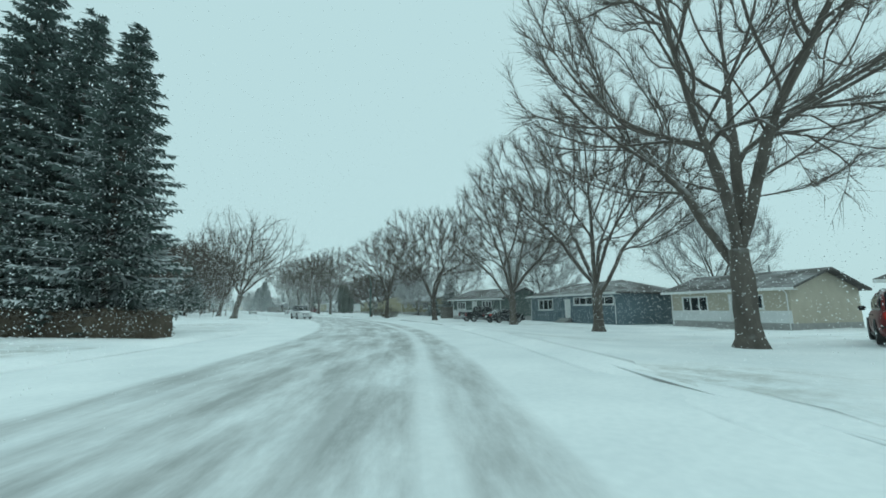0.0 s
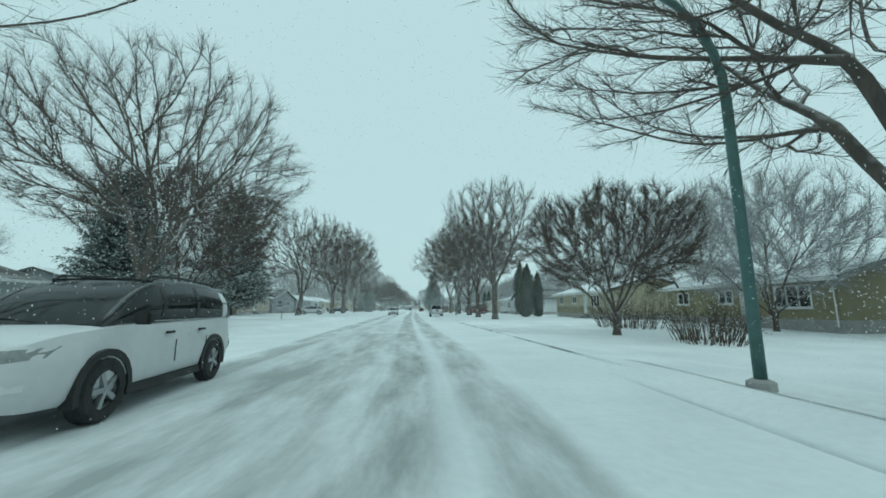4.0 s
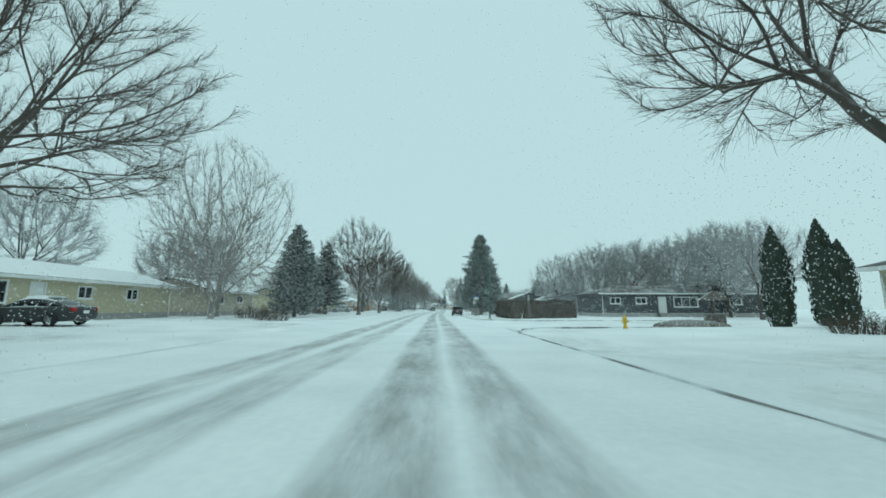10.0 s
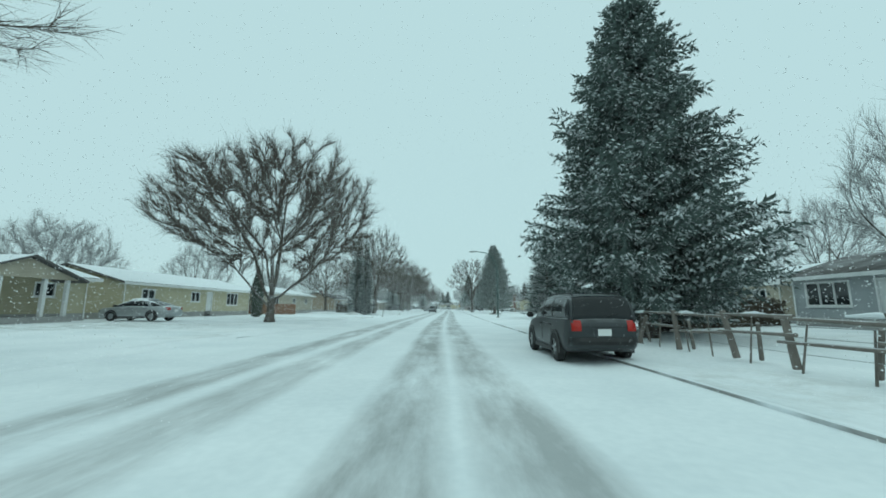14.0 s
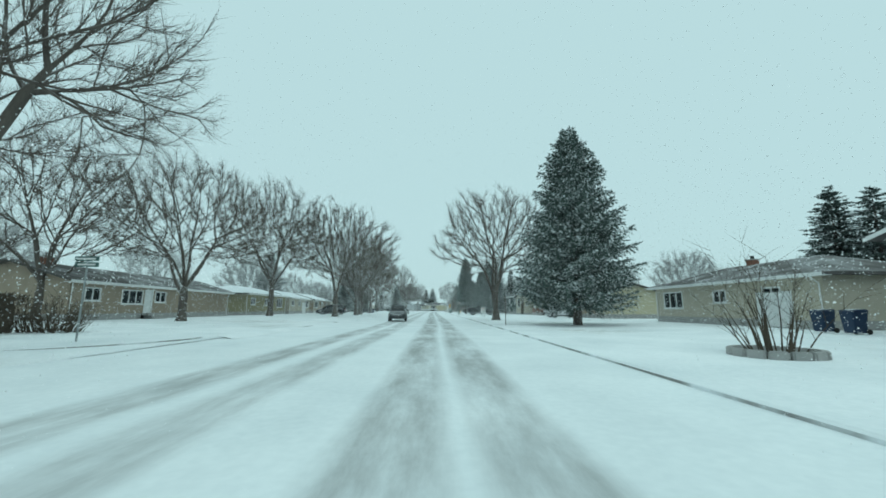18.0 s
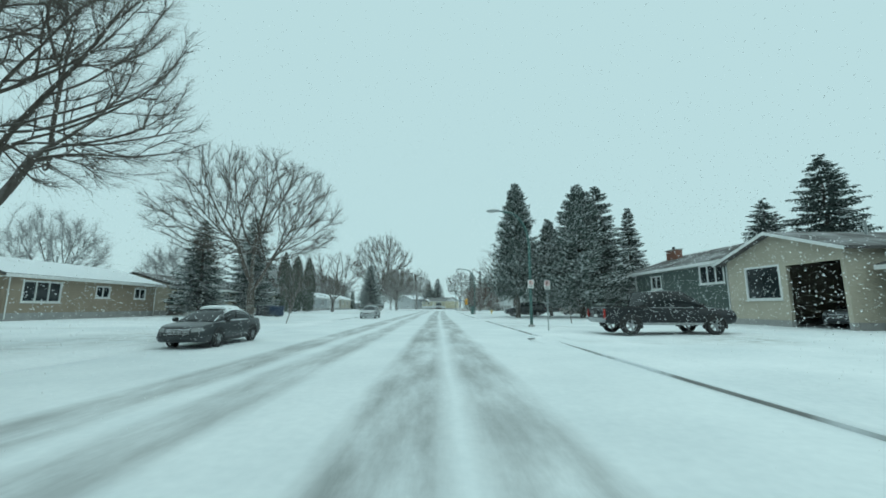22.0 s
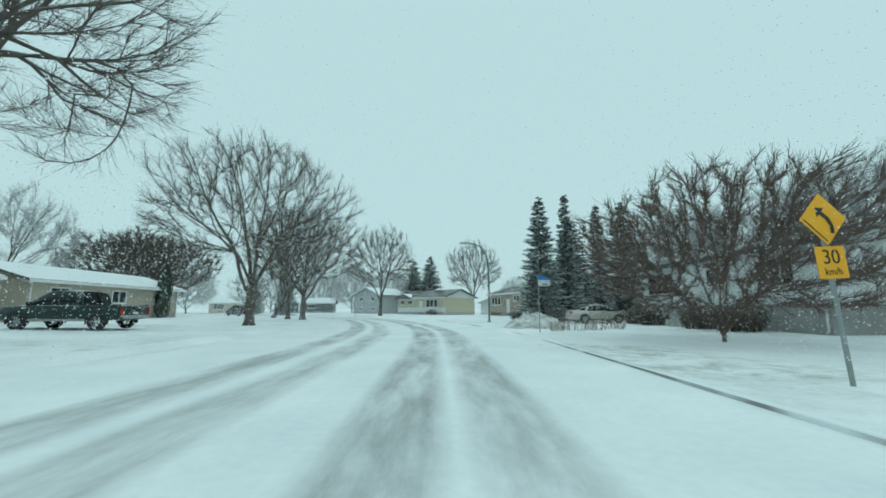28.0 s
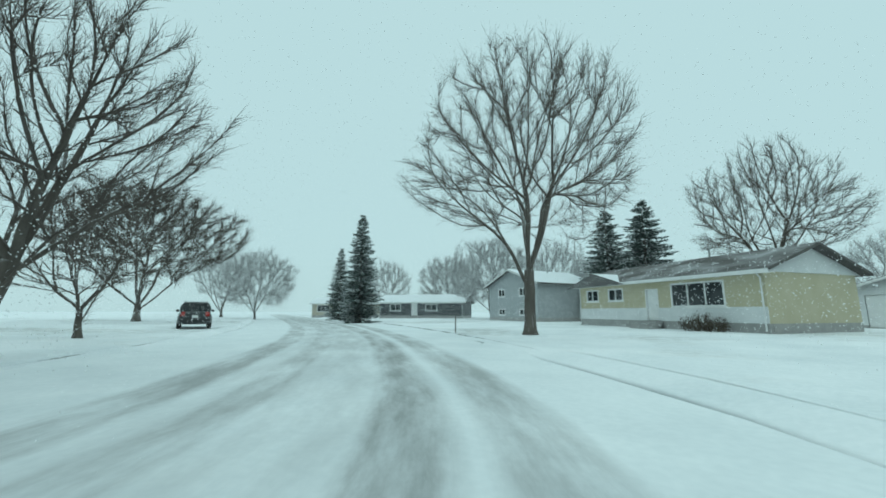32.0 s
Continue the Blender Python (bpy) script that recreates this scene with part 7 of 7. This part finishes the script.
cs = sign_post("curve_sign", "yellow diamond bend-ahead warning sign with a 30 km/h plate", 6.3, 414.7, 2.95, 4, -3.0, 0.035)
dz = 2.62
d = 0.43
dia = part("diamond_plate", flat_shape([(-d, dz), (0, dz - d), (d, dz), (0, dz + d)], -0.055, -0.045), SIGN_YELLOW, cs, "yellow diamond plate")
part("border", flat_shape([(-d + 0.05, dz), (0, dz - d + 0.05), (0, dz - d + 0.075), (-d + 0.075, dz)], -0.06, -0.056), SIGN_BLACK, dia)
part("arrow_shaft", flat_shape([(0.09, dz - 0.24), (0.15, dz - 0.24), (0.15, dz - 0.1), (0.09, dz + 0.03), (-0.03, dz + 0.13), (-0.07, dz + 0.085), (0.03, dz), (0.09, dz - 0.11)], -0.064, -0.057), SIGN_BLACK, dia, "black bent arrow")
part("arrow_head", flat_shape([(-0.12, dz + 0.19), (-0.11, dz + 0.04), (0.03, dz + 0.18)], -0.064, -0.057), SIGN_BLACK, dia)
pl = part("speed_plate", Mesh().box(-0.27, 0.27, -0.055, -0.045, 1.65, 2.17), SIGN_YELLOW, cs, "square yellow speed plate", bevel=0.003)
lettering("30", 0.33, 0, 1.99, -0.058, SIGN_BLACK, pl)
lettering("km/h", 0.16, 0, 1.76, -0.058, SIGN_BLACK, pl)
for n, (x, y, txt) in enumerate(((5.6, 428.9, True), (3.3, 197.4, False))):
    bs = sign_post("bus_stop_sign", "blue and white bus stop flag on a steel post", x, y, 3.0, 0, 0, 0.03)
    part("blue_flag", flat_shape([(0.0, 2.72), (0.62, 2.72), (0.5, 2.86), (0.3, 2.94), (0.0, 2.96)], -0.045, -0.035), SIGN_BLUE, bs, "blue flag plate")
    wp = part("white_plate", Mesh().box(0.0, 0.62, -0.045, -0.035, 2.42, 2.715), SIGN_WHITE, bs)
    lettering("Bus Stop", 0.14, 0.31, 2.63, -0.048, SIGN_BLUE, wp)
    part("text_bar", Mesh().box(0.2, 0.5, -0.05, -0.046, 2.47, 2.53), SIGN_BLACK, wp)
    if not txt:
        no_parking(bs, 2.0, -0.04)
np_sign = sign_post("no_parking_sign", "white no-parking sign on a thin steel post", 4.6, 345.0, 2.6)
no_parking(np_sign, 2.3, -0.04)
sp = sign_post("traffic_sign", "thin steel signpost with its plate seen edge-on beside a hedge", 7.6, 182.3, 2.6)
part("plate", Mesh().box(-0.008, 0.008, -0.3, 0.3, 1.9, 2.5), STEEL, sp).rotation_euler = (0, 0, radians(-32))
ss = sign_post("street_name_post", "street name plates on a thin post at a side street", -13.9, 276.0, 2.9)
for k, z in enumerate((2.6, 2.8)):
    s = part("name_plate", Mesh().box(-0.4, 0.4, -0.03 - 0.02 * k, -0.01 - 0.02 * k, z - 0.08, z + 0.08), GREEN_POLE, ss, "green name plate")
    part("text_bar", Mesh().box(-0.3, 0.3, -0.038 - 0.02 * k, -0.033 - 0.02 * k, z - 0.03, z + 0.03), SIGN_WHITE, s)
for x, y, h, lean in ((4.2, 293.6, 2.3, 0), (-14.2, 92.0, 0.8, 6), (-11.4, 258.8, 0.9, 4), (-11.2, 352.0, 2.3, 16), (8.7, 353.2, 1.25, -6), (-12.6, 475.0, 0.9, 0), (-16.0, 452.6, 1.6, 0)):
    sign_post("marker_post", "thin wooden marker post stuck in the snow", x, y, h, 0, lean, 0.035, WOOD)
bd = thing("realty_sign", "white yard sign board in a black frame on the lawn", "sign")
part("board", Mesh().box(-0.36, 0.36, -0.02, 0.02, 0.62, 1.55), SIGN_WHITE, bd, bevel=0.004)
for sx in (-1, 1):
    part("leg", Mesh().box(sx * 0.22 - 0.015, sx * 0.22 + 0.015, -0.012, 0.012, -0.1, 0.62), BLACK_TRIM, bd)
    part("frame_side", Mesh().box(sx * 0.38 - 0.02, sx * 0.38 + 0.02, -0.025, 0.025, 0.6, 1.57), BLACK_TRIM, bd)
part("frame_rail", Mesh().box(-0.36, 0.36, -0.025, 0.025, 1.552, 1.59), BLACK_TRIM, bd)
part("cross_bar", Mesh().box(-0.205, 0.205, -0.01, 0.01, 0.15, 0.18), BLACK_TRIM, bd)
for z, w, c in ((1.43, 0.26, SIGN_BLACK), (1.3, 0.25, SIGN_RED), (1.2, 0.2, SIGN_BLACK), (1.0, 0.24, SIGN_BLACK), (0.9, 0.18, SIGN_BLACK), (0.78, 0.22, SIGN_BLACK)):
    part("text_bar", Mesh().box(-w, w, -0.026, -0.021, z - 0.025, z + 0.025), c, bd)
bd.matrix_basis = at(6.0, 319.2, 3)


def hydrant(x, y):
    root = thing("fire_hydrant", "yellow fire hydrant standing in the snow", "hydrant", "yellow hydrants")
    prof = [(-0.1, 0.13), (0.08, 0.13), (0.1, 0.1), (0.5, 0.1), (0.52, 0.135), (0.57, 0.135), (0.66, 0.1), (0.72, 0.05), (0.76, 0.04), (0.78, 0.0)]
    part("barrel", Mesh().tube([Vector((0, 0, z)) for z, r in prof], [r for z, r in prof], 12), HYDRANT, root, smooth=True)
    for a in (0, 90, 180):
        dx, dy = math.cos(radians(a)), math.sin(radians(a))
        part("nozzle", Mesh().tube([Vector((dx * 0.08, dy * 0.08, 0.42)), Vector((dx * 0.19, dy * 0.19, 0.42))], [0.055, 0.06], 8), HYDRANT, root)
    root.matrix_basis = at(x, y)


hydrant(9.6, 166.0)
hydrant(8.4, 390.2)


def bin_cart(x, y, rz, mat, label):
    root = thing("waste_bin", label, "bin", "wheeled bins")
    part("body", Mesh().loft([[(-0.26, -0.3, 0.06), (0.26, -0.3, 0.06), (0.26, 0.26, 0.06), (-0.26, 0.26, 0.06)], [(-0.31, -0.37, 1.02), (0.31, -0.37, 1.02), (0.31, 0.36, 1.02), (-0.31, 0.36, 1.02)]]), mat, root, bevel=0.03)
    part("lid", Mesh().loft([[(-0.33, -0.4, 1.02), (0.33, -0.4, 1.02), (0.33, 0.4, 1.02), (-0.33, 0.4, 1.02)], [(-0.27, -0.33, 1.1), (0.27, -0.33, 1.1), (0.27, 0.33, 1.13), (-0.27, 0.33, 1.13)]]), mat, root, "lid capped with snow", bevel=0.02)
    for sx in (-1, 1):
        part("wheel", Mesh().tube([Vector((sx * 0.26, 0.3, 0.12)), Vector((sx * 0.32, 0.3, 0.12))], [0.12, 0.12], 10), RUBBER, root)
    part("handle", Mesh().tube([Vector((-0.25, 0.42, 0.95)), Vector((0.25, 0.42, 0.95))], [0.02, 0.02], 6), mat, root)
    root.matrix_basis = at(x, y, rz)


for x, y, rz, mat, lab in ((-19.4, 366.3, 80, BIN_BLACK, "black wheeled bin standing in the snow"), (-17.6, 365.3, 95, BIN_BLUE, "dark blue wheeled bin standing in the snow"), (-16.7, 364.7, 100, BIN_BLUE, "dark blue wheeled bin standing in the snow"),
                           (-25.8, 162.2, 90, BIN_BLACK, "black wheeled bin beside a driveway"), (17.2, 280.6, -90, BIN_BLUE, "blue wheeled bin beside a house wall"), (17.3, 279.3, -90, BIN_BLUE, "blue wheeled bin beside a house wall"), (-18.4, 365.8, 88, BIN_BLACK, "black wheeled bin standing in the snow")):
    bin_cart(x, y, rz, mat, lab)
ub = thing("utility_box", "dark street-side utility box beside a lamp post", "utility box")
part("body", Mesh().box(-0.22, 0.22, -0.2, 0.2, -0.1, 1.25), GREEN_POLE, ub, bevel=0.02)
part("cap", Mesh().loft([[(-0.25, -0.23, 1.25), (0.25, -0.23, 1.25), (0.25, 0.23, 1.25), (-0.25, 0.23, 1.25)], [(-0.14, -0.12, 1.4), (0.14, -0.12, 1.4), (0.14, 0.12, 1.4), (-0.14, 0.12, 1.4)]]), BLACK_TRIM, ub)
ub.matrix_basis = at(4.75, 386.0)
pr = thing("planter_ring", "low round stone planter ring round a bare shrub", "planter")
for k in range(14):
    t = 2 * math.pi * k / 14
    part("stone", Mesh().box(-0.2, 0.2, -0.09, 0.09, -0.1, 0.2, pose(math.cos(t) * 0.95, math.sin(t) * 0.95, 0, 0, 0, math.degrees(t) + 90)), CONCRETE, pr, bevel=0.03)
pr.matrix_basis = at(7.1, 272.4)
wl = thing("garden_well", "dark ornamental wishing well with a peaked roof in the snow", "garden ornament")
part("well_wall", Mesh().tube([Vector((0, 0, -0.1)), Vector((0, 0, 0.7))], [0.55, 0.52], 12), WOOD, wl)
for sx in (-1, 1):
    part("post", Mesh().box(sx * 0.5 - 0.05, sx * 0.5 + 0.05, -0.05, 0.05, 0.6, 1.6), WOOD, wl)
part("roof", Mesh().loft([[(-0.95, -0.7, 1.5), (-0.95, 0.7, 1.5), (-0.95, 0, 2.0)], [(0.95, -0.7, 1.5), (0.95, 0.7, 1.5), (0.95, 0, 2.0)]]), WOOD, wl)
wl.matrix_basis = at(18.0, 170.4, 60, 1.25)
part("bed_mound", Mesh().tube([Vector((0, 0, -0.1)), Vector((0, 0, 0.2)), Vector((0, 0, 0.38)), Vector((0, 0, 0.42))], [2.0, 1.7, 0.9, 0.0], 16), HEDGE, wl, "dark garden mound", smooth=True).matrix_basis = pose(-1.2, 1.2, 0)

# rustic log fence
lf = thing("log_fence", "rustic snowy log fence with crooked posts along the yard", "fence")
rng = random.Random(77)
prev = None
for k in range(7):
    y = 203.5 + k * 1.75
    x = 4.3 + rng.uniform(-0.15, 0.15)
    part("post", Mesh().tube([Vector((x + rng.uniform(-0.25, 0.25), y + rng.uniform(-0.2, 0.2), 0.0)), Vector((x, y, 0.95 + rng.uniform(-0.1, 0.15)))], [0.075, 0.06], 8), WOOD, lf)
    if prev:
        for z in (0.55, 0.92):
            part("rail", Mesh().tube([Vector((prev[0], prev[1] - 0.2, z + rng.uniform(-0.08, 0.08))), Vector((x, y + 0.2, z + rng.uniform(-0.08, 0.08)))], [0.04, 0.03], 7), WOOD, lf)
    prev = (x, y)
for k in range(9):
    x, y = 4.5 + k * 0.55, 203.3 + rng.uniform(-0.1, 0.1)
    part("picket", Mesh().tube([Vector((x, y, 0)), Vector((x + rng.uniform(-0.06, 0.06), y, 0.75 + rng.uniform(-0.1, 0.1)))], [0.03, 0.025], 6), WOOD, lf)
for k in range(10):
    y = 204.2 + k * 1.15 + rng.uniform(-0.2, 0.2)
    part("stake", Mesh().tube([Vector((4.4 + rng.uniform(-0.1, 0.1), y, -0.1)), Vector((4.4 + rng.uniform(-0.12, 0.12), y, 0.85 + rng.uniform(-0.1, 0.12)))], [0.022, 0.016], 5), WOOD, lf)
for k in range(5):
    y = 205.0 + k * 2.3
    part("brace", Mesh().tube([Vector((4.75, y + 0.5, 0.0)), Vector((4.35, y, 0.8))], [0.05, 0.04], 6), WOOD, lf)
    part("snow_cap", Mesh().tube([Vector((4.3, y - 0.5, 0.985)), Vector((4.32, y, 1.0)), Vector((4.3, y + 0.45, 0.98))], [0.02, 0.055, 0.02], 7), SNOW, lf)
for z in (0.3, 0.6, 0.8):
    part("wire", Mesh().tube([Vector((4.42, 203.4, z)), Vector((4.4, 209, z - 0.03)), Vector((4.42, 214.6, z))], [0.006] * 3, 3), STEEL, lf)
lf.location = (0, 0, 0.02)


def board_fence(x0, y0, x1, y1, h, mat, label):
    root = thing("board_fence", label, "fence")
    ln = math.hypot(x1 - x0, y1 - y0)
    n = int(ln / 0.155)
    me = Mesh().box(0, 0.14, -0.011, 0.011, 0.05, h).data("board", mat)
    for k in range(n):
        b = new("board", me)
        b.parent = root
        b.location = (k * 0.155, 0, random.uniform(-0.015, 0.015))
    for z in (0.35, h - 0.3):
        part("rail", Mesh().box(0, ln, 0.012, 0.06, z, z + 0.09), mat, root)
    for k in range(int(ln / 2.4) + 1):
        part("post", Mesh().box(k * 2.4 - 0.045, k * 2.4 + 0.045, 0.061, 0.15, -0.2, h + 0.05), mat, root)
    root.matrix_basis = pose(x0, y0, gz((x0 + x1) / 2, (y0 + y1) / 2), 0, 0, math.degrees(math.atan2(y1 - y0, x1 - x0)))


board_fence(16.6, 53.2, 19.0, 53.2, 1.9, WOOD, "weathered grey board fence at the end of a bungalow")
board_fence(-24.0, 253.5, -24.0, 256.8, 1.4, BROWN_FENCE, "brown board fence beside a house")
board_fence(-30.0, 252.8, -22.0, 252.8, 1.4, BROWN_FENCE, "brown board fence along a side lot")
board_fence(-27.0, 363.5, -27.0, 366.0, 1.7, WOOD, "weathered board fence between two houses")
wf = thing("wire_fence", "low post fence in a snowy yard", "fence")
for k in range(6):
    part("post", Mesh().tube([Vector((k * 1.6, 0, -0.1)), Vector((k * 1.6 + 0.05, 0, 1.1))], [0.05, 0.045], 6), WOOD, wf)
    if k:
        part("rail", Mesh().tube([Vector((k * 1.6 - 1.6, 0, 0.9)), Vector((k * 1.6, 0, 0.85))], [0.03, 0.03], 5), WOOD, wf)
wf.matrix_basis = at(-21.0, 64.0, 10)


def snow_pile(x, y, rx, ry, h, seed):
    m = Mesh()
    n, k = 24, 52
    rows = []
    for i in range(n + 1):
        u = i / n
        for j in range(k):
            t = 2 * math.pi * j / k
            q = Vector((math.cos(t) * rx * u, math.sin(t) * ry * u, 0))
            bump = noise.noise((q.x * 1.6 + seed, q.y * 1.6, 0.3)) * 0.3 + abs(noise.noise((q.x * 3.3, q.y * 3.3 + seed, 0.7))) * 0.34 + noise.noise((q.x * 8, q.y * 8, seed)) * 0.12 - 0.08
            m.v.append((q.x, q.y, h * (1 - u ** 2.6) * (1 + bump * 1.4) - 0.06 * u))
    for i in range(n):
        for j in range(k):
            m.f.append((i * k + j, (i + 1) * k + j, (i + 1) * k + (j + 1) % k, i * k + (j + 1) % k))
    ob = part("ploughed_snow_mound", m, dust(material("dirty_snow", (0.26, 0.25, 0.235), (0.6, 0.61, 0.6), 0.9, 2.2, 0.9, fine=9), 0.6, 0.62, 1.0, 2.5), smooth=True)
    tagged(ob, "lumpy mound of dirty ploughed snow beside the kerb", "snow mound")
    ob.matrix_basis = at(x, y)


snow_pile(6.6, 433.4, 2.1, 1.4, 0.8, 3)
snow_pile(-17.6, 266.3, 1.7, 1.1, 0.5, 9)


# ---- snow in the air ----
FLAKE = bpy.data.materials.new("snowflake")
FLAKE.use_nodes = True
fn = FLAKE.node_tree
fn.nodes.clear()
f_out, f_mix = fn.nodes.new("ShaderNodeOutputMaterial"), fn.nodes.new("ShaderNodeMixShader")
f_mix.inputs[0].default_value = 0.5
for slot, kind in ((1, "ShaderNodeBsdfDiffuse"), (2, "ShaderNodeBsdfTranslucent")):
    sh = fn.nodes.new(kind)
    sh.inputs["Color"].default_value = (0.95, 0.96, 0.97, 1)
    fn.links.new(sh.outputs[0], f_mix.inputs[slot])
fn.links.new(f_mix.outputs[0], f_out.inputs[0])


def flying_snow(per_metre=0.0019, seed=5):
    """Loose wind-blown flakes over the whole street: each a small tilted three-cornered clump, sparse and fine over the lane, coarser towards the yards."""
    rg = np.random.default_rng(seed)
    made = []
    n_line = len(LINE_A)
    first = int(np.argmin(((LINE_A - (-14.3, 0.0)) ** 2).sum(1)))
    half, top = 17.0, 9.0
    hi, step = 19.0, 1.06
    r0 = 2.0
    run = float(np.linalg.norm(np.diff(LINE_A[first:], axis=0), axis=1).sum())
    while r0 < hi:
        r1 = r0 * step + 0.1
        rm = (r0 + r1) / 2
        side = min(0.045, 0.0043 * rm)
        k = per_metre * (0.4 if rm < 3.5 else 1.0)
        n = int(2 * k / (0.433 * side * side) * math.pi * (r1 * r1 - r0 * r0) * run)
        a = rg.uniform(0, 2 * math.pi, n)
        r = np.sqrt(rg.uniform(r0 * r0, r1 * r1, n))
        o, z = r * np.cos(a), CAM_Z + r * np.sin(a)
        thick = np.clip(1.2 - z / 8.0, 0.15, 1.0)
        keep = (z > 0.2) & (z < top) & (np.abs(o) < half) & (rg.uniform(0, 1, n) < thick)
        o, z = o[keep], z[keep]
        made.append(np.stack([o, z, side * rg.uniform(0.6, 1.3, len(o))], 1))
        r0 = r1
    f = np.concatenate(made)
    n = len(f)
    u = rg.uniform(first, n_line - 1.001, n)
    i = u.astype(int)
    w = (u - i)[:, None]
    base = LINE_A[i] * (1 - w) + LINE_A[i + 1] * w + NORM_A[i] * f[:, :1]
    mid = np.concatenate([base, f[:, 1:2]], 1)
    p = rg.normal(size=(n, 3))
    p /= np.linalg.norm(p, axis=1)[:, None]
    q = np.cross(p, rg.normal(size=(n, 3)))
    q /= np.linalg.norm(q, axis=1)[:, None]
    s = f[:, 2:3]
    verts = np.stack([mid + p * s * 0.577, mid - p * s * 0.289 + q * s * 0.5, mid - p * s * 0.289 - q * s * 0.5], 1).astype(np.float32)
    me = bpy.data.meshes.new("flying_snow")
    me.vertices.add(3 * n)
    me.vertices.foreach_set("co", verts.ravel())
    me.loops.add(3 * n)
    me.loops.foreach_set("vertex_index", np.arange(3 * n, dtype=np.int32))
    me.polygons.add(n)
    me.polygons.foreach_set("loop_start", np.arange(0, 3 * n, 3, dtype=np.int32))
    me.update(calc_edges=True)
    me.materials.append(FLAKE)
    return tagged(new("flying_snow", me), "loose white snowflakes blowing through the air over the street", "falling snow", kind="stuff")


flying_snow()
